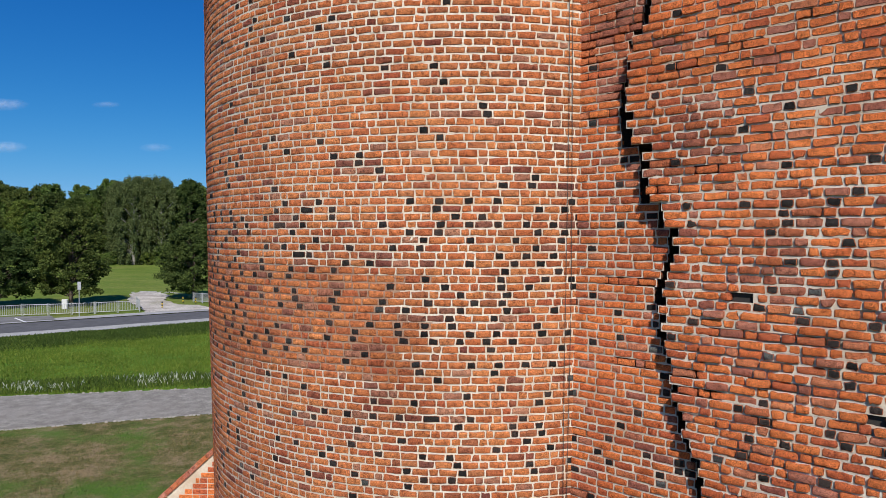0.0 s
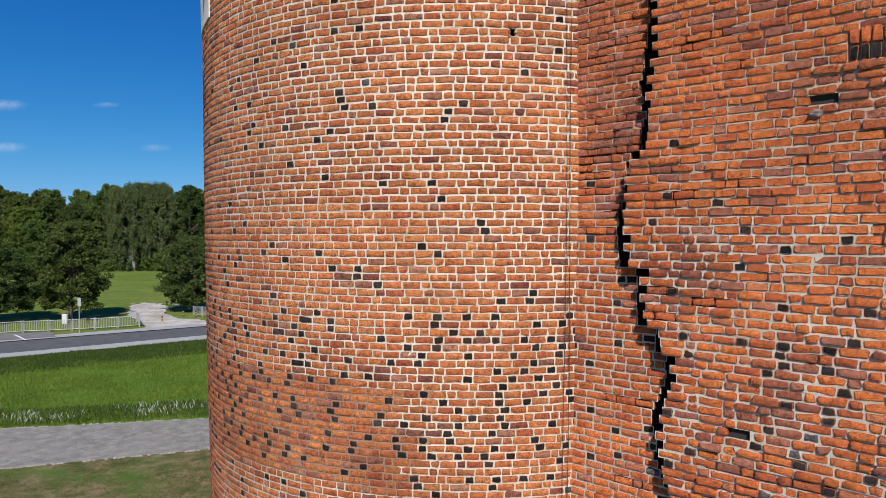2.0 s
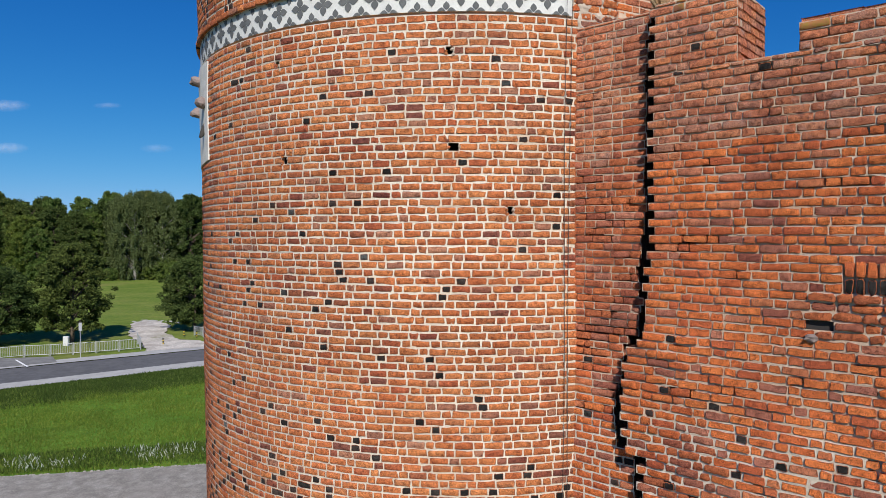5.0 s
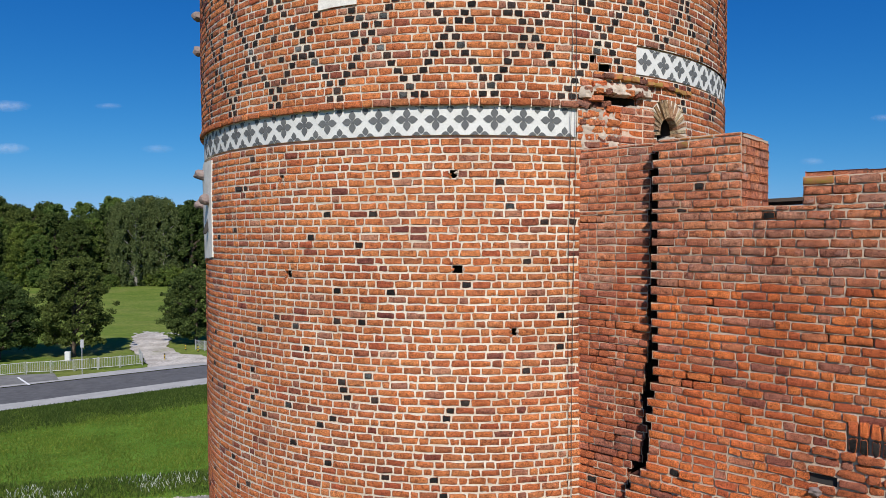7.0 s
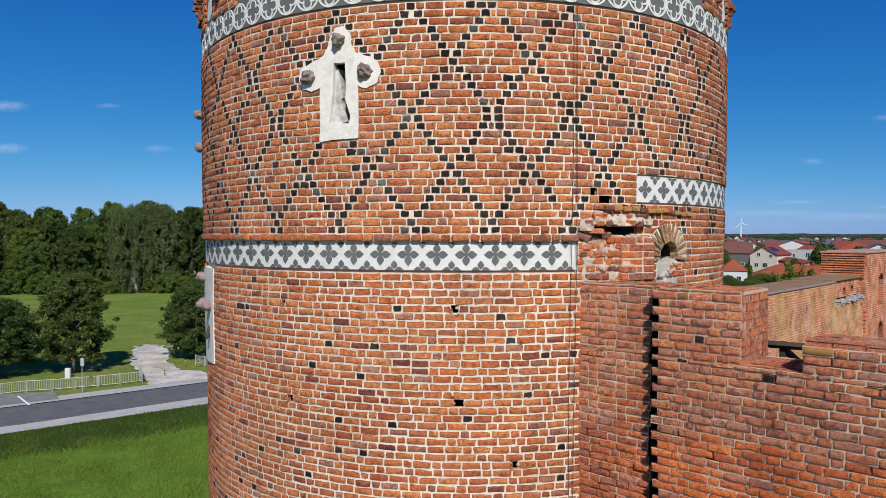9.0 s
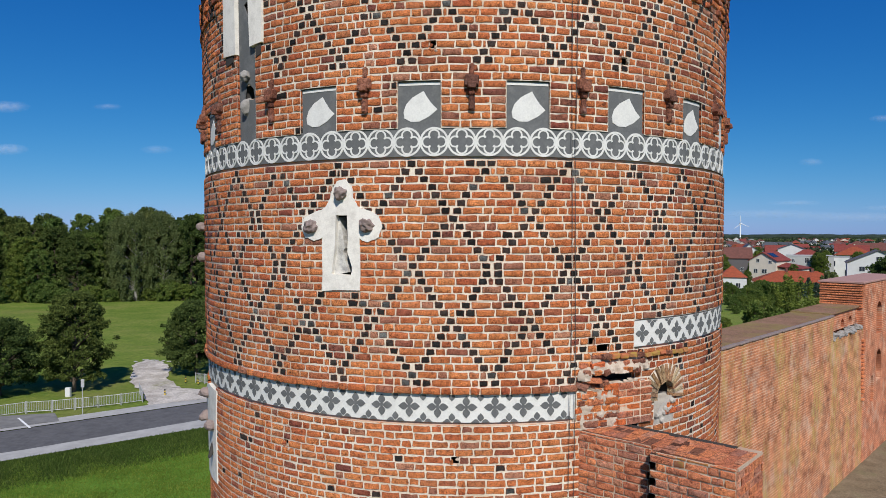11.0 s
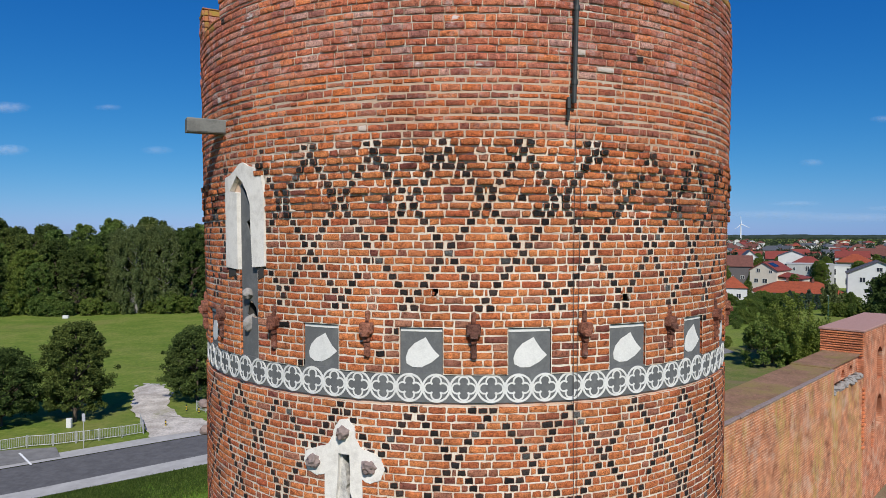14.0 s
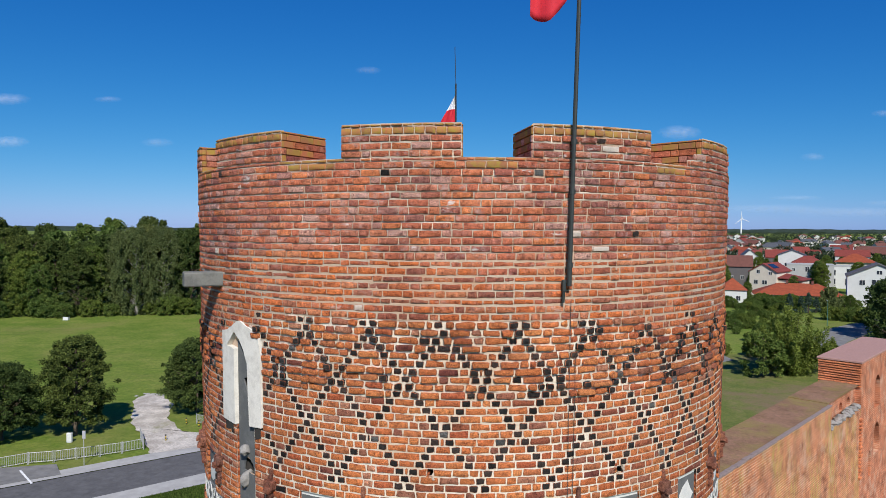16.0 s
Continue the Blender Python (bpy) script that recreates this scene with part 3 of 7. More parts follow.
FIELDS += [(-43.4, -37.8, 10.5, 13.15, 0), (-47.6, -35.4, 11.9, 13.2, 0), (-42.0, -38.5, 11.15, 11.4, 1), (-41.9, -39.0, 12.3, 12.6, 1), (-42.6, -39.5, 12.8, 13.2, 1)]
FIELDS += [(-20.6, -17.6, 8.62, 9.44, 1), (-22.4, -16.4, 8.5, 9.52, 0), (-20.9, -17.5, 9.5, 9.84, 0), (-69, -56.5, 5.0, 6.6, 0), (34.4, 39.7, 6.4, 7.06, 1), (19.6, 29.6, 7.10, 7.25, 1), (22.0, 24.4, 7.62, 7.72, 1), (20.4, 21.6, 7.64, 7.74, 1)]
FIELDS += [(a, b, c, d, 1) for a, b, c, d in HOLES]
FIELDS += [(17.5, 60, -8, 6.35, 2)] # the curtain wall butts here: plain beds only


def free_runs(zc, lo, hi, deep=False):
    cuts = sorted((max(a, lo), min(b, hi)) for a, b, c, d, k in FIELDS if c <= zc < d and b > lo and a < hi and (k == 1 if deep else k != 2))
    out, at = [], lo
    for a, b in cuts:
        if a > at:
            out.append((at, a))
        at = max(at, b)
    if at < hi:
        out.append((at, hi))
    return out


def diaper(zc, lo, hi):
    """Angles of the dark headers of the lozenge pattern in the course at that height."""
    if 7.18 < zc < 10.16:
        per, th0, z0, vz = 12.2, 4.6, 7.30, 1.40
    elif 11.36 < zc < 13.62:
        per, th0, z0, vz = 11.5, 3.3, 11.50, 1.31
    else:
        return []
    v, out = (zc - z0) / vz, []
    for k in range(int((lo - th0) / per) - 2, int((hi - th0) / per) + 3):
        for sgn in (1, -1):
            a = th0 + (k + sgn * v) * per
            if lo + 0.9 < a < hi - 0.9:
                out.append(a + rng.normal(0, 0.12))
    out.sort()
    clean = []
    for a in out:
        if clean and a - clean[-1] < 1.75:
            clean[-1] = (clean[-1] + a) / 2 if a - clean[-1] < 0.8 else clean[-1]
            if a - clean[-1] >= 0.8:
                clean[-1] -= 0.4
                clean.append(clean[-1] + 1.78)
        else:
            clean.append(a)
    return [a for a in clean if lo + 0.8 < a < hi - 0.8]


def dark_share(th, z):
    """How many headers are dark, in the lower part: a loose scatter in bands."""
    n = noise.noise(Vector((th / 9, z * 1.3, 3.1)))
    if z < -1.75:
        return 0.30 + 0.25 * n
    if z < 0.45:
        return 0.58 + 0.25 * n
    if z < 1.3:
        return 0.14 + 0.2 * n
    return 0.10 + 0.14 * n if z < 6.7 else 0.05


def stained(th, z):
    """Where brown grime covers the joints: a long smear round the shaded side of the lower tower."""
    low = -1.9 + 0.35 * noise.noise(Vector((th / 14, 0.5, 2.2)))
    high = -0.42 + 0.10 * noise.noise(Vector((th / 10, 4.5, 2.2))) - 0.012 * max(0.0, th + 18)
    edge = -6 + 9 * noise.noise(Vector((z * 1.6, 7.1, 0.4)))
    return low < z < high and th < edge


def mend_line(th):
    """Height at which the orange repair bricks begin; it dips and wanders round the tower."""
    return Z_NEW - 0.02 - 0.42 * max(0.0, min(1.0, (-27 - th) / 16)) - 0.16 * max(0.0, min(1.0, (th - 22) / 12)) + 0.22 * min(0.0, noise.noise(Vector((th / 7, 1.7, 0.2))))


old, top = Courses(on_tower), Courses(on_tower)
singles = []
JOINT = 0.0205
z, row = Z_LOW, 0
while z < Z_TOP - 0.03:
    newer = z > Z_NEW - 0.05
    h = 0.0985 if newer else COURSE
    z1 = min(z + h, Z_TOP) if not (z < Z_SILL < z + h * 0.6) else Z_SILL
    zc = (z + z1) / 2
    spans = [(-180.0, 180.0)]
    thick = 1.9 if rng.random() < 0.2 else rng.uniform(0.5, 1.0)
    if zc > Z_SILL:
        spans = [((a + 180) % 360 - 180, (a + 180) % 360 - 180 + b - a) for a, b in MERLONS]
        spans = [(a + (0 if zc < Z_SILL + 0.10 else 2.2 if zc < Z_SILL + 0.20 else 4.0) if abs(a - 42.6) < 0.01 else a, b) for a, b in spans]
    for lo, hi in spans:
        mend = newer and zc < 14.5
        for a0, a1 in free_runs(zc, lo, hi):
            if newer:
                q0 = a0
                while q0 < a1:
                    q1 = min(a1, q0 + rng.uniform(2, 14))
                    top.bed(q0, q1, z, z1, -rng.uniform(0, 0.003) if mend else -rng.uniform(0.003, 0.014), 3 if mend or rng.random() < 0.3 else 0 if rng.random() < 0.18 else 1)
                    q0 = q1
            else:
                q0 = a0
                while q0 < a1:
                    q1 = min(a1, q0 + (rng.uniform(3, 9) if zc < 12.6 else rng.uniform(0.8, 3.5)))
                    qm = (q0 + q1) / 2
                    old.bed(q0, q1, z, z1, -rng.uniform(0.002, 0.0065) if zc < 12.6 or zc > mend_line(qm) else -rng.uniform(0.002, 0.020), 1 if stained(qm, zc) else 3 if zc > mend_line(qm) else 0)
                    q0 = q1
            joint = JOINT + (0.0030 if 1.7 < zc < 6.7 else 0.006 if 12.6 < zc < Z_NEW else 0.0)
            gap = (joint if not newer else 0.016 if mend else 0.015) * DEG
            fixed = diaper(zc, a0, a1)
            pieces, at = [], a0
            hw = 0.064 * DEG
            for c in fixed:
                if c - hw - at > 0.05 * DEG:
                    pieces.append((at, c - hw, False))
                pieces.append((max(at, c - hw), c + hw, True))
                at = c + hw
            if a1 - at > 0.03 * DEG:
                pieces.append((at, a1, False))
            for p0, p1, dk in pieces:
                run = [(p1 - p0) / DEG] if dk else split_run((p1 - p0) / DEG, rng, two=0.25 if zc < 0.6 else 0.62, stretch=0.137 if zc > Z_TOP - 0.11 else 0.246 if zc < 0.6 else 0.262, head=0.131 if zc < 0.6 else 0.137)
                x = p0
                for w in run:
                    wdeg = w * DEG
                    b0, b1 = x + gap / 2, x + wdeg - gap / 2
                    x += wdeg
                    if b1 - b0 < 0.3:
                        continue
                    mid = (b0 + b1) / 2
                    kind, ro = 0, 1.0 if not newer else 0.75
                    if dk:
                        kind = 0 if rng.random() < 0.04 else 1
                    elif not newer:
                        share = dark_share(mid, zc)
                        if w < 0.2 and rng.random() < share or w >= 0.2 and rng.random() < share * 0.014:
                            kind = 1
                    elif zc < 14.45 + 0.45 * noise.noise(Vector((mid / 16, 0.3, zc))):
                        kind = 3
                    if newer and w < 0.2 and rng.random() < 0.008:
                        kind = 1
                    pr = max(0.0010, rng.normal(0.0032, 0.0024))
                    if newer:
                        pr = max(0.0012, rng.normal(0.006, 0.006))
                        if zc > Z_TOP - 0.11 or (zc > Z_SILL - 0.11 and zc < Z_SILL and not any(a - 1 < (mid - o) < b + 1 for a, b in MERLONS for o in (0, 360, -360))):
                            kind = 2
                    if 12.6 < zc < Z_NEW and not newer:
                        ro, pr = 1.3, max(0.002, rng.normal(0.017, 0.018))        # rough, spalled courses under the restored part
                        if zc > mend_line(mid) and (kind == 0 or rng.random() < 0.75):
                            kind, ro, pr = 2, 0.9, max(0.001, rng.normal(0.004, 0.003))
                    if 7.10 <= zc < 7.2 and -95 < mid < 18.4:
                        pr += 0.034
                    j = joint / 2 if not newer else 0.0120 * thick if mend else 0.0090 * (0.6 + 0.5 * thick)
                    item = (b0, b1, z + j * rng.uniform(0.7, 1.3), z1 - j * rng.uniform(0.7, 1.3), pr, kind, ro)
                    if not newer and abs(mid + 2) < 14 and 5.05 < zc < 6.65 and len(singles) < 300:
                        singles.append(item)
                    else:
                        (top if newer else old).brick(*item)
        for a0, a1 in free_runs(zc, lo, hi, deep=True):
            (top if newer else old).bed(a0, a1, z, z1, -0.055, 2)
    z, row = z1, row + 1

near = lambda b: np.abs((b[:, 0] + b[:, 1]) / 2) < 74
tagged(part("brickwork", old.brick_mesh("brickwork", [M_old, M_dark, M_mend], near), None, tower, "old orange-red bricks with dark vitrified headers"), kind="stuff")
tagged(part("restored_brickwork", top.brick_mesh("restored_brickwork", [M_new, M_dark, M_lichen, M_mend], near), None, tower, "smoother red restored bricks with white salts"), kind="stuff")
tagged(part("mortar", old.bed_mesh("mortar", [M_lime, M_stained, M_wallmortar, M_grout], 1.5), None, tower, "pale lime mortar joints"), kind="stuff")
tagged(part("mortar", top.bed_mesh("mortar", [M_lime, M_cement, M_wallmortar, M_grout], 1.5), None, tower, "grey mortar joints"), kind="stuff")

# inside of the parapet, its top and the platform behind it
INNER = 4.05


def ring_bm(lo, hi, z0, z1, r0, step=3.0):
    bm = bmesh.new()
    n = max(2, int((hi - lo) / step) + 1)
    cols = []
    for a in np.linspace(lo, hi, n):
        s, c = math.sin(radians(a)), math.cos(radians(a))
        ro = float(radius(z0)) - 0.06
        cols.append([bm.verts.new((CX + r * s, CY - r * c, zz)) for r, zz in ((ro, z0), (ro, z1), (r0, z1), (r0, z0))])
    for p, q in zip(cols, cols[1:]):
        for k in range(4):
            bm.faces.new((p[k], q[k], q[(k + 1) % 4], p[(k + 1) % 4]))
    bm.faces.new(cols[0][::-1])
    bm.faces.new(cols[-1])
    bmesh.ops.recalc_face_normals(bm, faces=bm.faces)
    return bm


for a, b in MERLONS:
    part("merlon_core", ring_bm(a + (4.2 if a == 42.6 else 0.1), b - 0.1, Z_SILL - 0.02, Z_TOP - 0.012, INNER), M_wtop, tower)
part("parapet_core", ring_bm(-180, 180, 13.5, Z_SILL - 0.012, INNER), M_wtop, tower)
bm = bmesh.new()
bmesh.ops.create_circle(bm, cap_ends=True, radius=INNER + 0.02, segments=64, matrix=Matrix.Translation((CX, CY, 14.6)))
part("platform", bm, M_concrete, tower)


def end_bricks(th, z0, z1, face, name):
    """Coursed bricks on the side of a merlon, which lies in the plane at th degrees; face is +1 or -1."""
    zz, k = z0, 0
    while zz < z1 - 0.03:
        zt = min(zz + 0.0985, z1)
        r, k = INNER + 0.01, k + 1
        ro = float(radius(zz)) - 0.012
        first = 0.14 if k % 2 else 0.27
        while r < ro - 0.05:
            r2 = min(r + first, ro)
            first = 0.27 if rng.random() < 0.6 else 0.14
            a = radians(th)
            bm = bmesh.new()
            box_bm(bm, -0.05 if face < 0 else -0.03, 0.03 if face < 0 else 0.05, -r2 + 0.006, -r - 0.006, zz + 0.006, zt - 0.006, 0.005, Matrix.Translation((CX, CY, 0)) @ Matrix.Rotation(a, 4, "Z"))
            part(name, bm, M_lichen1 if zt > Z_TOP - 0.06 or rng.random() < 0.4 else M_new1, tower)
            r = r2
        zz = zt


for a, b in MERLONS[:4] + MERLONS[-1:]:
    end_bricks(b - 0.35, Z_SILL, Z_TOP - 0.014, 1, "side_brick")
    end_bricks(a + (4.3 if a == 42.6 else 0.35), Z_SILL, Z_TOP - 0.014, -1, "side_brick")

# single bricks in the stretch that the camera passes nearest
UNIT = {}
for kind, ln in ((0, 0.275), (1, 0.125)):
    for v in range(8):
        px, pz = (q[:, 0] for q in worn_outline(np.array([ln]), np.array([0.082]), np.array([1.15])))
        bm, m = bmesh.new(), len(px)
        px, pz = px / ln - 0.5, pz / 0.082
        ring = lambda y, kx, kz, s: [bm.verts.new((x * kx, y + rng.normal(0, s), 0.5 + (q - 0.5) * kz)) for x, q in zip(px, pz)]
        back, rim, front = ring(0.07, 1, 1, 0), ring(0.005, 1, 1, 0.001), ring(0.0, 1 - 0.011 / ln, 1 - 0.13, 0.0016)
        for p, q in ((back, rim), (rim, front)):
            for k in range(m):
                bm.faces.new((p[k], p[(k + 1) % m], q[(k + 1) % m], q[k])).material_index = 1 if q is front else 0
        for c in CAP:
            bm.faces.new([front[i] for i in c])
        bmesh.ops.recalc_face_normals(bm, faces=bm.faces)
        me = bpy.data.meshes.new("brick")
        bm.to_mesh(me)
        bm.free()
        UNIT[kind, v] = me


def single_brick(place_m, length, height, kind, mats, parent):
    me = UNIT[0 if length > 0.2 else 1, int(rng.integers(8))]
    key = (me.name, mats[kind].name)
    if key not in SHARED:
        SHARED[key] = me.copy()
        SHARED[key].materials.append(mats[kind])
        SHARED[key].materials.append(M_arris)
    ob = under(new("brick", SHARED[key]), parent)
    ob.matrix_basis = place_m @ Matrix.Diagonal((length, 1, height, 1))
    return ob


SHARED = {}

# ---- sgraffito bands and niches ----
part("frieze_ground", plate([[(-95, 6.69), (18.4, 6.69), (18.4, 7.10), (-95, 7.10)]], -0.055, -0.022), M_pale, tower, "white plaster band")
part("frieze_ground", plate([[(29.4, 7.60), (100, 7.60), (100, 7.96), (29.4, 7.96)]], -0.055, -0.022), M_pale, tower, "white plaster band")
part("tracery_ground", plate([[(-120, 10.178), (120, 10.178), (120, 10.565), (-120, 10.565)]], -0.055, -0.022), M_grey, tower, "grey plaster band")


def petal(cx, cz, ang, ln, wd, n=8, half=0):
    """An ogee petal from a centre, as degrees and heights; half keeps one side of it alone."""
    out = []
    for k in range(2 * n + 1 if half else 2 * n):
        t = k / n if k <= n else 2 - k / n
        side = 1 if k < n else -1
        if half and k > n:
            break
        x = 0.012 + t * ln
        y = (half or side) * wd * math.sin(math.pi * t) ** 1.05 * (1.2 - 0.45 * t)
        out.append((cx + (x * math.cos(ang) - y * math.sin(ang)) * DEG, cz + x * math.sin(ang) + y * math.cos(ang)))
    return out


def merged(bms):
    me, out = bpy.data.meshes.new("t"), bmesh.new()
    for b in bms:
        b.to_mesh(me)
        out.from_mesh(me)
        b.free()
    return out


def flower_mesh(z0, z1):
    zc = (z0 + z1) / 2
    k = (z1 - z0) / 0.41
    bms = [plate([petal(0, zc, radians(a), 0.136 * k, 0.050 * k)], -0.03, -0.015, 3) for a in (0, 90, 180, 270)]
    bms.append(plate([[(0.03 * DEG * math.cos(t), zc + 0.03 * math.sin(t)) for t in np.linspace(0, 2 * math.pi, 8, endpoint=False)]], -0.03, -0.0155, 3))
    for zz, s in ((z0 + 0.004, 1), (z1 - 0.004, -1)):
        bms.append(plate([petal(2.235, zz, radians(90 * s), 0.112 * k, 0.044 * k)], -0.03, -0.0150, 3))
        bms.append(plate([petal(2.235, zz, 0, 0.112 * k, 0.044 * k, half=s)], -0.03, -0.0153, 3))
        bms.append(plate([petal(2.235, zz, radians(180), 0.112 * k, 0.044 * k, half=-s)], -0.03, -0.0156, 3))
    bm = merged(bms)
    me = bpy.data.meshes.new("flower")
    bm.to_mesh(me)
    bm.free()
    me.materials.append(M_grey)
    return me


fl1, fl2 = flower_mesh(6.69, 7.10), flower_mesh(7.60, 7.96)
for k in range(-12, 6):
    th = -8.2 + 4.47 * k
    if -72 < th < 17:
        spun(fl1, th, "flower", tower, "dark grey four-petalled sgraffito flower")
for k in range(0, 11):
    spun(fl2, 31.4 + 4.47 * k, "flower", tower, "dark grey four-petalled sgraffito flower")


def arc_strip(cx, cz, r0, r1, a0, a1, n, d0, d1):
    """A flat arc band on the tower."""
    bm, cols = bmesh.new(), []
    for a in np.linspace(radians(a0), radians(a1), n + 1):
        cols.append([bm.verts.new(on_tower(cx + r * math.cos(a) * DEG, np.float64(cz + r * math.sin(a)), d)) for r, d in ((r0, d0), (r0, d1), (r1, d1), (r1, d0))])
    for p, q in zip(cols, cols[1:]):
        for k in range(4):
            bm.faces.new((p[k], q[k], q[(k + 1) % 4], p[(k + 1) % 4]))
    bmesh.ops.recalc_face_normals(bm, faces=bm.faces)
    return bm


ZQ = 10.368
bms = [arc_strip(0, ZQ, 0.164, 0.191, 0, 360, 36, -0.03, -0.014)]
for q in range(4):
    a = 90 * q
    bms.append(arc_strip(0.088 * math.cos(radians(a)) * DEG, ZQ + 0.088 * math.sin(radians(a)), 0.056, 0.078, a - 128, a + 128, 16, -0.03, -0.0150 - 0.0004 * q))
me_q = bpy.data.meshes.new("quatrefoil")
bm = merged(bms)
bm.to_mesh(me_q)
bm.free()
me_q.materials.append(M_pale)
for k in range(-19, 20):
    spun(me_q, 0.0 + 4.225 * k, "quatrefoil", tower, "white sgraffito quatrefoil ring")

for a, b in NICHES:
    w = b - a
    part("niche_panel", plate([[(a, 10.5), (b, 10.5), (b, 11.2), (a, 11.2)]], -0.06, -0.040), M_grey, tower, "grey plaster niche")
    part("niche_line", plate([[(a + 0.1, 11.105), (b - 0.1, 11.105), (b - 0.1, 11.145), (a + 0.1, 11.145)]], -0.05, -0.034), M_pale, tower, "white painted line")
    pts = [(0.60, 11.03), (0.66, 10.97), (0.78, 10.87), (0.92, 10.79), (0.73, 10.70), (0.50, 10.635), (0.30, 10.635), (0.15, 10.68), (0.13, 10.76), (0.19, 10.86), (0.34, 10.95), (0.50, 11.0)]
    part("shield", plate([[(a + w * x, zz) for x, zz in pts]], -0.05, -0.033), M_pale, tower, "white shield-shaped sgraffito field")

# corbels: a hooded brick bracket with a tail
R1 = float(radius(11.2))
M_corbel = brick_mat("worn_corbel_brick", [(0.0, (0.24, 0.085, 0.055)), (0.5, (0.34, 0.13, 0.08)), (1.0, (0.17, 0.075, 0.055))], True, soot=0.45, bloom=0.3)
BLOCKS = []
for nm, x0, x1, d, z0, z1 in (("corbel", -0.092, 0.092, 0.095, 11.07, 11.21), ("tip", -0.034, 0.034, 0.035, 11.21, 11.37), ("hood", -0.060, 0.060, 0.125, 11.03, 11.12), ("neck", -0.044, 0.044, 0.085, 10.96, 11.03), ("tail", -0.036, 0.036, 0.055, 10.76, 10.955)):
    bm = bmesh.new()
    box_bm(bm, x0, x1, CY - R1 - d, CY - R1 + 0.05, z0, z1, 0.016)
    for v in bm.verts:
        v.co += Vector((rng.normal(0, 0.005), rng.normal(0, 0.005), rng.normal(0, 0.004)))
    me = bpy.data.meshes.new(nm)
    bm.to_mesh(me)
    bm.free()
    me.materials.append(M_corbel)
    BLOCKS.append((nm, me))
for th in (-86, -68.5, -63.8, -50.6, -33.3, -15.1, 1.5, 19.1, 36.8, 54.2, 71.5, 89):
    c = spun(BLOCKS[0][1], th, "corbel", tower, "worn hooded brick corbel")
    for nm, me in BLOCKS[1:]:
        new(nm, me).parent = c

# ---- loopholes ----
r5 = np.random.default_rng(5)
cross = [(-22.7, 8.40), (-16.0, 8.42), (-16.0, 9.10), (-14.6, 9.06), (-12.9, 9.12), (-12.2, 9.26), (-12.9, 9.42), (-14.6, 9.48), (-16.4, 9.54), (-17.2, 9.66), (-17.5, 9.80), (-18.6, 9.90), (-20.0, 9.88), (-20.9, 9.76), (-21.3, 9.62), (-22.2, 9.52), (-24.0, 9.47), (-26.2, 9.40), (-26.9, 9.27), (-26.0, 9.12), (-24.4, 9.08), (-22.7, 9.11)]
slit = [(-20.2, 9.42), (-20.4, 9.0), (-21.0, 8.62), (-17.6, 8.62), (-17.3, 8.72), (-18.1, 8.92), (-18.2, 9.42)]
loop1 = part("loophole", plate([wobble(cross, 0.006, r5), wobble(slit, 0.004, r5, 2)[::-1]], -0.06, 0.020), M_white, tower, "white plaster cross-shaped loophole surround")


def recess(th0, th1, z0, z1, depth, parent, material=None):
    """A splayed box that goes into the wall behind an opening, coloured dark like the shade inside."""
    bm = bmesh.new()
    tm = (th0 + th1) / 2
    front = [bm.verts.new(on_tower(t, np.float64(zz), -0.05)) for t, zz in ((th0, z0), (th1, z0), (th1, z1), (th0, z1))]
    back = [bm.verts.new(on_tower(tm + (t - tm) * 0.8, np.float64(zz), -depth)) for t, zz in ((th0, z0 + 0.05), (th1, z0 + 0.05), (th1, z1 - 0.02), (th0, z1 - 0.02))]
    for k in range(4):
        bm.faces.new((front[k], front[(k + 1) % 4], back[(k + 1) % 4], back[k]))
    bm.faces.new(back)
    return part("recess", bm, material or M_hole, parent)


def lump(bm, at, sx, sy, sz, r, rough=0.18, sub=2):
    vs = bmesh.ops.create_icosphere(bm, subdivisions=sub, radius=1)["verts"]
    off = Vector((r.uniform(0, 50), r.uniform(0, 50), r.uniform(0, 50)))
    q = Euler((r.uniform(0, 0.6), r.uniform(0, 0.6), r.uniform(0, 6))).to_matrix()
    for v in vs:
        k = 1 + rough * noise.noise(v.co * 1.7 + off) * 1.6
        v.co = Vector(at) + q @ Vector((v.co.x * sx * k, v.co.y * sy * k, v.co.z * sz * k))


# dark box that shows as the shadowed right side of the slit
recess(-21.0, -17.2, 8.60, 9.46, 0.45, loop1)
for th, zz in ((-19.2, 9.71), (-24.9, 9.27), (-14.8, 9.28)):
    bm = bmesh.new()
    lump(bm, on_tower(th, np.float64(zz), 0.035), 0.092, 0.11, 0.088, r5, 0.3, 3)
    part("boss", bm, M_stone, loop1, "projecting fieldstone boss")
# pale stones shaped like the sunlit part, ending at the slanting shadow edge
part("lit_splay_stone", plate([wobble([(-20.35, 9.40), (-19.75, 9.34), (-19.35, 9.14), (-19.05, 8.98), (-19.45, 8.87), (-20.9, 8.80)], 0.005, r5, 3)], -0.3, -0.052), M_splay, loop1, "whitewashed stone with grey streaks in the opening")
part("lit_splay_stone", plate([wobble([(-20.8, 8.88), (-19.35, 8.91), (-18.75, 8.80), (-18.25, 8.66), (-21.0, 8.60)], 0.005, r5, 3)], -0.3, -0.040), M_splay, loop1, "whitewashed stone with grey streaks in the opening")

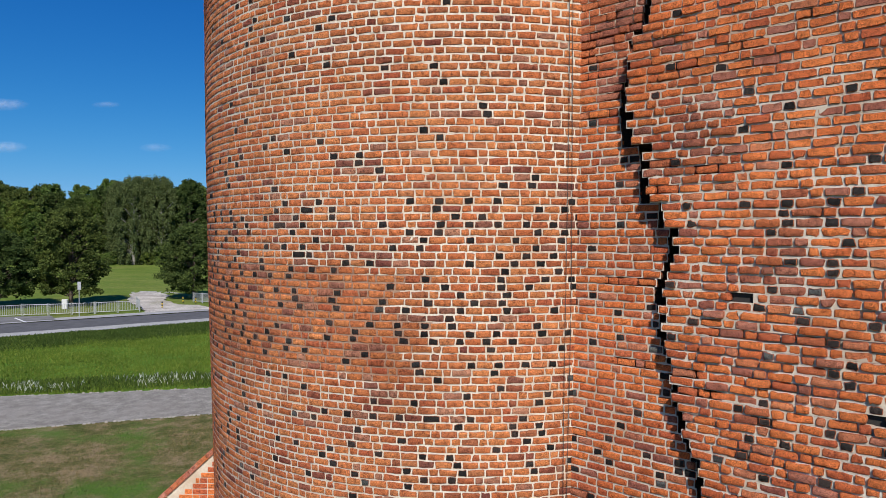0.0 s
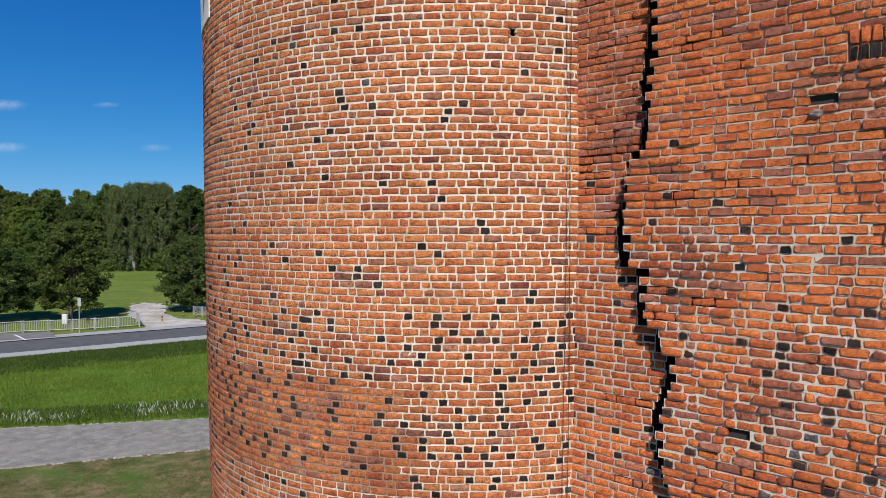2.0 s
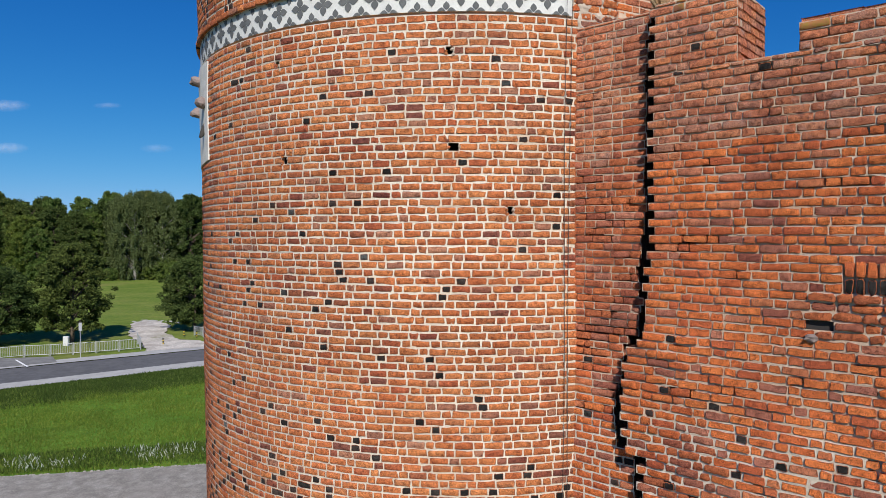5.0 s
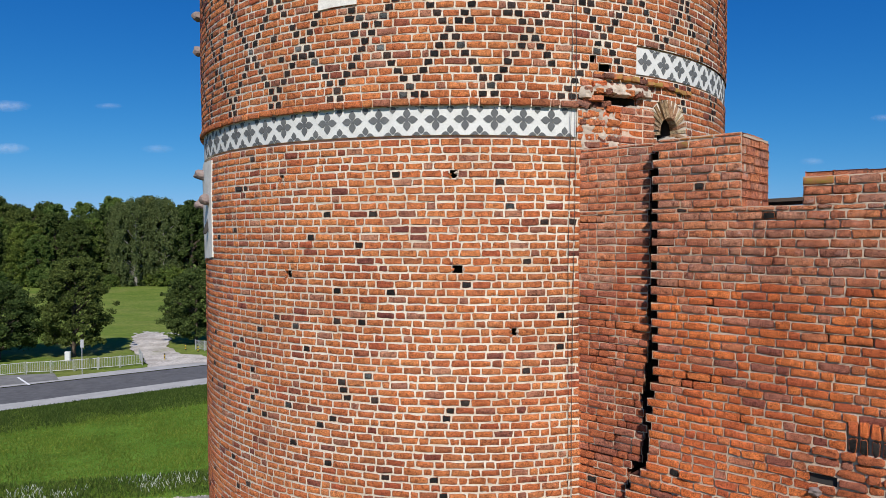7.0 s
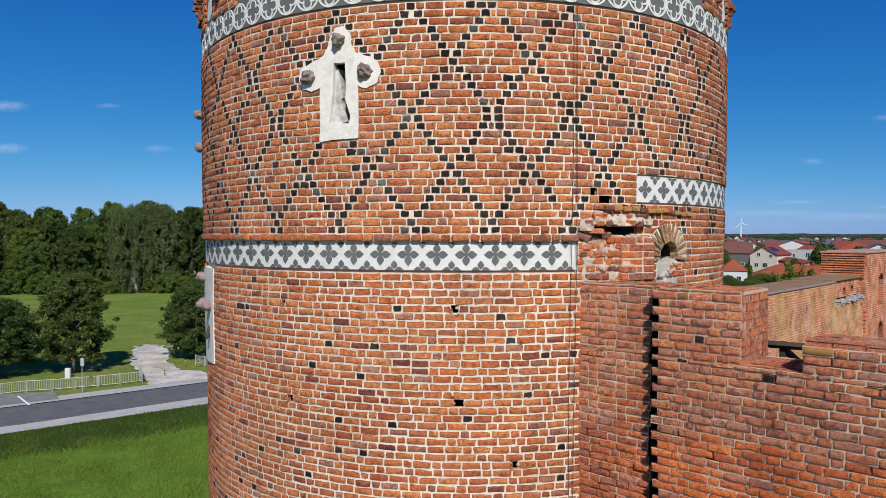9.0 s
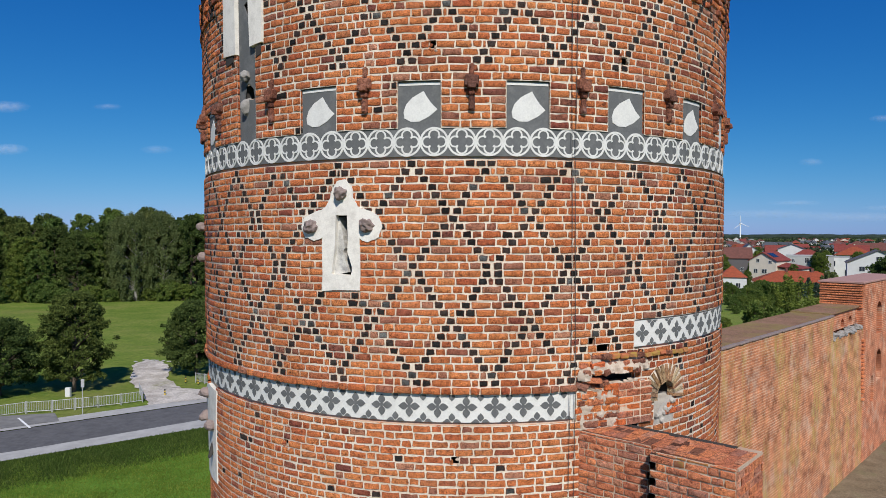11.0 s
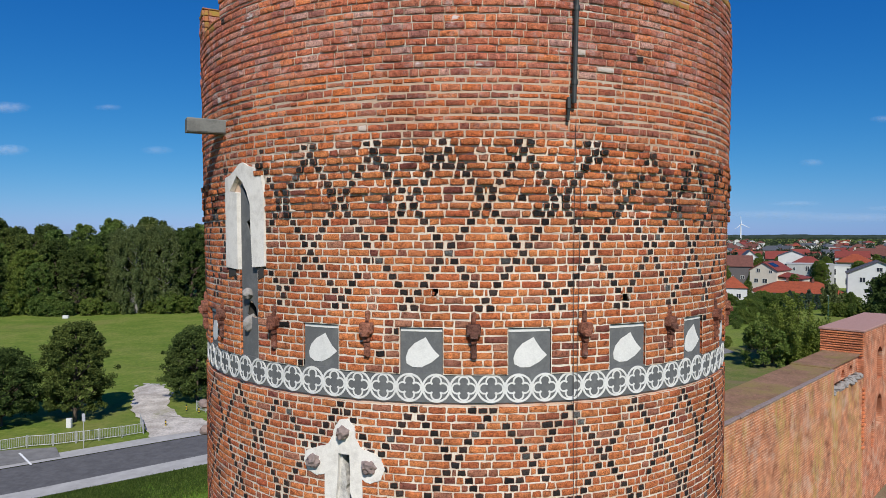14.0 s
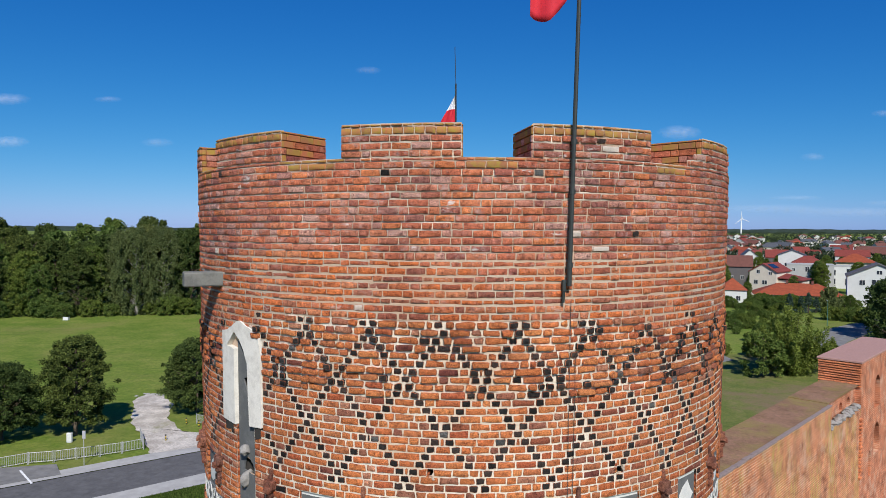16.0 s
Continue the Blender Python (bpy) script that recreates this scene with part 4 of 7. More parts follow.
left = [(-68.6, 4.98), (-56.4, 5.04), (-56.0, 6.1), (-55.0, 6.6), (-62.0, 6.62), (-68.0, 6.5)]
loop2 = part("loophole", plate([wobble(left, 0.006, r5)], -0.06, 0.02), M_white, tower, "white plaster loophole surround")
for th, zz in ((-64.5, 6.42), (-68.2, 5.95), (-58.5, 5.98)):
    bm = bmesh.new()
    lump(bm, on_tower(th, np.float64(zz), 0.06), 0.10, 0.12, 0.09, r5)
    part("boss", bm, M_stone, loop2, "projecting fieldstone boss")
# no opening here: a near-black lump gives the slit's shade
bm = bmesh.new()
lump(bm, on_tower(-60, np.float64(5.6), 0.0), 0.05, 0.05, 0.22, r5)
part("slit", bm, M_hole, loop2, "slit drawn as a dark lump, coloured like shade")
for th, zz in ((-75.0, 8.75), (-72.0, 9.3)):
    bm = bmesh.new()
    lump(bm, on_tower(th, np.float64(zz), 0.05), 0.10, 0.12, 0.09, r5)
    part("boss", bm, M_stone, tower, "projecting fieldstone boss")

# tall window with white jambs and a grey plaster tail down to the tracery band
tall = [(-47.9, 11.88), (-43.4, 11.86), (-43.4, 13.0), (-46.0, 13.03), (-44.6, 13.14), (-43.2, 13.26), (-41.6, 13.16), (-40.2, 13.0), (-39.2, 12.83), (-39.0, 12.3), (-38.8, 11.9),
        (-35.5, 11.92), (-35.4, 13.0), (-36.0, 13.24), (-37.2, 13.32), (-39.5, 13.38), (-41.2, 13.44), (-42.4, 13.43), (-44.2, 13.33), (-45.5, 13.28), (-47.8, 13.24)]
win = part("window_surround", plate([wobble(tall, 0.003, r5, 2)], -0.06, 0.028), M_white, tower, "white plaster window surround with a pointed top")
part("window_tail", plate([[(-43.4, 10.5), (-37.8, 10.5), (-37.8, 13.1), (-40.9, 13.38), (-43.4, 13.1)], [(-41.9, 11.18), (-41.3, 11.36), (-40.4, 11.4), (-39.0, 11.30), (-38.6, 11.16), (-39.3, 11.14)], [(-41.6, 12.56), (-40.6, 12.6), (-39.1, 12.42), (-39.2, 12.3), (-40.5, 12.38)], [(-42.9, 13.10), (-41.6, 13.06), (-40.4, 12.94), (-39.4, 12.80), (-39.4, 12.70), (-40.8, 12.86)]], -0.06, -0.042), M_grey, win, "grey plaster field")
# near-black boxes; the topmost draws the shadow under the window's pointed head
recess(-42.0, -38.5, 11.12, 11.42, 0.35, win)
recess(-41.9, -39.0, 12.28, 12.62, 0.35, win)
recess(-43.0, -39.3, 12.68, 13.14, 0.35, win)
bm = bmesh.new()
lump(bm, on_tower(-40.8, np.float64(11.50), 0.0), 0.085, 0.08, 0.085, r5)
part("boss", bm, M_dirtystone, win, "grey stone boss")
bm = bmesh.new()
lump(bm, on_tower(-40.9, np.float64(11.06), -0.04), 0.11, 0.05, 0.14, r5)
part("sill_stone", bm, M_dirtystone, win, "whitened stone")
# near-black plates that put shade under the jambs by colour
for a, b in ((-47.3, -44.6), (-37.4, -36.0)):
    part("jamb_foot", plate([[(a, 11.72), (b, 11.76), (b, 11.9), (a, 11.88)]], -0.05, 0.012), M_hole, win)

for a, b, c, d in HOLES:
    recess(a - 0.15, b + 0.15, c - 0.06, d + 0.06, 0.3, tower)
    for k in range(5):
        bm = bmesh.new()
        lump(bm, on_tower(a + (b - a) * (k % 2) + r5.normal(0, 0.12), np.float64(c + (d - c) * (k // 2) / 2 + r5.normal(0, 0.012)), -0.01), 0.028, 0.02, 0.022, r5, 0.5)
        part("broken_rim", bm, M_rubble if k % 2 else M_old1, tower)

# timber beam end that juts out
beam = empty("beam_end", on_tower(-50.0, np.float64(14.03), 0.0))
bm = bmesh.new()
th = radians(-62)
mm = Matrix.Translation(on_tower(-49.2, np.float64(14.035), 0.0)) @ Matrix.Rotation(th, 4, "Z")
box_bm(bm, -0.13, 0.13, -0.54, 0.25, -0.105, 0.105, 0.012, mm)
for v in bm.verts:
    v.co += Vector(rng.normal(0, 0.006, 3))
tagged(beam, "weathered grey timber beam end jutting from the tower", "beam")
part("timber", bm, M_timber, beam)

# flag pole on the battlements, its flag, the wires, and the pole behind
def pole_thing():
    x, y = on_tower(16.5, np.float64(14.2), 0.08)[:2]
    p = empty("flagpole", (x, y, 14.08))
    tagged(p, "black painted iron flagpole with a red and white flag", "flagpole")
    bm = bmesh.new()
    tube_bm(bm, [(x, y, 14.08), (x + 0.036, y - 0.01, 15.6), (x + 0.165, y - 0.03, 20.6)], 0.032, 10, 0.85)
    part("pole", bm, M_iron, p)
    for zz in (14.35, 15.3, 15.95):
        bm = bmesh.new()
        px = x + 0.0255 * (zz - 14.1)
        tube_bm(bm, [(px, y, zz - 0.03), (px, y, zz + 0.03)], 0.043, 10)
        tube_bm(bm, [(px, y, zz), (px * 0.97, y + 0.14, zz)], 0.014, 6)
        part("clamp", bm, M_iron, p)
    bm = bmesh.new()
    box_bm(bm, x - 0.09, x - 0.04, y - 0.02, y + 0.08, 14.0, 14.16, 0.01)
    tube_bm(bm, [(x - 0.07, y, 14.0), (x - 0.075, y + 0.02, 13.86)], 0.022, 8)
    part("cleat", bm, M_iron, p)
    # cloth that hangs in folds from the pole
    for nm, z0, z1, mt in (("flag_white", 18.33, 18.88, M_flagwhite), ("flag_red", 17.71, 18.33, M_red)):
        bm, grid = bmesh.new(), []
        for i in range(13):
            u = i / 12
            col = []
            for j in range(9):
                v = j / 8
                sag = -0.16 * math.sin(u * 2.6) * (1 - v) if nm == "flag_red" else -0.05 * u
                low = 0.30 * (1 - v) * max(0, 0.55 - abs(u - 0.62)) if nm == "flag_red" else 0
                zz = z0 + (z1 - z0) * v + sag + (0.24 * (1 - u) * (1 - v) if nm == "flag_red" else 0) - low
                col.append(bm.verts.new((x + 0.07 - 0.60 * u, y + 0.10 * math.sin(u * 9 + v) * u, zz)))
            grid.append(col)
        for a, b in zip(grid, grid[1:]):
            for j in range(8):
                bm.faces.new((a[j], b[j], b[j + 1], a[j + 1]))
        ob = part(nm, bm, mt, p)
        ob.data.polygons.foreach_set("use_smooth", np.ones(len(ob.data.polygons), bool))
        so = ob.modifiers.new("cloth", "SOLIDIFY")
        so.thickness = 0.004
    q = empty("antenna_mast", (-0.11, 13.0, 14.6))
    tagged(q, "slim mast with a drooping red and white flag", "mast")
    bm = bmesh.new()
    tube_bm(bm, [(-0.09, 13.0, 14.6), (-0.10, 13.0, 17.6)], 0.016, 8)
    tube_bm(bm, [(-0.10, 13.0, 17.6), (-0.12, 13.0, 18.3)], 0.007, 6)
    part("pole", bm, M_iron, q)
    for nm, lo, mt in (("flag_white", 0.0, M_flagwhite), ("flag_red", 0.45, M_red)):
        bm, rows = bmesh.new(), []
        for j in range(6):
            v = lo + (0.45 if lo == 0 else 0.55) * j / 5
            zz = 17.40 - 0.62 * v
            w = 0.02 + 0.34 * v
            rows.append([bm.verts.new((-0.10 - w * u, 13.0 + 0.04 * math.sin(7 * u + 3 * v), zz - 0.03 * u)) for u in np.linspace(0, 1, 7)])
        for a, b in zip(rows, rows[1:]):
            for k in range(6):
                bm.faces.new((a[k], a[k + 1], b[k + 1], b[k]))
        part(nm, bm, mt, q)


pole_thing()
for off in (0.0, 0.75):
    bm = bmesh.new()
    pts = [on_tower(17.15 + off + 0.12 * math.sin(zz * 0.9 + off * 3), np.float64(zz), 0.030) for zz in np.linspace(-6.5, 13.9 - off, 40)]
    tube_bm(bm, [tuple(p) for p in pts], 0.0038, 6)
    w = part("wire", bm, M_wire, tower, "thin dark lightning conductor wire")

# ---- the curtain wall that meets the tower ----
EDGE = ((-7.7, 0.6), (-2.82, 0.49), (-2.28, 0.25), (-1.76, 0.15), (-1.24, 0.02), (-0.7, -0.02), (-0.2, 0.16), (0.05, 0.16), (0.10, 0.02), (0.36, 0.0), (0.42, -0.24),
        (1.08, -0.22), (1.16, -0.42), (1.7, -0.48), (2.2, -0.44), (2.46, -0.38), (2.56, -0.18), (3.0, -0.2), (3.4, -0.17), (3.7, -0.10), (4.8, -0.13), (6.6, -0.10))
W_SILL, W_TOP1, W_TOP2, W_THICK = 5.715, 6.53, 6.05, 0.88
M1, C1 = 0.92, 1.53      # end of the first merlon, end of the crenel
curtain = empty("curtain_wall", (WA[0], WA[1], G))
tagged(curtain, "red brick castle curtain wall with a stepped top and toothed joint", "castle wall")


def lean(z):
    return np.interp(z, [-8, 3, 6.6], [0, 0, 0.045])


def setback(z):
    return np.interp(z, [-8, 2.5, 5.5, 6.6], [-0.17, -0.17, -0.135, -0.125])


wall, upper = Courses(on_wall), Courses(on_wall)
wall_singles, cores = [], []
POCKETS = ((0.905, -0.70), (2.229, -1.845), (1.72, 2.89))   # missing bricks
z, row = G, 0
while z < W_TOP1 - 0.03:
    hi_zone = z > 2.7
    h = 0.0968 if hi_zone else COURSE
    z1 = z + h
    zc = z + h / 2
    if z < W_SILL < z1:
        z1 = W_SILL
    if z1 > W_TOP1 - 0.03:
        z1 = W_TOP1
    e = e0 = float(np.interp(zc, [p[0] for p in EDGE], [p[1] for p in EDGE]))
    if zc > 3.0:
        e += 0.075 if row % 2 else 0.0
    else:
        e += float(rng.normal(0, 0.028)) + (0.05 if row % 2 else 0.0)
    p_end = e0 - ((0.115 if zc < 3.0 else 0.135) + 0.09 * float(noise.noise(Vector((0.3, zc * 2.2, 5.0)))) + float(rng.uniform(-0.025, 0.025)))
    runs = [(-1.34, p_end, "patch")]
    cores.append((-1.34, p_end - 0.012, float(setback(zc)) - 0.02, z, z1))
    if zc < W_SILL or e < M1:
        cores.append((e + 0.012, 0.66, float(lean(zc)) - 0.03, z, z1))
    if zc < W_SILL:
        runs.append((e, 1.95 if 3.22 < zc < 3.56 else 11.0, "wall"))
    else:
        runs.append((e, M1, "wall"))
        if zc < W_TOP2:
            runs.append((C1, 11.0, "wall"))
    for s0, s1, what in runs:
        d = float(setback(zc)) if what == "patch" else float(lean(zc))
        grp = upper if zc > 4.9 else wall
        white = what == "wall" and zc < 2.6 or what == "patch" and s0 < -1 and zc < 3.6
        q0 = s0
        gaps = [a for a, b in POCKETS if what == "wall" and abs(zc - b) < 0.0484 and s0 < a < s1]
        while q0 < s1:
            q1 = min([s1, q0 + rng.uniform(0.15, 0.7)] + [a - 0.15 for a in gaps if a - 0.15 > q0])
            if any(abs(q0 - a + 0.15) < 1e-6 for a in gaps):
                q0 += 0.30
                continue
            gone = rng.random() < ((0.17 if zc < -0.2 else 0.07) if what == "wall" else 0.30 if 1.4 < zc < 4.6 else 0.05)
            grp.bed(q0, q1, z, z1, d - (rng.uniform(0.02, 0.045) if gone else rng.uniform(0.002, 0.009)), 0 if white and zc < 1.7 else 1)
            q0 = q1
        x = s0
        for w in split_run(s1 - s0, rng, 0.264, 0.136, 0.02, 0.3 if what == "wall" else 0.5):
            cut = 0.0115 if zc < 1.7 else 0.0080
            b0, b1 = x + cut, x + w - cut
            x += w
            mid = (b0 + b1) / 2
            kind = 0
            if what == "patch":
                young = zc > 2.4 + noise.noise(Vector((mid, zc, 2.0)))
                kind = 2 if young else 0
                if not young and zc < 2.8 and w < 0.2 and rng.random() < 0.3:
                    kind = 1
                pr = max(0.001, rng.normal(0.006, 0.008) if 1.4 < zc < 4.6 and mid > -0.95 else rng.normal(0.003, 0.003))
            else:
                n = noise.noise(Vector((mid / 1.3, zc * 1.1, 9.0)))
                dk = 0.34 + 0.25 * n if zc < 0.5 else 0.16 + 0.25 * n if zc < 1.2 else 0.06 if zc < 2.7 else 0.015
                if w < 0.2 and rng.random() < dk or w >= 0.2 and zc < 2.7 and rng.random() < dk * 0.02:
                    kind = 1
                pr = max(0.0015, rng.normal(0.007 if zc < -0.2 else 0.005, 0.011 if zc < -0.2 else 0.008 if zc < 2.7 else 0.004))
                if zc < 3.2 and noise.noise(Vector((mid / 0.9, zc * 0.8, 4.0))) > 0.34:
                    kind = 2 if kind == 0 else kind
            ro = 1.35 if (what == "wall" and zc < 2.7) else 0.95
            if any(abs(mid - a) < 0.075 and abs(zc - b) < 0.0484 for a, b in POCKETS):
                continue
            if what == "wall" and mid > 1.72 and 2.72 < zc < 3.22:
                kind, ro, pr = 2, 2.0, max(0.0, rng.normal(0.012, 0.012))
            if zc > 6.44 or (what == "wall" and mid > C1 and zc > W_TOP2 - 0.1) or (W_SILL - 0.1 < zc < W_SILL and M1 < mid < C1):
                kind = 3 if rng.random() < 0.22 else kind
            j = 0.0105 if zc < 2.7 else 0.0085
            item = (b0, b1, z + j * rng.uniform(0.7, 1.4), z1 - j * rng.uniform(0.7, 1.4), d + pr, kind, ro)
            if what == "wall" and kind in (0, 1) and 0.3 < mid < 2.3 and 0.95 < zc < 3.0 and len(wall_singles) < 280:
                wall_singles.append(item)
            else:
                (upper if zc > 4.9 + 0.6 * noise.noise(Vector((mid / 0.8, zc * 0.8, 6.0))) else wall).brick(*item)
    z, row = z1, row + 1

# rowlock course and the rough pocket under it
for k in range(12):
    a = 1.965 + 0.098 * k
    wall.brick(a, a + 0.080, 3.405, 3.555, 0.022, 0, 1.3)
    wall.brick(a + 0.005, a + 0.075, 3.235, 3.385, 0.012 + rng.normal(0, 0.006), 1, 1.8)
wall.bed(1.93, 11, 3.2, 3.6, -0.03, 1)
finew = lambda b: (b[:, 0] + b[:, 1]) / 2 < 4.5
tagged(part("wall_brickwork", wall.brick_mesh("wall_brickwork", [M_wall, M_dark, M_patch, M_lichen], finew, arris=M_arriswall), None, curtain, "rough orange-red and dark wall bricks"), kind="stuff")
tagged(part("upper_brickwork", upper.brick_mesh("upper_brickwork", [M_wtop, M_dark, M_wtop, M_lichen], finew, arris=M_arriswall), None, curtain, "dull red bricks of the wall top"), kind="stuff")
tagged(part("wall_mortar", wall.bed_mesh("wall_mortar", [M_lime, M_wallmortar], 3.0), None, curtain), kind="stuff")
tagged(part("wall_mortar", upper.bed_mesh("wall_mortar", [M_lime, M_wallmortar], 3.0), None, curtain), kind="stuff")


def wall_block(s0, s1, d0, d1, z0, z1, name, material, top_d=0.0):
    bm = bmesh.new()
    v = [bm.verts.new(on_wall(s, zz, d)) for zz in (z0, z1) for s, d in ((s0, d0), (s1, d0), (s1, d1 + (top_d if zz == z1 else 0)), (s0, d1 + (top_d if zz == z1 else 0)))]
    for f in ((0, 1, 2, 3), (4, 5, 6, 7), (0, 1, 5, 4), (1, 2, 6, 5), (2, 3, 7, 6), (3, 0, 4, 7)):
        bm.faces.new([v[i] for i in f])
    return part(name, bm, material, curtain)


wall_block(0.62, 11.0, -W_THICK, -0.05, G, W_SILL - 0.008, "wall_core", M_grout)
# near-black backing that deepens the shadow in the broken joint by colour
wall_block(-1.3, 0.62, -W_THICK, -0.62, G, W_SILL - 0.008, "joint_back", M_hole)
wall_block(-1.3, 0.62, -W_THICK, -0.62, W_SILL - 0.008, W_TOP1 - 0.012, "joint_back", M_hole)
wall_block(0.64, M1 - 0.004, -W_THICK, -0.05, W_SILL - 0.008, W_TOP1 - 0.012, "merlon_core", M_grout)
# brick ends in the joint, darkened by colour to read as shaded
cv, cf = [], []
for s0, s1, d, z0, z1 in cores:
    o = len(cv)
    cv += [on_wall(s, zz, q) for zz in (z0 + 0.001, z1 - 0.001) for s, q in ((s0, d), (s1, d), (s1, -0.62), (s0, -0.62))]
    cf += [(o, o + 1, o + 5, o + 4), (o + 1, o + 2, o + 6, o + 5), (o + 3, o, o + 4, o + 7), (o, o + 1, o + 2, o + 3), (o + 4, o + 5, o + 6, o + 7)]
tagged(part("joint_core", quads_mesh("joint_core", np.array(cv), np.array(cf), [M_corehead], np.zeros(len(cf), int)), None, curtain, "broken brick ends inside the joint, coloured dark as in shade"), kind="stuff")
# dark blocks just before the core colour in the shade of the missing bricks
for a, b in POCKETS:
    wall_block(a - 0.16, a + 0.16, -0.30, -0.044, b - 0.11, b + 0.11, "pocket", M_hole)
wall_block(C1 + 0.006, 11.0, -W_THICK, -0.03, W_SILL - 0.008, W_TOP2 - 0.012, "merlon_core", M_grout)


def wall_boxes(cells, material, name, label):
    mm = Matrix(((WU[0], WN[0], 0, WA[0]), (WU[1], WN[1], 0, WA[1]), (0, 0, 1, 0), (0, 0, 0, 1)))
    for s0, s1, d0, d1, z0, z1 in cells:
        if s1 - s0 < 0.03 or d1 - d0 < 0.03:
            continue
        bm = bmesh.new()
        box_bm(bm, s0, s1, d0, d1, z0, z1, 0.006, mm)
        for v in bm.verts:
            v.co += Vector(rng.normal(0, 0.002, 3))
        part(name, bm, material, curtain)


# bricks on the end of the merlon, on the crenel's cheek and over the tops
cells, k, zz = [], 0, W_SILL
while zz < W_TOP1 - 0.05:
    zt, d, k = min(zz + 0.0968, W_TOP1), 0.03, k + 1
    w = 0.14 if k % 2 else 0.28
    while d > -W_THICK + 0.03:
        dn = max(-W_THICK, d - w)
        cells.append((M1 - 0.09, M1 + 0.004 + rng.normal(0, 0.003), dn + 0.008, d - 0.008, zz + 0.008, zt - 0.008))
        d, w = dn, 0.28 if rng.random() < 0.6 else 0.14
    zz = zt
wall_boxes(cells, M_wtop1, "end_brick", "brick end of the merlon")
cells = []
for zz in np.arange(W_SILL, W_TOP2 - 0.05, 0.0968):
    for d in np.arange(0.0, -W_THICK, -0.28):
        cells.append((C1 - 0.004, C1 + 0.09, max(-W_THICK, d - 0.268), d - 0.006, zz + 0.008, min(zz + 0.089, W_TOP2)))
wall_boxes(cells, M_wtop1, "cheek_brick", "brick cheek of the crenel")
cells = []
for lo, hi, zt in ((-1.3, M1, W_TOP1), (M1, C1, W_SILL), (C1, 4.2, W_TOP2)):
    for d, w in ((-0.15, 0.14), (-0.30, 0.29), (-0.59, 0.28)):
        s = lo + 0.01 if lo > -1 or d < -0.2 else -0.09
        while s < hi - 0.05:
            e = min(hi - 0.005, s + (0.14 if w > 0.2 else 0.28) * rng.uniform(0.95, 1.05))
            cells.append((s, e - 0.016, d - w + 0.016 + 0.13, d + 0.13, zt - 0.06, zt + 0.001 + rng.normal(0, 0.003)))
            s = e
wall_boxes(cells, M_wtop1, "top_brick", "worn top bricks with lichen")

for a0, a1, z0, z1, d, kind, ro in wall_singles:
    p = on_wall((a0 + a1) / 2, z0, d)
    mm = Matrix(((WU[0], -WN[0], 0, p[0]), (WU[1], -WN[1], 0, p[1]), (0, 0, 1, p[2]), (0, 0, 0, 1)))
    mm = mm @ pose(0, 0, 0, rng.normal(0, 1.2), rng.normal(0, 0.8), rng.normal(0, 1.0))
    single_brick(mm, a1 - a0, z1 - z0, int(kind), [M_wall1, M_dark1], curtain)
for a0, a1, z0, z1, d, kind, ro in singles:
    p = on_tower((a0 + a1) / 2, np.float64(z0), d)
    mm = Matrix.Translation(p) @ pose(0, 0, 0, 0, 0, (a0 + a1) / 2)
    single_brick(mm, (a1 - a0) / DEG, z1 - z0, int(kind), [M_old1, M_dark1], tower)

# bricks that stick out at the broken joint, and the stone under the rough pocket
bm = bmesh.new()
lump(bm, on_wall(1.67, 2.77, 0.0), 0.075, 0.045, 0.045, r5, 0.5)
part("pocket_stone", bm, M_stone, curtain, "grey stone in a pocket of the wall")

# ---- broken masonry stub and the small arched opening above the wall ----
stub = empty("masonry_stub", on_tower(25, np.float64(6.55), 0.0))
tagged(stub, "crumbling brick and lime masonry stub on the tower above the wall", "ruin")
r9 = np.random.default_rng(9)


def tower_brick(name, th, zz, d, ln, hh, dep, tilt, material, parent, turn=0.0):
    """One loose brick on the tower's face, its front d metres proud."""
    bm = bmesh.new()
    mm = Matrix.Translation(on_tower(th, np.float64(zz), d)) @ pose(0, 0, 0, r9.normal(0, tilt), r9.normal(0, tilt), th + turn + r9.normal(0, tilt))
    box_bm(bm, -ln / 2, ln / 2, 0, dep, 0, hh, 0.011, mm)
    for v in bm.verts:
        v.co += Vector(r9.normal(0, 0.0045, 3))
    return part(name, bm, material, parent)


def crumble(th, zz):
    """How far the crumbling core stands out: a rough foot, a deep hollow, and a ragged shelf above it."""
    n = noise.noise(Vector((th / 1.7, zz * 7, 3.0))) + 0.5 * noise.noise(Vector((th / 0.6, zz * 19, 8.0)))
    shelf = 7.28 + 0.05 * noise.noise(Vector((th / 3, 0.2, 5.0))) - (0.10 if th < 21 else 0.0)
    side = max(0.0, min(1.0, (th - 17.9) / 1.4)) * max(0.0, min(1.0, (33.5 - th) / 1.6))
    if zz < shelf - 0.13:
        d = 0.004 + 0.030 * n
    elif zz < shelf:
        d = -0.045
    else:
        d = (0.080 + 0.06 * n) * max(0.0, 1 - (zz - shelf) / 0.26) - 0.05 * max(0.0, (zz - shelf - 0.10) / 0.16)
    return -0.05 + (d + 0.05) * side


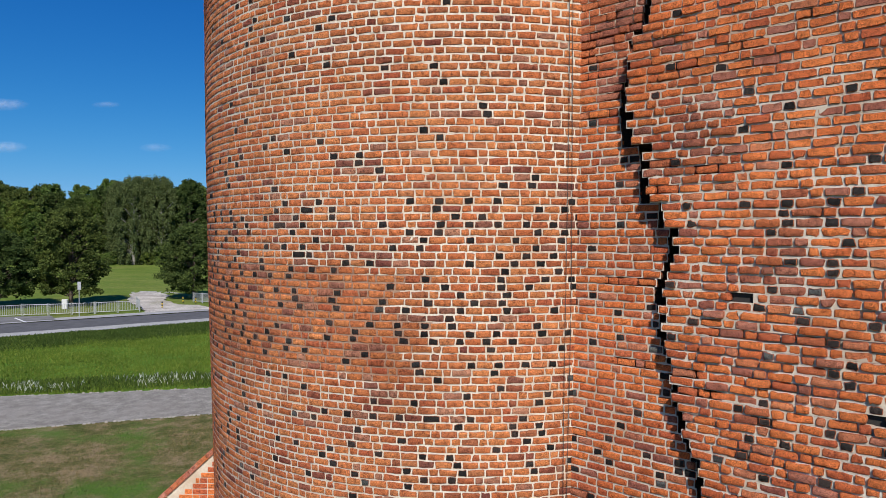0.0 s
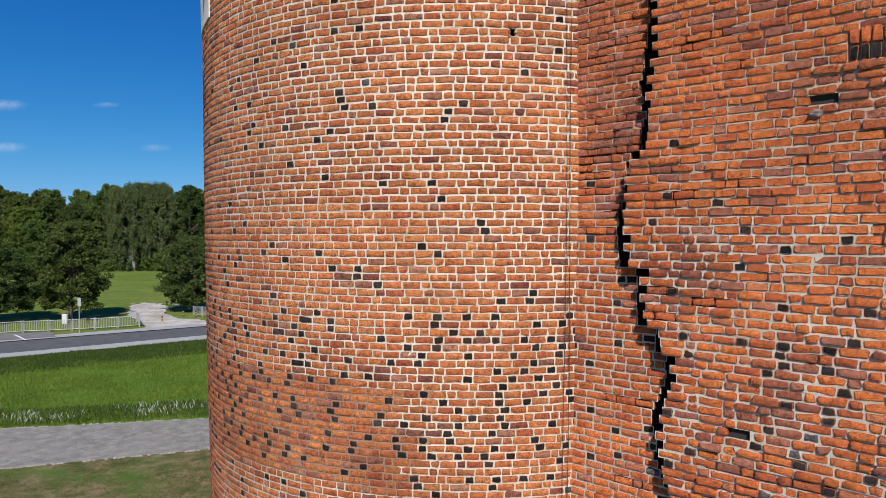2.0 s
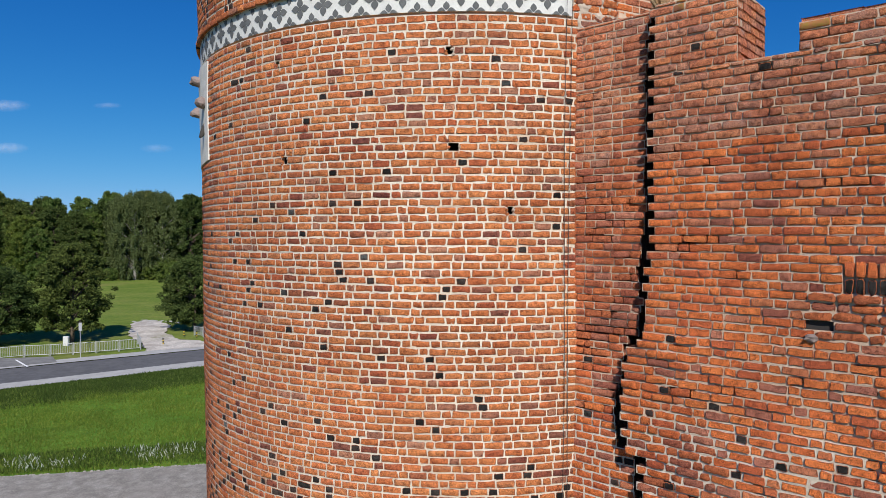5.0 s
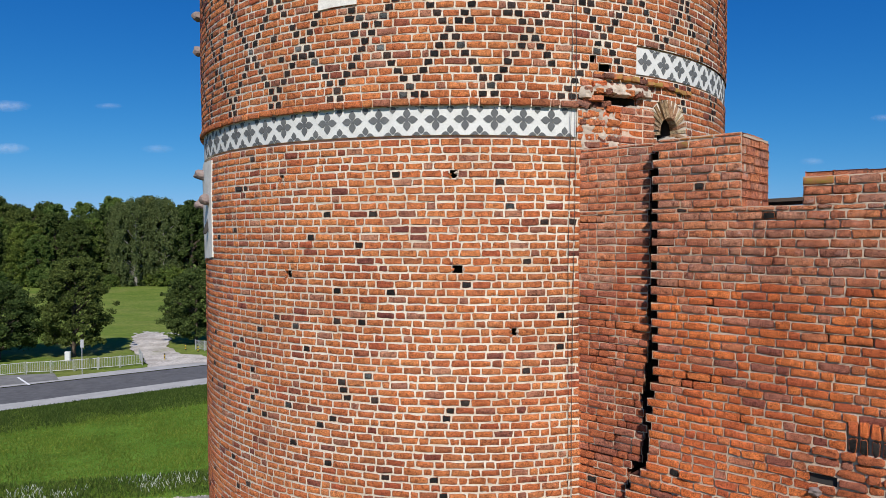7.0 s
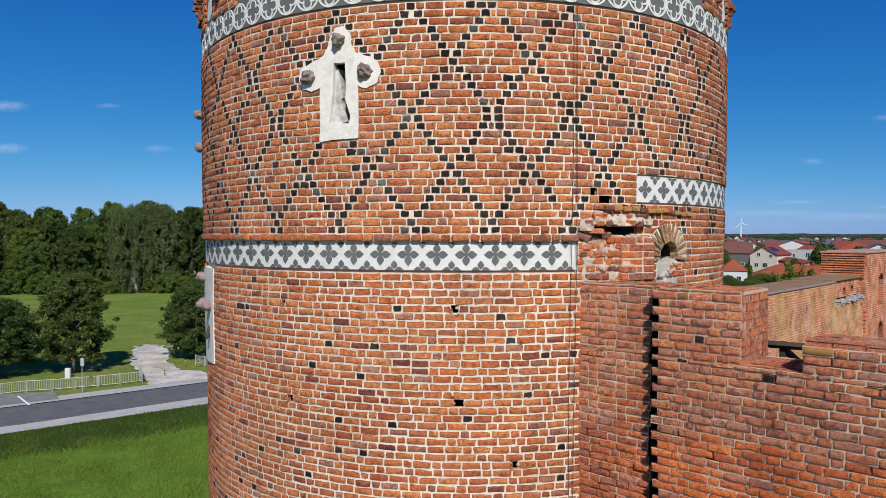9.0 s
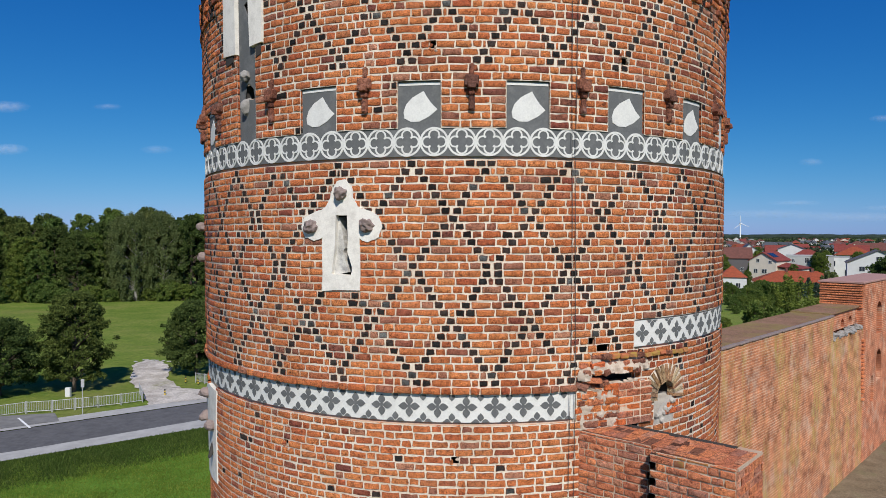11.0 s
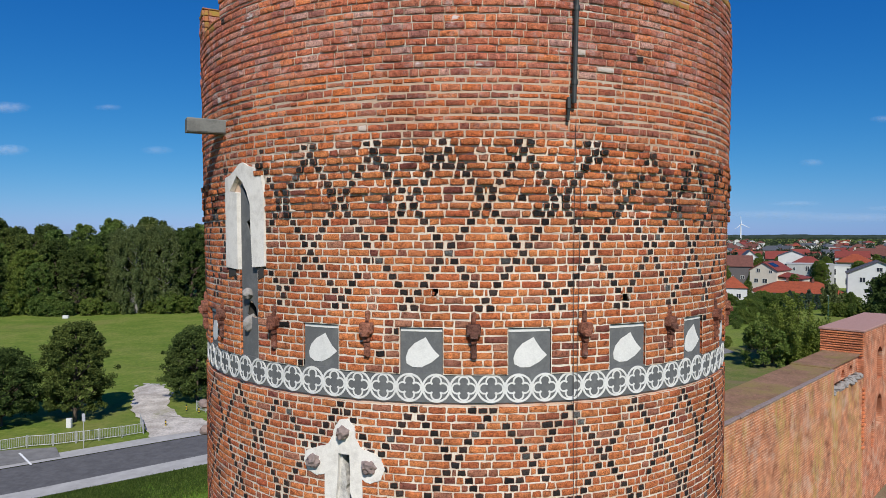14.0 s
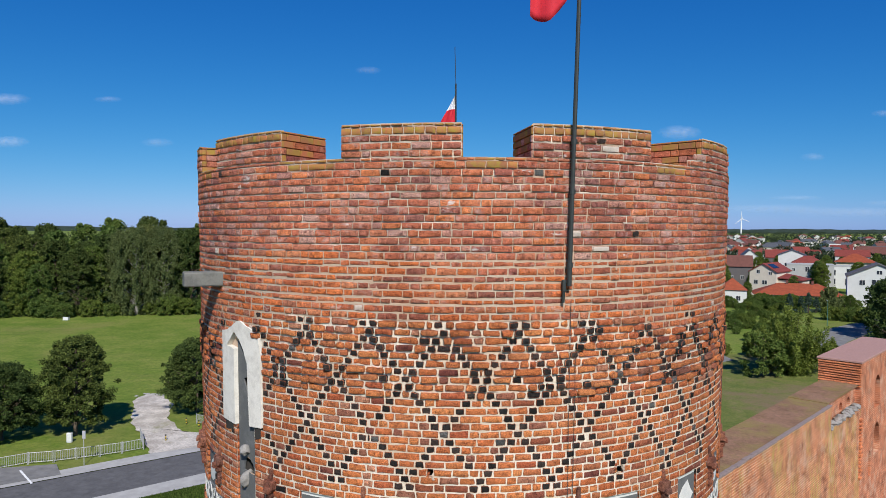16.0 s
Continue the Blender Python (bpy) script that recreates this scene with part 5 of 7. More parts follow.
NT, NZ = 76, 64
cv = [on_tower(a, np.float64(b), crumble(a, b)) for b in np.linspace(6.53, 7.62, NZ) for a in np.linspace(17.6, 34.0, NT)]
ZA, TA = np.linspace(6.53, 7.62, NZ), np.linspace(17.6, 34.0, NT)
cf = [(j * NT + i, j * NT + i + 1, (j + 1) * NT + i + 1, (j + 1) * NT + i) for j in range(NZ - 1) for i in range(NT - 1) if max(crumble(TA[i], ZA[j]), crumble(TA[i + 1], ZA[j + 1])) > -0.04]
part("rubble_core", mesh_of("rubble_core", cv, cf, M_rubble), None, stub, "crumbling lime and brick rubble")
zz = 6.55
while zz < 7.52:
    th = 18.3 + r9.uniform(0, 1.4)
    while th < (26.2 if zz < 7.1 else 32.6):
        ln = r9.choice([0.11, 0.13, 0.22, 0.25]) * r9.uniform(0.85, 1.05)
        mid = th + ln * DEG / 2
        d = crumble(mid, zz + 0.04)
        if d > -0.03 and r9.random() < (0.93 if zz < 7.1 else 0.85):
            tower_brick("broken_brick", mid, zz + r9.normal(0, 0.006), max(d, 0.0) + r9.uniform(0.002, 0.022), ln, r9.uniform(0.068, 0.084), 0.14, 3 if zz < 7.1 else 6, [M_wall1, M_corbel, M_old1, M_wtop1][int(r9.integers(4))], stub)
        th += (ln + r9.uniform(0.018, 0.05)) * DEG
    zz += 0.102
for k in range(6):
    tower_brick("broken_brick", 19.2 + 0.9 * k + r9.normal(0, 0.2), 7.10 + r9.uniform(-0.02, 0.03), r9.uniform(-0.02, 0.05), r9.uniform(0.1, 0.2), 0.07, 0.16, 9, M_corbel, stub)
for k in range(12):
    th = 23.5 + 1.75 * k
    tower_brick("ledge_brick", th, 7.475 - 0.004 * k + r9.normal(0, 0.006), 0.075 - 0.004 * k, 0.15 * r9.uniform(0.8, 1.0), 0.065, 0.12, 3, M_lichen1 if k % 4 else M_corbel, stub)
# near-black hollow that colours in the shadow below the ragged shelf
recess(19.4, 29.8, 7.06, 7.30, 0.28, stub)
# low pier of bricks against the tower
for k in range(6):
    cells, x = ([0.26, 0.13, 0.22] if k % 2 else [0.13, 0.26, 0.22]), -0.30
    for j, w in enumerate(cells):
        bm = bmesh.new()
        mm = Matrix.Translation(on_tower(29.6, np.float64(6.535 + 0.0985 * k), 0.05 - 0.004 * k)) @ pose(0, 0, 0, 0, 0, 29.6)
        box_bm(bm, x + 0.007, x + w - 0.007, r9.normal(0, 0.006), 0.3, 0.007, 0.092, 0.010, mm)
        for v in bm.verts:
            v.co += Vector(r9.normal(0, 0.003, 3))
        part("pier_brick", bm, M_wtop1 if (k + j) % 3 else M_wall1, stub)
        x += w
bm = bmesh.new()
mm = Matrix.Translation(on_tower(29.6, np.float64(6.53), 0.038)) @ pose(0, 0, 0, 0, 0, 29.6)
box_bm(bm, -0.29, 0.30, 0, 0.3, 0.0, 0.59, 0.01, mm)
part("pier_mortar", bm, M_wallmortar, stub)

arch = empty("arched_opening", on_tower(37.0, np.float64(6.5), 0.0))
tagged(arch, "small arched brick doorway in the tower above the wall", "archway")
M_vous = brick_mat("pale_arch_brick", [(0.0, (0.52, 0.36, 0.20)), (0.3, (0.42, 0.19, 0.10)), (0.6, (0.58, 0.44, 0.28)), (1.0, (0.46, 0.26, 0.13))], True, soot=0.3)
cxa, cza = 37.0, 6.86
for k in range(15):
    a = radians(-8 + 196 * k / 14)
    bm = bmesh.new()
    rr = 0.325
    p = on_tower(cxa + rr * math.cos(a) * DEG, np.float64(cza + rr * math.sin(a)), 0.0)
    mm = Matrix.Translation(p) @ pose(0, 0, 0, 0, 0, cxa + rr * math.cos(a) * DEG) @ pose(0, 0, 0, 0, -math.degrees(a), 0)
    box_bm(bm, -0.125, 0.125 + r9.normal(0, 0.012), -0.028 + r9.normal(0, 0.006), 0.1, -0.026, 0.026, 0.008, mm)
    part("voussoir", bm, M_vous, arch)
part("arch_mortar", plate([[(cxa + r * math.cos(t) * DEG, cza + r * math.sin(t)) for r, ts in ((0.45, np.linspace(-0.14, 3.28, 22)), (0.205, np.linspace(3.28, -0.14, 22))) for t in ts]], -0.06, 0.010, 3), M_lime, arch, "pale mortar of the arch")
# doorway depth, its shade given by the dark colour
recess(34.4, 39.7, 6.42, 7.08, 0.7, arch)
part("mortar_fill", plate([wobble([(34.3, 6.44), (40.2, 6.44), (40.0, 6.86), (39.0, 6.80), (37.6, 6.76), (36.4, 6.70), (35.4, 6.60)], 0.006, r9, 3)], -0.30, -0.012), M_dirtylime, arch, "pale grey mortar slope in the opening")
for k in range(9):
    bm = bmesh.new()
    lump(bm, on_tower(35.2 + 0.55 * k, np.float64(6.50 + 0.03 * k + r9.normal(0, 0.03)), -0.02), 0.06, 0.035, 0.045, r9, 0.3)
    part("rubble_stone", bm, M_dirtylime, arch)
for k in range(5):
    tower_brick("sill_brick", 37.8 + 1.1 * k * 0.8, 6.56 + 0.09 * (k % 2), 0.012, 0.13, 0.07, 0.1, 4, M_wall1, arch)

# wooden rail behind the crenel
rail = empty("timber_rail", on_wall(1.2, 5.7, -1.2))
tagged(rail, "dark timber rail on the wall walk behind the crenel", "railing")
for nm, a, b in (("rail", (0.6, 5.80, -1.15), (2.4, 5.84, -1.15)), ("post", (1.0, 5.2, -1.2), (1.0, 5.85, -1.2)), ("brace", (1.02, 5.75, -1.2), (1.35, 5.35, -1.5)), ("post", (2.2, 5.2, -1.2), (2.2, 5.85, -1.2))):
    bm = bmesh.new()
    tube_bm(bm, [tuple(on_wall(*a)), tuple(on_wall(*b))], 0.045, 4)
    part(nm, bm, M_darkwood, rail)

# ---- sloped brick buttress at the foot of the tower ----
but = empty("buttress", (-5.6, 13.2, G))
tagged(but, "red brick buttress with a sloping weathered top at the tower foot", "buttress")
X0, Z0, X1, Z1, Y0, Y1 = -4.2, -3.66, -6.9, -6.12, 12.2, 13.8
bm = bmesh.new()
prof = [(X0, G), (X1, G), (X1, Z1), (X0, Z0)]
fr, bk = [bm.verts.new((x, Y0 + 0.012, zz)) for x, zz in prof], [bm.verts.new((x, Y1, zz)) for x, zz in prof]
bm.faces.new(fr)
bm.faces.new(bk[::-1])
for k in range(4):
    bm.faces.new((fr[k], fr[(k + 1) % 4], bk[(k + 1) % 4], bk[k]))
part("core", bm, M_lime, but)
zz, k = -6.1, 0
while zz < Z0 - 0.1:
    xl = X0 - (Z0 - zz - 0.1) + 0.16
    bm, x = bmesh.new(), X0
    while x > xl + 0.05:
        w = 0.28 if rng.random() < 0.55 else 0.14
        xn = max(xl, x - w)
        box_bm(bm, xn + 0.007, x - 0.007, Y0 + rng.normal(0, 0.003), Y0 + 0.1, zz + 0.007, zz + 0.095, 0.006)
        x = xn
    if len(bm.verts):
        part("brick_course", bm, M_wall, but)
    else:
        bm.free()
    zz += COURSE
L = math.hypot(X1 - X0, Z1 - Z0)
ang = math.degrees(math.atan2(Z0 - Z1, X0 - X1))
n = int(L / 0.145)
for k in range(n):
    for r in range(5):
        bm = bmesh.new()
        t = (k + 0.5) / n
        mm = Matrix.Translation((X0 + (X1 - X0) * t, Y0 + 0.3 * r + 0.02, Z0 + (Z1 - Z0) * t)) @ pose(0, 0, 0, 0, -ang, 0)
        box_bm(bm, -0.066, 0.066, 0.0 + (-0.05 if r == 0 else 0), 0.285, -0.06, 0.035 + rng.normal(0, 0.004), 0.008, mm)
        part("cope_brick", bm, M_new1, but)

# ---- ground, paths and road ----
tagged(new("ground", mesh_of("ground", [(-3000, -400, G), (3000, -400, G), (3000, 4500, G), (-3000, 4500, G)], [(0, 1, 2, 3)], M_meadow)), kind="structure")


def sheet(name, near, far, lift, material, label="", rag=0.0):
    """A strip of ground between two edges given as lists of (x, y), with finely bent edges."""
    def fine(line):
        out = []
        for (a, b), (c, d) in zip(line, line[1:]):
            out += [(a + (c - a) * k / 8, b + (d - b) * k / 8) for k in range(8)]
        return out + [line[-1]]
    a, b = fine(near), fine(far)
    if rag:
        a, b = ([(x + rag * noise.noise(Vector((x, y, 1.5))), y + rag * noise.noise(Vector((x, y, 7.5)))) for x, y in e] for e in (a, b))
    v = [(x, y, G + lift) for x, y in a] + [(x, y, G + lift) for x, y in b]
    m = len(a)
    ob = new(name, mesh_of(name, v, [(k, k + 1, m + k + 1, m + k) for k in range(m - 1)], material))
    return tagged(ob, label, kind="structure")


PATH_NEAR = [(-70, 4), (-40, 17.3), (-18, 25.9), (-10.6, 28.6), (6, 33.6)]
PATH_FAR = [(-70, 15), (-40, 24.8), (-21.7, 31.3), (-12.6, 33.4), (4, 38.2)]
VERGE_FAR = [(-70, 20.2), (-50, 35.8), (-34.9, 48.0), (-22.9, 57.4), (6, 81)]
ROAD_NEAR = [(-70, 24.5), (-50, 40.0), (-34.0, 51.4), (-23.4, 60.3), (6, 85)]
ROAD_FAR = [(-80, 27.5), (-58, 42.6), (-39.6, 56.1), (-26.4, 66.3), (0, 88)]
WALK_FAR = [(-80, 29.5), (-58, 44.6), (-40.0, 58.3), (-27.4, 68.2), (-1, 90)]
sheet("lawn", [(-60, -60), (-20, -60), (-8, -60), (0, -60), (6, -60)], PATH_NEAR, 0.012, M_lawn, "patchy dry lawn below the tower")
sheet("path", PATH_NEAR, PATH_FAR, 0.03, M_pathway, "pale grey cobbled path")
sheet("verge", PATH_FAR, VERGE_FAR, 0.016, M_verge, "lush green verge between path and road")
sheet("pavement", VERGE_FAR, ROAD_NEAR, 0.14, M_concrete, "pale concrete pavement beside the road")
sheet("road", ROAD_NEAR, ROAD_FAR, 0.035, M_asphalt, "grey asphalt road")
sheet("pavement", ROAD_FAR, WALK_FAR, 0.10, M_concrete, "pale concrete pavement beside the road")
sheet("parking", [(-80, 28.5), (-58, 43.6), (-44, 54.0), (-36.2, 59.6)], [(-80, 34.5), (-58, 52.0), (-42.6, 61.0), (-38.2, 62.2)], 0.125, M_parking, "pale asphalt parking bay")
sheet("driveway", [(-30.8, 65.4), (-33.6, 70.2), (-37.8, 75.6), (-40.2, 81.4), (-42.6, 86.0), (-42.2, 89.2)], [(-25.5, 68.6), (-28.0, 72.6), (-30.8, 72.8), (-34.5, 77.9), (-36.6, 84.2), (-39.4, 88.2)], 0.118, M_gravel, "pale gravel driveway curving into the meadow", rag=0.45)
sheet("rough_grass", [(6, 26), (22, 44), (70, 96)], [(8, 96), (34, 118), (90, 135)], 0.014, M_rough, "rough patchy grass behind the castle")
for a, b in (((-40.5, 60.4), (-37.4, 57.3)), ((-47.5, 55.0), (-44.6, 52.2)), ((-54.0, 50.0), (-51.0, 47.2))):
    dx, dy = b[0] - a[0], b[1] - a[1]
    ln = math.hypot(dx, dy)
    ox, oy = -dy / ln * 0.09, dx / ln * 0.09
    tagged(new("bay_line", mesh_of("bay_line", [(a[0] + ox, a[1] + oy, G + 0.13), (b[0] + ox, b[1] + oy, G + 0.13), (b[0] - ox, b[1] - oy, G + 0.13), (a[0] - ox, a[1] - oy, G + 0.13)], [(0, 1, 2, 3)], M_line)), "white painted parking bay line", kind="structure")


def kerbs(line, name, step, size, material, lo=-60, hi=12, lift=0.0, label="row of small pale edging stones along the path"):
    """Kerb stones along an edge, each with its own small offset."""
    r, vs, fs = np.random.default_rng(3), [], []
    pts = [p for p in line]
    for (a, b), (c, d) in zip(pts, pts[1:]):
        ln = math.hypot(c - a, d - b)
        n = int(ln / step)
        ang = math.atan2(d - b, c - a)
        for k in range(n):
            t = (k + 0.5) / n
            x, y = a + (c - a) * t, b + (d - b) * t
            if not lo < x < hi or r.random() < 0.45:
                continue
            sx, sy, sz = step * 0.46 * r.uniform(0.8, 1), size * r.uniform(0.8, 1.1), 0.06 * r.uniform(0.7, 1.3)
            x, y = x + r.normal(0, size * 0.15), y + r.normal(0, size * 0.15)
            aa, o = ang + r.normal(0, 0.08), len(vs)
            for zz, q in ((0, 1), (sz, 0.86)):
                for ux, uy in ((-1, -1), (1, -1), (1, 1), (-1, 1)):
                    vs.append((x + math.cos(aa) * ux * sx * q - math.sin(aa) * uy * sy * q, y + math.sin(aa) * ux * sx * q + math.cos(aa) * uy * sy * q, G + lift + zz))
            fs += [(o + 4, o + 5, o + 6, o + 7)] + [(o + i, o + (i + 1) % 4, o + 4 + (i + 1) % 4, o + 4 + i) for i in range(4)]
    return tagged(new(name, mesh_of(name, vs, fs, material)), label, "edging", kind="stuff")


kerbs([(-43.4, 87.0), (-42.4, 89.4), (-40.8, 89.0), (-38.6, 88.4), (-36.2, 86.6)], "rubble_stones", 0.42, 0.26, M_concrete, -60, 0, 0.1, "loose pale rubble at the end of the gravel drive")
kerbs(PATH_NEAR, "edging_stones", 0.16, 0.05, M_edging, -30, 0)
kerbs(PATH_FAR, "edging_stones", 0.16, 0.045, M_edging, -34, 0)


# ---- plants ----
def inside(line, x):
    return np.interp(x, [p[0] for p in line], [p[1] for p in line])


def blades(name, n, x0, x1, near, far, h, w, material, label, seed, clump=0.0, bias=1.0):
    """Many thin grass blades between two edges, leaning at random, as one mesh."""
    r = np.random.default_rng(seed)
    x = r.uniform(x0, x1, n)
    t = r.random(n) ** bias
    y = inside(near, x) * (1 - t) + inside(far, x) * t
    den = np.array([noise.noise(Vector((a * 0.35, b * 0.35, seed))) for a, b in zip(x, y)])
    hh = h * (0.6 + 0.8 * r.random(n)) * (1 + 0.7 * den) * ((den > clump) if clump else 1)
    ang, lean_a = r.uniform(0, 6.283, n), r.uniform(0, 6.283, n)
    ww = w * (0.7 + 0.6 * r.random(n))
    lx, ly = np.cos(lean_a) * hh * 0.45, np.sin(lean_a) * hh * 0.45
    dx, dy = np.cos(ang) * ww, np.sin(ang) * ww
    z0 = np.full(n, G)
    v = np.stack([np.stack([x - dx, y - dy, z0], 1), np.stack([x + dx, y + dy, z0], 1), np.stack([x + dx * 0.6 + lx, y + dy * 0.6 + ly, z0 + hh], 1), np.stack([x - dx * 0.6 + lx, y - dy * 0.6 + ly, z0 + hh], 1)], 1)
    f = np.arange(n * 4).reshape(n, 4)
    return tagged(new(name, quads_mesh(name, v.reshape(-1, 3), f, [material], np.zeros(n, int))), label, "grass", kind="stuff")


blades("tall_grass", 170000, -46, -10, PATH_FAR, VERGE_FAR, 0.085, 0.026, M_grass, "lush green grass on the verge", 11)
blades("bank_grass", 60000, -46, -10, [(p[0], p[1] - 9) for p in VERGE_FAR], [(p[0], p[1] - 0.25) for p in VERGE_FAR], 0.20, 0.026, M_weed, "dark tall weeds along the road edge", 12, bias=0.55)
blades("flowering_weeds", 1300, -34, -10, [(p[0], p[1] + 0.6) for p in PATH_FAR], [(p[0], p[1] + 3.2) for p in PATH_FAR], 0.20, 0.026, M_flower, "white flowering weeds along the path", 13, clump=0.12)
blades("path_weeds", 9000, -34, -10, [(p[0], p[1] + 0.4) for p in PATH_FAR], [(p[0], p[1] + 3.6) for p in PATH_FAR], 0.20, 0.022, M_weed, "low weeds along the path", 15, clump=0.0)
blades("lawn_grass", 40000, -24, -3, [(-60, 14), (-20, 16), (0, 18)], PATH_NEAR, 0.045, 0.016, M_lawn, "short dry lawn grass", 14)


def leaf_mesh(name, n, leaf, centres, radii, material, seed, squash=0.8, droop=0.0):
    """Leaves as small bent quads in clumps about the given centres."""
    r = np.random.default_rng(seed)
    c = r.integers(len(centres), size=n)
    d = r.normal(size=(n, 3))
    d /= np.linalg.norm(d, axis=1)[:, None]
    rad = radii[c][:, None] * (r.random((n, 1)) ** 0.55)
    p = centres[c] + d * rad * np.array([1, 1, squash])
    p[:, 2] -= droop * r.random(n) * radii[c]
    a = r.normal(size=(n, 3)) + d * 0.6
    a[:, 2] -= droop
    a /= np.linalg.norm(a, axis=1)[:, None]
    b = np.cross(a, r.normal(size=(n, 3)))
    b /= np.linalg.norm(b, axis=1)[:, None] + 1e-9
    s = leaf * r.uniform(0.6, 1.3, (n, 1))
    v = np.stack([p - a * s, p + b * s * 0.55, p + a * s, p - b * s * 0.55], 1)
    return quads_mesh(name, v.reshape(-1, 3), np.arange(n * 4).reshape(n, 4), [material], np.zeros(n, int))


def make_tree(height, width, crown_low, material, seed, leaves=5200, leaf=0.2, clumps=60, bark=None, shape="round", droop=0.0, lump_size=1.0, label="leafy green deciduous tree", name="tree"):
    """A tree at the origin: tapered trunk with limbs, and a crown of leaf clumps with gaps."""
    r = np.random.default_rng(seed)
    t = empty(name)
    tagged(t, label, "tree")
    bm = bmesh.new()
    tr = height * 0.017 + 0.05
    lean_x, lean_y = r.normal(0, 0.02, 2) * height
    tube_bm(bm, [(0, 0, -0.1), (lean_x * 0.3, lean_y * 0.3, height * 0.3), (lean_x * 0.7, lean_y * 0.7, height * 0.62), (lean_x, lean_y, height * 0.93)], tr, 8, 0.15)
    cs, rs = [], []
    for k in range(clumps):
        u = r.random()
        zz = crown_low + (height - crown_low) * (u ** 0.85)
        q = (zz - crown_low) / (height - crown_low)
        if shape == "cone":
            ro = width / 2 * (1.02 - q) * r.uniform(0.75, 1.05)
        elif shape == "column":
            ro = width / 2 * (math.sin(math.pi * min(1, 0.12 + 0.86 * q)) ** 0.45) * r.uniform(0.55, 1.0)
        else:
            ro = width / 2 * math.sqrt(max(0.03, 1 - (2 * q - 0.85) ** 2 / 1.5)) * (r.uniform(0.35, 1.0) ** 0.6)
        a = r.uniform(0, 6.283)
        ro *= 1 + 0.45 * noise.noise(Vector((2.2 * math.cos(a), 2.2 * math.sin(a), zz * 3.2 / width + seed)))
        c = (lean_x * q + ro * math.cos(a), lean_y * q + ro * math.sin(a), zz)
        cs.append(c)
        rs.append(lump_size * width * (r.uniform(0.05, 0.13) if shape != "cone" else r.uniform(0.06, 0.11)))
        if k % (3 if clumps < 200 else 8) == 0:
            z0 = max(crown_low * 0.7, zz - ro * 0.8)
            tube_bm(bm, [(lean_x * z0 / height, lean_y * z0 / height, z0), (c[0] * 0.55, c[1] * 0.55, (z0 + zz) / 2 + 0.1), c], tr * 0.28, 5, 0.25)
    part("trunk", bm, bark or M_bark, t)
    part("crown", leaf_mesh("crown", leaves, leaf, np.array(cs), np.array(rs), material, seed + 1, (1.15 if height > 15 else 0.8) + droop, droop), None, t)
    return t


def plant(src, x, y, s=1.0, turn=0.0, sz=None, group=""):
    m = Matrix.Translation((x, y, G)) @ Matrix.Rotation(turn, 4, "Z")
    ob = copy_thing(src, m)
    ob.scale = (s, s, sz or s)
    if group:
        tagged(ob, group=group)
    return ob


def stand(src, x, y, turn=0.0):
    src.matrix_basis = Matrix.Translation((x, y, G)) @ Matrix.Rotation(turn, 4, "Z")
    return src


stand(make_tree(10.4, 7.0, 1.5, M_leaf_dark, 21, 42000, 0.13, 420, lump_size=0.75, label="dark green leafy tree beside the car park fence"), -41.7, 71.4)
stand(make_tree(7.9, 8.2, 1.3, M_leaf_dark, 22, 42000, 0.13, 420, lump_size=0.75, label="broad dark green tree beside the car park fence"), -48.4, 69.3)
stand(make_tree(8.8, 7.4, 1.0, M_leaf_dark, 23, 40000, 0.13, 400, lump_size=0.75, label="dense dark green tree beside the gravel track"), -32.2, 81.0)
stand(make_tree(7.4, 7.0, 0.8, M_leaf_dark, 24, 16000, 0.17, 220, lump_size=0.8, label="dark green leafy tree in the car park row"), -56.5, 66.0)
rt = np.random.default_rng(31)
kinds = [make_tree(21, 10, 0.6, M_leaf_dark, 41, 34000, 0.24, 520, shape="column", lump_size=0.62, label="tall dark green tree at the wood edge"),
         make_tree(22, 11, 0.8, M_leaf_birch, 42, 36000, 0.22, 520, M_birch, shape="column", droop=1.1, lump_size=0.55, label="tall drooping birch at the wood edge"),
         make_tree(20, 11, 0.5, M_leaf_mid, 43, 34000, 0.24, 520, shape="round", lump_size=0.62, label="tall broad green tree at the wood edge"),
         make_tree(17, 9, 0.3, M_leaf_mid, 44, 30000, 0.24, 480, shape="column", lump_size=0.62, label="green tree with foliage down to the ground"),
         make_tree(6, 8, 0.1, M_leaf_mid, 45, 9000, 0.24, 200, shape="round", lump_size=0.7, label="low shrubby tree at the wood edge")]
deep = [make_tree(22, 11, 6.0, M_leaf_dark, 46, 11000, 0.36, 260, shape="round", lump_size=0.75, label="tall dark tree deep in the wood"),
        make_tree(21, 9, 6.0, M_leaf_mid, 47, 10000, 0.36, 240, shape="column", lump_size=0.75, label="tall green tree deep in the wood")]
homes = [(-98, 170), (-84, 172), (-110, 168), (-122, 164), (-104, 167), (-90, 186), (-112, 184)]
for src, (x, y) in zip(kinds + deep, homes):
    stand(src, x, y, rt.uniform(0, 6))
    tagged(src, group="wood edge")
kinds[0].scale = kinds[2].scale = (0.85, 0.85, 0.80)
for k in range(20):
    x = -150 + 6.6 * k + rt.normal(0, 1)
    y = 160 + 0.22 * (x + 130) + rt.normal(0, 1.5) + (4 if -100 < x < -80 else 0)
    i = 1 if -90 < x < -72 else int(rt.choice([0, 2, 2, 3, 3]))
    big = rt.uniform(0.70, 0.86) if x < -90 else rt.uniform(0.94, 1.05)
    plant(kinds[i], x, y + 4, big * 1.05, rt.uniform(0, 6), big, group="wood edge")
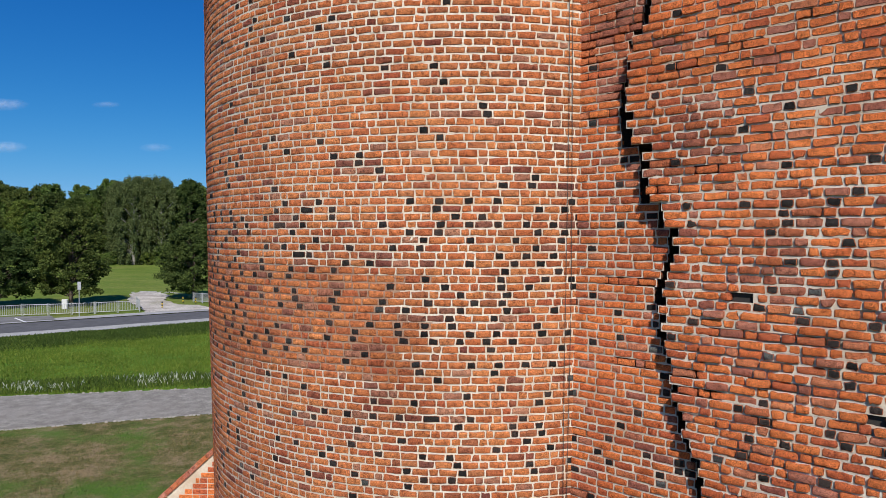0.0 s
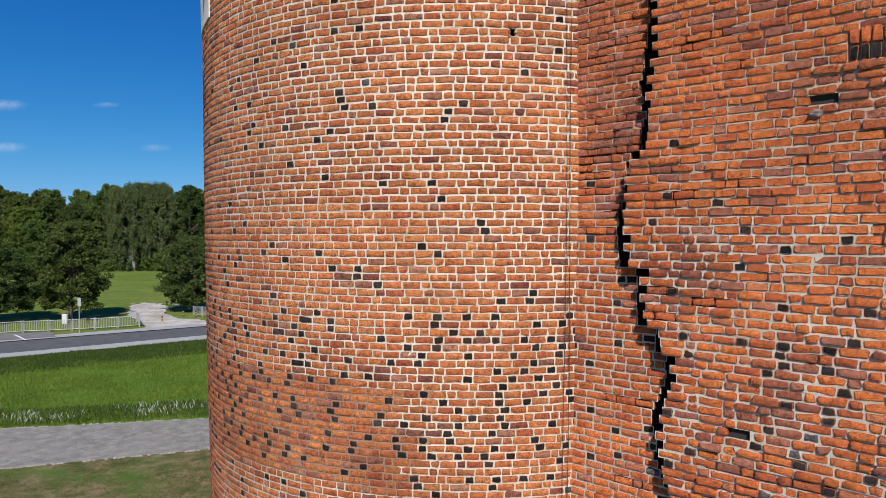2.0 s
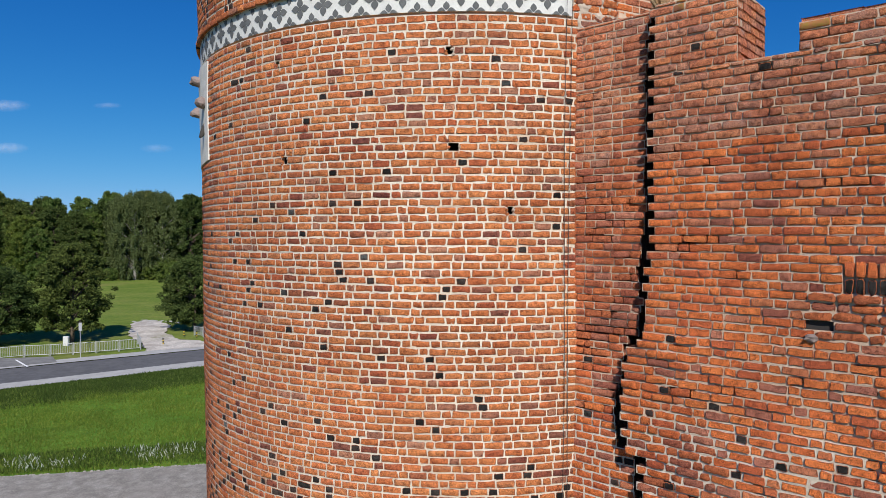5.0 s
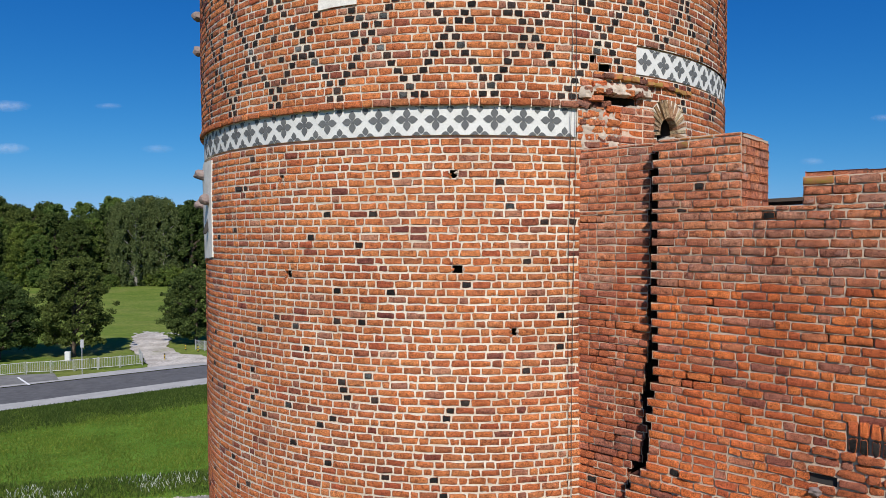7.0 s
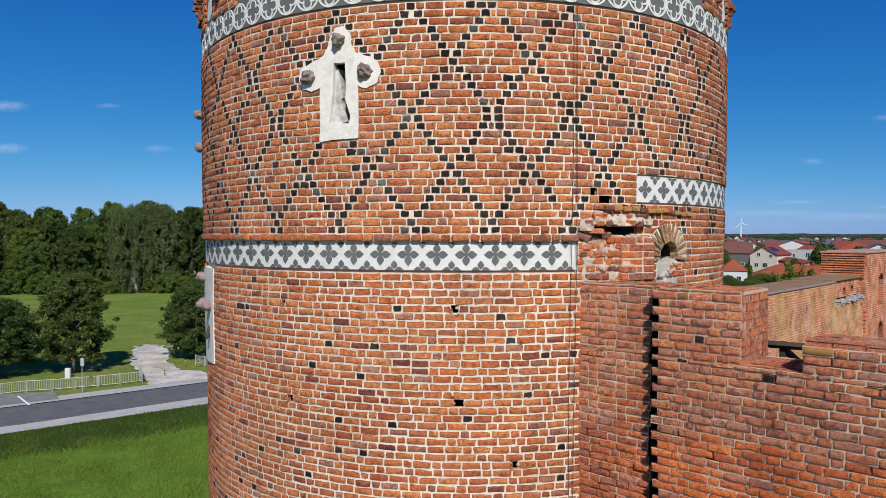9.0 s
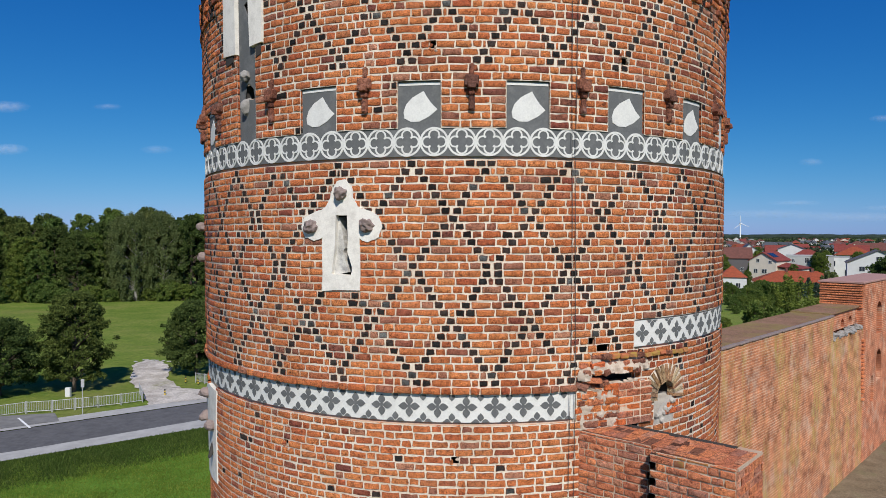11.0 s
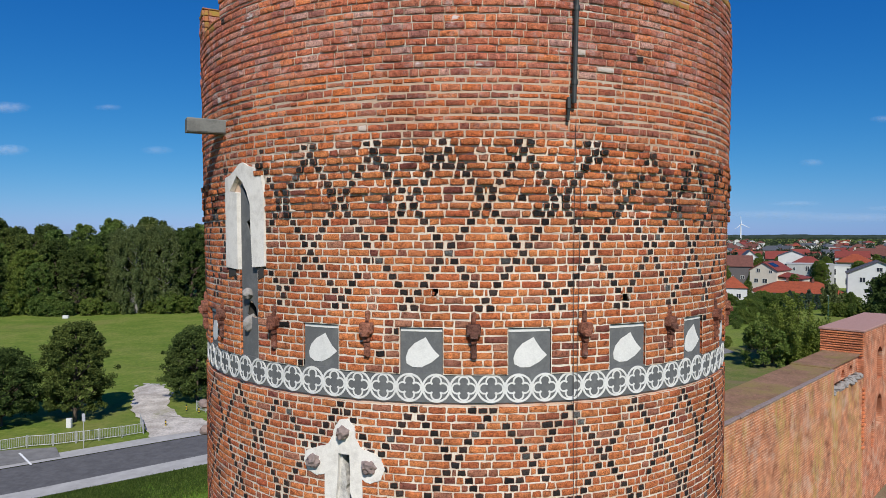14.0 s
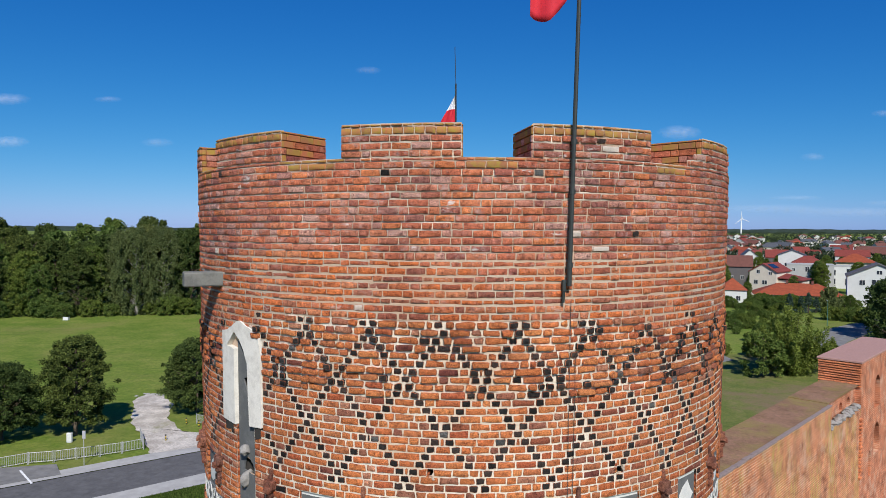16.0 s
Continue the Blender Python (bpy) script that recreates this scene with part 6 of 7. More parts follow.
for k in range(26):
    x = -150 + 5.2 * k + rt.normal(0, 1.5)
    plant(kinds[4], x, 159.5 + 0.22 * (x + 130) + rt.normal(0, 1), rt.uniform(0.4, 0.9), rt.uniform(0, 6), group="wood edge")
for row_y, step, s0 in ((178, 7, 0.86), (194, 8, 1.0), (215, 9, 1.08)):
    x = -190.0
    while x < -20:
        plant(deep[int(rt.choice([0, 0, 1]))], x, row_y + 0.2 * (x + 120) + rt.normal(0, 3), s0 * rt.uniform(0.85, 1.12), rt.uniform(0, 6), group="wood edge")
        x += step * rt.uniform(0.8, 1.2)

# ---- car park fence, signs and bollards ----
M_darkgalv = plain("weathered_galvanised_steel", (0.42, 0.42, 0.42), 0.6, 0.3)
FENCE = [(-56, 50.6), (-53.8, 52.2), (-51.6, 53.9), (-49.4, 55.6), (-47.2, 57.3), (-45, 59.0), (-43.0, 60.7), (-41.0, 62.3), (-38.9, 62.9), (-37.2, 63.8), (-35.4, 64.7), (-33.7, 65.7), (-32.1, 67.0), (-34.2, 70.6)]


def fence_panel(a, b):
    f = empty("fence_panel", (a[0], a[1], G))
    tagged(f, "galvanised steel barrier panel with upright bars", "fence", "car park fence")
    ln = math.hypot(b[0] - a[0], b[1] - a[1])
    ux, uy = (b[0] - a[0]) / ln, (b[1] - a[1]) / ln
    at = lambda t, z: (a[0] + ux * t, a[1] + uy * t, G + z)
    for t in (0.05, ln - 0.05):
        bm = bmesh.new()
        tube_bm(bm, [at(t, 0), at(t, 1.2)], 0.032, 6)
        part("post", bm, M_darkgalv, f)
    for z in (0.2, 1.1):
        bm = bmesh.new()
        tube_bm(bm, [at(0.05, z), at(ln - 0.05, z)], 0.028, 6)
        part("rail", bm, M_darkgalv, f)
    n = int(ln / 0.14)
    for k in range(1, n):
        bm = bmesh.new()
        tube_bm(bm, [at(ln * k / n, 0.2), at(ln * k / n, 1.1)], 0.018, 4)
        part("bar", bm, M_darkgalv, f)


for a, b in zip(FENCE, FENCE[1:]):
    fence_panel(a, b)
for a, b in (((-30.4, 76.2), (-29.0, 75.4)), ((-29.0, 75.4), (-27.4, 74.8))):
    fence_panel(a, b)

sign = empty("sign_post", (-35.6, 62.3, G))
tagged(sign, "slim grey post with a small sign seen edge-on", "sign")
bm = bmesh.new()
tube_bm(bm, [(-35.6, 62.3, G), (-35.6, 62.3, G + 3.3)], 0.035, 8)
part("post", bm, M_darkgalv, sign)
bm = bmesh.new()
box_bm(bm, -35.72, -35.40, 62.24, 62.28, G + 2.55, G + 3.3, 0.01)
part("sign_plate", bm, M_darkgalv, sign)
M_cabinet = plain("cabinet_paint", (0.58, 0.58, 0.56), 0.6, vary=0.08)
cab = empty("meter_cabinet", (-40.9, 69.0, G))
tagged(cab, "small white utility cabinet on the grass", "cabinet")
bm = bmesh.new()
box_bm(bm, -41.17, -40.63, 68.8, 69.1, G, G + 1.0, 0.03)
part("body", bm, M_cabinet, cab)
bm = bmesh.new()
box_bm(bm, -41.13, -40.67, 68.78, 68.8, G + 0.12, G + 0.94, 0.0)
part("door", bm, M_cabinet, cab)
for x, y in ((-31.0, 69.6), (-29.6, 75.0), (-31.4, 75.9)):
    bo = empty("bollard", (x, y, G))
    tagged(bo, "short black and yellow striped bollard", "bollard", "bollards")
    for k in range(5):
        bm = bmesh.new()
        tube_bm(bm, [(x, y, G + 0.15 * k), (x, y, G + 0.15 * (k + 1))], 0.07, 10)
        part("stripe", bm, M_yellow if k % 2 else M_black, bo)
bx = empty("hive_box", (-95.5, 160.5, G))
tagged(bx, "small white box at the wood edge", "box")
bm = bmesh.new()
box_bm(bm, -96.2, -94.9, 160, 160.7, G, G + 0.75, 0.03)
part("body", bm, M_cabinet, bx)

# ---- the far side of the castle yard ----
yard = [(2.6, 10.4), (3.4, 18), (11.8, 29.3), (34, 53.5), (62, 27), (14, -1.6)]
n = len(yard)
tagged(new("courtyard", mesh_of("courtyard", [(x, y, G) for x, y in yard] + [(x, y, -6.0) for x, y in yard], [tuple(range(n, 2 * n))] + [(k, (k + 1) % n, n + (k + 1) % n, n + k) for k in range(n)], M_court)), "bare earth castle courtyard", kind="structure")
inner = empty("courtyard_wall", (11.8, 29.33, G), 47.15)
tagged(inner, "long red brick courtyard wall with yellow lichen streaks", "castle wall")
hall = empty("castle_range", (11.8, 29.33, G), 47.15)
tagged(hall, "taller ruined brick range with arched window openings", "ruined building")


def local(name, bm, material, parent, label=""):
    """A part whose mesh lies in its thing's own axes."""
    me = bpy.data.meshes.new(name)
    bmesh.ops.recalc_face_normals(bm, faces=bm.faces)
    bm.to_mesh(me)
    bm.free()
    me.materials.append(material)
    ob = new(name, me)
    ob.parent = parent
    return tagged(ob, label)


def arch_loop(x, w, z0, z1, n=8):
    r = w / 2
    return [(x - r, z0), (x + r, z0)] + [(x + r * math.cos(t), z1 - r + r * math.sin(t)) for t in np.linspace(0, math.pi, n)]


def pierced(x0, x1, z0, z1, y0, y1, holes):
    """An upright wall with openings that go right through."""
    bm, edges = bmesh.new(), []
    for lp in [[(x0, z0), (x1, z0), (x1, z1), (x0, z1)]] + holes:
        vs = [bm.verts.new((x, y0, z)) for x, z in lp]
        edges += [bm.edges.new((vs[i], vs[(i + 1) % len(vs)])) for i in range(len(vs))]
    bmesh.ops.triangle_fill(bm, use_beauty=True, use_dissolve=False, edges=edges)
    ext = bmesh.ops.extrude_face_region(bm, geom=bm.faces[:])
    for g in ext["geom"]:
        if isinstance(g, bmesh.types.BMVert):
            g.co.y = y1
    return bm


def box_part(name, x0, x1, y0, y1, z0, z1, material, parent, label="", bev=0.0):
    bm = bmesh.new()
    box_bm(bm, x0, x1, y0, y1, z0, z1, bev)
    return local(name, bm, material, parent, label)


box_part("wall_body", -16, 15.0, 0, 2.4, 0, 12.06, M_farwall, inner)
box_part("lower_wall", 15.0, 21.9, 0.02, 2.4, 0, 10.75, M_farwall, inner)
local("arcade", pierced(15.0, 21.9, 11.02, 12.10, 0.35, 0.9, [arch_loop(18.35, 0.8, 11.08, 11.62), arch_loop(20.15, 0.8, 11.08, 11.66)]), M_farwall2, inner, "small brick arcade")
box_part("arcade_back", 15.0, 21.9, 1.5, 2.4, 10.75, 12.10, M_farwall, inner)
for k in range(15):
    x = 15.2 + 0.45 * k
    bm = bmesh.new()
    lump(bm, (x, 0.15 + rng.normal(0, 0.08), 10.82 + rng.normal(0, 0.05)), 0.32, 0.28, 0.16, r9, 0.4)
    local("ledge_stone", bm, M_dirtystone, inner, "grey rubble stone ledge")
for k in range(62):
    x = -16 + 0.5 * k
    box_part("coping_stone", x + 0.01, x + 0.49, -0.07 + rng.normal(0, 0.01), 0.16, 12.06, 12.15 + rng.normal(0, 0.008), M_stone, inner, "grey coping stone", 0.015)
box_part("wall_top", -16, 15, 0.16, 2.4, 12.06, 12.15, M_walltop, inner, "brown weathered wall top with olive lichen")
box_part("wall_top", 15.0, 21.9, 0.2, 2.4, 12.10, 12.22, M_walltop, inner, "brown weathered wall top with olive lichen")
HZ = 13.65
local("front_wall", pierced(21.9, 34, 0.5, HZ, 0.0, 0.9, [arch_loop(26.4, 1.6, 9.95, 12.2), arch_loop(26.4, 1.6, 6.6, 8.8), arch_loop(24.5, 0.7, 5.4, 7.2), arch_loop(30.5, 1.6, 9.95, 12.2), arch_loop(30.5, 1.6, 6.6, 8.8)]), M_farwall2, hall)
box_part("back_wall", 21.9, 34, 2.1, 2.6, 0, HZ, M_farwall2, hall)
for k in range(10):
    z = HZ - 0.155 - 0.16 * k
    box_part("end_course", 21.75 - (0.0 if k % 2 else 0.06), 22.3, 0.0, 2.6, z, z + 0.10, M_wtop, hall, "", 0.01)
# set back in a darker brick, so its colour adds shadow between the courses
box_part("end_wall", 22.02, 22.5, 0.04, 2.5, 0, HZ - 0.1, M_corbel, hall)
box_part("roof_slab", 21.7, 34, -0.08, 2.7, HZ, HZ + 0.14, M_pinktop, hall, "flat top covered in pink screed", 0.02)
for k in range(16):
    bm = bmesh.new()
    box_bm(bm, 21.6 + rng.normal(0, 0.04), 21.98, -0.14 + rng.normal(0, 0.03), 0.2, 5.9 + 0.26 * k, 6.06 + 0.26 * k, 0.02)
    local("tooth", bm, M_wtop, hall, "toothed broken brick joint")
box_part("low_wall", 22.5, 40, -6.0, -5.2, 1.0, 2.9, M_farwall, hall, "low red brick wall in the yard")


# ---- houses of the town ----
M_cream, M_whitewall, M_greywall = plain("cream_render", (0.56, 0.50, 0.41), 0.9, vary=0.08, scale=0.5), plain("white_render", (0.54, 0.54, 0.52), 0.9, vary=0.06, scale=0.5), plain("grey_render", (0.36, 0.36, 0.35), 0.9, vary=0.08, scale=0.5)
M_slate, M_brownwall = plain("dark_slate", (0.075, 0.08, 0.09), 0.6, vary=0.2), plain("dark_cladding", (0.10, 0.09, 0.09), 0.8, vary=0.2)


def tile_mat(name, col):
    m, nt, b = mat(name, 0.75, 0.3)
    tc = nt.nodes.new("ShaderNodeTexCoord")
    w = node(nt, "ShaderNodeTexWave", Scale=1.6, Distortion=0.6)
    w.bands_direction = "Z"
    nt.links.new(tc.outputs["Object"], w.inputs[0])
    n = noise_of(nt, 1.1, 5, 0.7, tc.outputs["Object"])
    c = ramp(nt, n.outputs[0], [(0.3, tuple(x * 0.72 for x in col)), (0.7, tuple(x * 1.15 for x in col))]).outputs[0]
    c2 = ramp(nt, w.outputs[0], [(0.1, (0.72, 0.7, 0.7)), (0.5, (1.05, 1.05, 1.05))]).outputs[0]
    nt.links.new(mix(nt, 0.8, c, c2, "MULTIPLY"), b.inputs["Base Color"])
    return m


M_tile_o, M_tile_r, M_tile_b = tile_mat("orange_roof_tile", (0.29, 0.066, 0.028)), tile_mat("red_roof_tile", (0.21, 0.045, 0.034)), tile_mat("brown_roof_tile", (0.15, 0.06, 0.045))
M_solar = plain("solar_panel", (0.012, 0.016, 0.035), 0.2)


def window(parent, x, z, w, h, y, side="front", x_side=0.0):
    wn_ = new("window")
    wn_.parent = parent
    def put(nm, a, b, c, d, t, m):
        bm = bmesh.new()
        if side == "front":
            box_bm(bm, a, b, y - t, y + 0.05, c, d)
        else:
            box_bm(bm, x_side - t if side == "left" else x_side - 0.05, x_side + 0.05 if side == "left" else x_side + t, y + a - x, y + b - x, c, d)
        ob = local(nm, bm, m, wn_)
    put("pane", x - w / 2, x + w / 2, z, z + h, 0.03, M_glass)
    for a, b, c, d in ((x - w / 2 - 0.08, x - w / 2 + 0.02, z - 0.08, z + h + 0.08), (x + w / 2 - 0.02, x + w / 2 + 0.08, z - 0.08, z + h + 0.08), (x - w / 2, x + w / 2, z + h - 0.02, z + h + 0.08), (x - w / 2, x + w / 2, z - 0.08, z + 0.02), (x - 0.04, x + 0.04, z, z + h)):
        put("frame", a, b, c, d, 0.07, M_whitewall)


def house(x, y, w, d, eave, ridge, turn, roof, wall_m, style, label, wins=(), chimneys=(), over=0.4):
    """A house in its own axes: x along its front, y to the back; eave and ridge are heights in the world."""
    h = empty("house", (x, y, G), turn)
    tagged(h, label, "house", "houses of the town")
    e, r = eave - G, ridge - G
    bm = bmesh.new()
    if style == "gable_front":
        v = [bm.verts.new(p) for p in ((-w / 2, 0, 0), (w / 2, 0, 0), (w / 2, 0, e), (0, 0, r - 0.1), (-w / 2, 0, e))]
        b = [bm.verts.new((q.co.x, d, q.co.z)) for q in v]
        bm.faces.new(v)
        bm.faces.new(b[::-1])
        for k in range(5):
            bm.faces.new((v[k], v[(k + 1) % 5], b[(k + 1) % 5], b[k]))
    else:
        box_bm(bm, -w / 2, w / 2, 0, d, 0, e)
    local("wall_shell", bm, wall_m, h)
    o = over
    if style == "gable_front":
        sl = (r - e) / (w / 2)
        for sgn in (-1, 1):
            bm = bmesh.new()
            a = [(0, -o, r), (sgn * (w / 2 + o), -o, e - sl * o), (sgn * (w / 2 + o), d + o, e - sl * o), (0, d + o, r)]
            lo = [bm.verts.new(p) for p in a]
            hi = [bm.verts.new((p[0], p[1], p[2] + 0.22)) for p in a]
            bm.faces.new(lo)
            bm.faces.new(hi[::-1])
            for k in range(4):
                bm.faces.new((lo[k], lo[(k + 1) % 4], hi[(k + 1) % 4], hi[k]))
            local("roof_slope", bm, roof, h)
    elif style == "gable_side":
        sl = (r - e) / (d / 2)
        for sgn in (-1, 1):
            bm = bmesh.new()
            a = [(-w / 2 - o, d / 2, r), (w / 2 + o, d / 2, r), (w / 2 + o, d / 2 + sgn * (d / 2 + o), e - sl * o), (-w / 2 - o, d / 2 + sgn * (d / 2 + o), e - sl * o)]
            lo = [bm.verts.new(p) for p in a]
            hi = [bm.verts.new((p[0], p[1], p[2] + 0.22)) for p in a]
            bm.faces.new(lo)
            bm.faces.new(hi[::-1])
            for k in range(4):
                bm.faces.new((lo[k], lo[(k + 1) % 4], hi[(k + 1) % 4], hi[k]))
            local("roof_slope", bm, roof, h)
        bm = bmesh.new()
        for sx in (-w / 2, w / 2):
            bm.faces.new([bm.verts.new(p) for p in ((sx, 0, e), (sx, d, e), (sx, d / 2, r))])
        local("gable", bm, wall_m, h)
    elif style == "hip":
        bm = bmesh.new()
        k = min(w, d) / 2
        c = [(-w / 2 - o, -o, e), (w / 2 + o, -o, e), (w / 2 + o, d + o, e), (-w / 2 - o, d + o, e)]
        lo = [bm.verts.new(p) for p in c]
        rid = [bm.verts.new(p) for p in (((-w / 2 + k, d / 2, r), (w / 2 - k, d / 2, r)) if w > d + 0.2 else ((-0.1, d / 2, r), (0.1, d / 2, r)))]
        bm.faces.new((lo[0], lo[1], rid[1], rid[0]))
        bm.faces.new((lo[1], lo[2], rid[1]))
        bm.faces.new((lo[2], lo[3], rid[0], rid[1]))
        bm.faces.new((lo[3], lo[0], rid[0]))
        bm.faces.new(lo[::-1])
        local("roof", bm, roof, h)
    else:
        box_part("roof", -w / 2 - 0.1, w / 2 + 0.1, -0.1, d + 0.1, e, e + 0.25, roof, h)
    for wx, wz, ww, wh in wins:
        window(h, wx, wz, ww, wh, 0.0)
    for cx_, cy_ in chimneys:
        box_part("chimney", cx_ - 0.35, cx_ + 0.35, cy_ - 0.35, cy_ + 0.35, e, r + 0.9, M_tile_b, h)
    return h


h1 = house(100.2, 227, 8.6, 13, 0.9, 3.5, -44, M_tile_r, M_cream, "gable_front", "cream rendered house with a red tiled roof and solar panels", [(-1.5, 7.9, 1.0, 1.2), (0.6, 4.4, 1.5, 1.3), (0.6, 1.2, 1.5, 1.3), (-2.2, 4.4, 1.2, 1.3), (2.4, 7.6, 1.0, 1.0)])
box_part("annexe", 4.3, 11.5, 1.5, 9, 0, 6.0, M_cream, h1)
bm = bmesh.new()
lo = [bm.verts.new(p) for p in ((4.1, 0.9, 6.6), (12.0, 0.9, 6.0), (12.0, 9.6, 6.2), (4.1, 9.6, 7.6))]
hi = [bm.verts.new(v.co + Vector((0, 0, 0.22))) for v in lo]
bm.faces.new(lo)
bm.faces.new(hi[::-1])
for k in range(4):
    bm.faces.new((lo[k], lo[(k + 1) % 4], hi[(k + 1) % 4], hi[k]))
local("annexe_roof", bm, M_tile_r, h1)
bm = bmesh.new()
lo = [bm.verts.new(p) for p in ((0.9, 1.5, 11.0), (3.0, 1.5, 9.75), (3.0, 6.5, 9.75), (0.9, 6.5, 11.0))]
bm.faces.new(lo)
local("solar_panel", bm, M_solar, h1, "dark solar panels")
box_part("balcony", 4.4, 9.5, 0.7, 1.6, 3.0, 4.0, M_yellow, h1, "yellow balcony front")
house(101.5, 205, 24, 13, -4.9, -1.7, -21, M_tile_o, M_cream, "hip", "low bungalow with a broad orange tiled hip roof", [(-8, 1.0, 1.4, 1.2), (6, 1.0, 1.4, 1.2)], [(-3, 6), (4, 6)], 0.7)
house(133.5, 262, 16, 12, 1.3, 1.3, -25, M_greywall, M_greywall, "flat", "grey flat-roofed modern house block", [(-1.0, 6.4, 1.3, 1.9), (1.8, 2.6, 1.3, 1.9), (-5.2, 2.6, 1.3, 1.9), (5.4, 6.4, 1.3, 1.6), (-5.6, 6.6, 0.9, 1.2)])
house(147.0, 262, 12.5, 10, 0.7, 0.7, -25, M_greywall, M_whitewall, "flat", "white flat-roofed modern house with balconies", [(-4.0, 5.0, 1.2, 2.2), (-4.0, 1.6, 1.2, 2.2), (1.0, 5.2, 1.6, 2.4), (1.0, 1.4, 2.4, 2.4)])
house(121.0, 199, 15.5, 13, 1.2, 4.8, -28, M_brownwall, M_whitewall, "gable_front", "white gabled house with a dark roof", [(-0.5, 6.6, 2.2, 1.4), (-1.2, 3.2, 2.0, 1.6), (2.8, 6.6, 1.4, 1.4), (-4.0, 6.4, 1.4, 1.4), (0.2, 9.6, 1.4, 1.1)])
house(81.8, 205, 7.5, 8, -3.4, 0.0, -18, M_tile_o, M_whitewall, "hip", "small white house with an orange-red hip roof", [(-2, 1.2, 1.2, 1.4), (1.4, 1.2, 1.2, 1.4)])
house(109.0, 270, 11, 10, 0.4, 4.3, -20, M_tile_b, M_brownwall, "gable_side", "dark house with a brown tiled roof", [(-2, 3, 1.2, 1.3), (2, 3, 1.2, 1.3)])
house(158.5, 328, 12, 11, 2.6, 5.0, -25, M_slate, M_whitewall, "gable_front", "modern white house with a dark slate roof", [(-2, 5, 2.4, 1.6), (2.5, 5, 1.2, 1.6)])
house(160.0, 316, 13, 10, -0.6, 2.7, -25, M_tile_r, M_whitewall, "hip", "white house with a dark red hip roof", [(-3, 3, 1.4, 1.6), (3, 3, 1.4, 1.6)])
house(172.2, 300, 14.5, 13, 0.6, 4.3, -29, M_tile_o, M_cream, "hip", "cream villa with a bright orange pyramid roof", [(-3.5, 4.0, 1.5, 1.8), (3.5, 4.0, 1.5, 1.8)], (), 0.8)
house(252.0, 420, 18, 12, 0.2, 4.4, -30, M_tile_b, M_cream, "gable_side", "long house with a brown tiled roof", [(-4, 3, 1.4, 1.6), (4, 3, 1.4, 1.6)])
house(139.4, 330, 7.5, 10, 1.6, 5.0, -15, M_slate, M_whitewall, "gable_front", "white gabled house with a slate roof", [(0, 5, 1.2, 1.4), (0, 8.6, 1.0, 1.2)])
house(157.0, 372, 11, 10, 0.4, 3.4, -22, M_tile_r, M_whitewall, "gable_side", "white terrace house with a red roof", [(-3, 3.5, 1.4, 1.5), (2, 3.5, 1.4, 1.5)])
house(170.0, 368, 11, 10, 0.0, 3.8, -22, M_tile_r, M_brownwall, "gable_side", "dark terrace house with a red roof", [(-3, 3.5, 1.4, 1.5), (2, 3.5, 1.4, 1.5)])
house(212.0, 372, 16, 11, 0.5, 3.8, -28, M_tile_r, M_whitewall, "gable_side", "white terrace house with a red roof", [(-5, 3.5, 1.4, 1.5), (0, 3.5, 1.4, 1.5), (5, 3.5, 1.4, 1.5)])
rh = np.random.default_rng(77)
for k in range(120):
    y = rh.uniform(400, 700) if k < 50 else rh.uniform(600, 1700)
    b = rh.uniform(21.0, 36)
    x = y * math.tan(radians(b))
    st = str(rh.choice(["gable_front", "gable_side", "hip"]))
    ob_w, ob_r = [M_whitewall, M_cream, M_whitewall, M_greywall][int(rh.integers(4))], [M_tile_r, M_tile_b, M_slate, M_tile_o, M_tile_b, M_slate][int(rh.integers(6))]
    ev = rh.uniform(-3.5, 0.5) + max(0.0, y - 600) / 500
    house(x, y, rh.uniform(9, 17), rh.uniform(9, 12), ev, ev + rh.uniform(2.4, 4.2), -25 + rh.uniform(-35, 35), ob_r, ob_w, st, "small far house with a tiled roof among trees", [(-2, 2.6, 1.4, 1.5), (2, 2.6, 1.4, 1.5)] if y < 560 else [])

# gardens, bushes and trees on that side
def fan_bush(height, width, material, seed, label, stems=34):
    """A willow-like bush: many arching stems from the base, each clothed in small leaves."""
    r = np.random.default_rng(seed)
    t = empty("bush")
    tagged(t, label, "bush")
    bm, cs, rs = bmesh.new(), [], []
    for k in range(stems):
        a, out = r.uniform(0, 6.283), width / 2 * math.sqrt(r.random())
        top = height * (1 - 0.55 * (2 * out / width) ** 1.6) * r.uniform(0.82, 1.05)
        pts = [(0.25 * out * math.cos(a) + out * 0.75 * u ** 1.3 * math.cos(a), 0.25 * out * math.sin(a) + out * 0.75 * u ** 1.3 * math.sin(a), top * u) for u in np.linspace(0, 1, 7)]
        tube_bm(bm, pts, 0.07, 5, 0.2)
        for u in np.linspace(0.12, 1.0, 9):
            i = min(5, int(u * 6))
            p = np.array(pts[i]) * (1 - (u * 6 - i)) + np.array(pts[i + 1]) * (u * 6 - i)
            cs.append(p + r.normal(0, 0.22, 3))
            rs.append(width * 0.082 * (1.25 - 0.8 * u))
    part("stems", bm, M_bark, t)
    part("leaves", leaf_mesh("leaves", stems * 1100, 0.15, np.array(cs), np.array(rs), material, seed, 2.4), None, t)
    return t


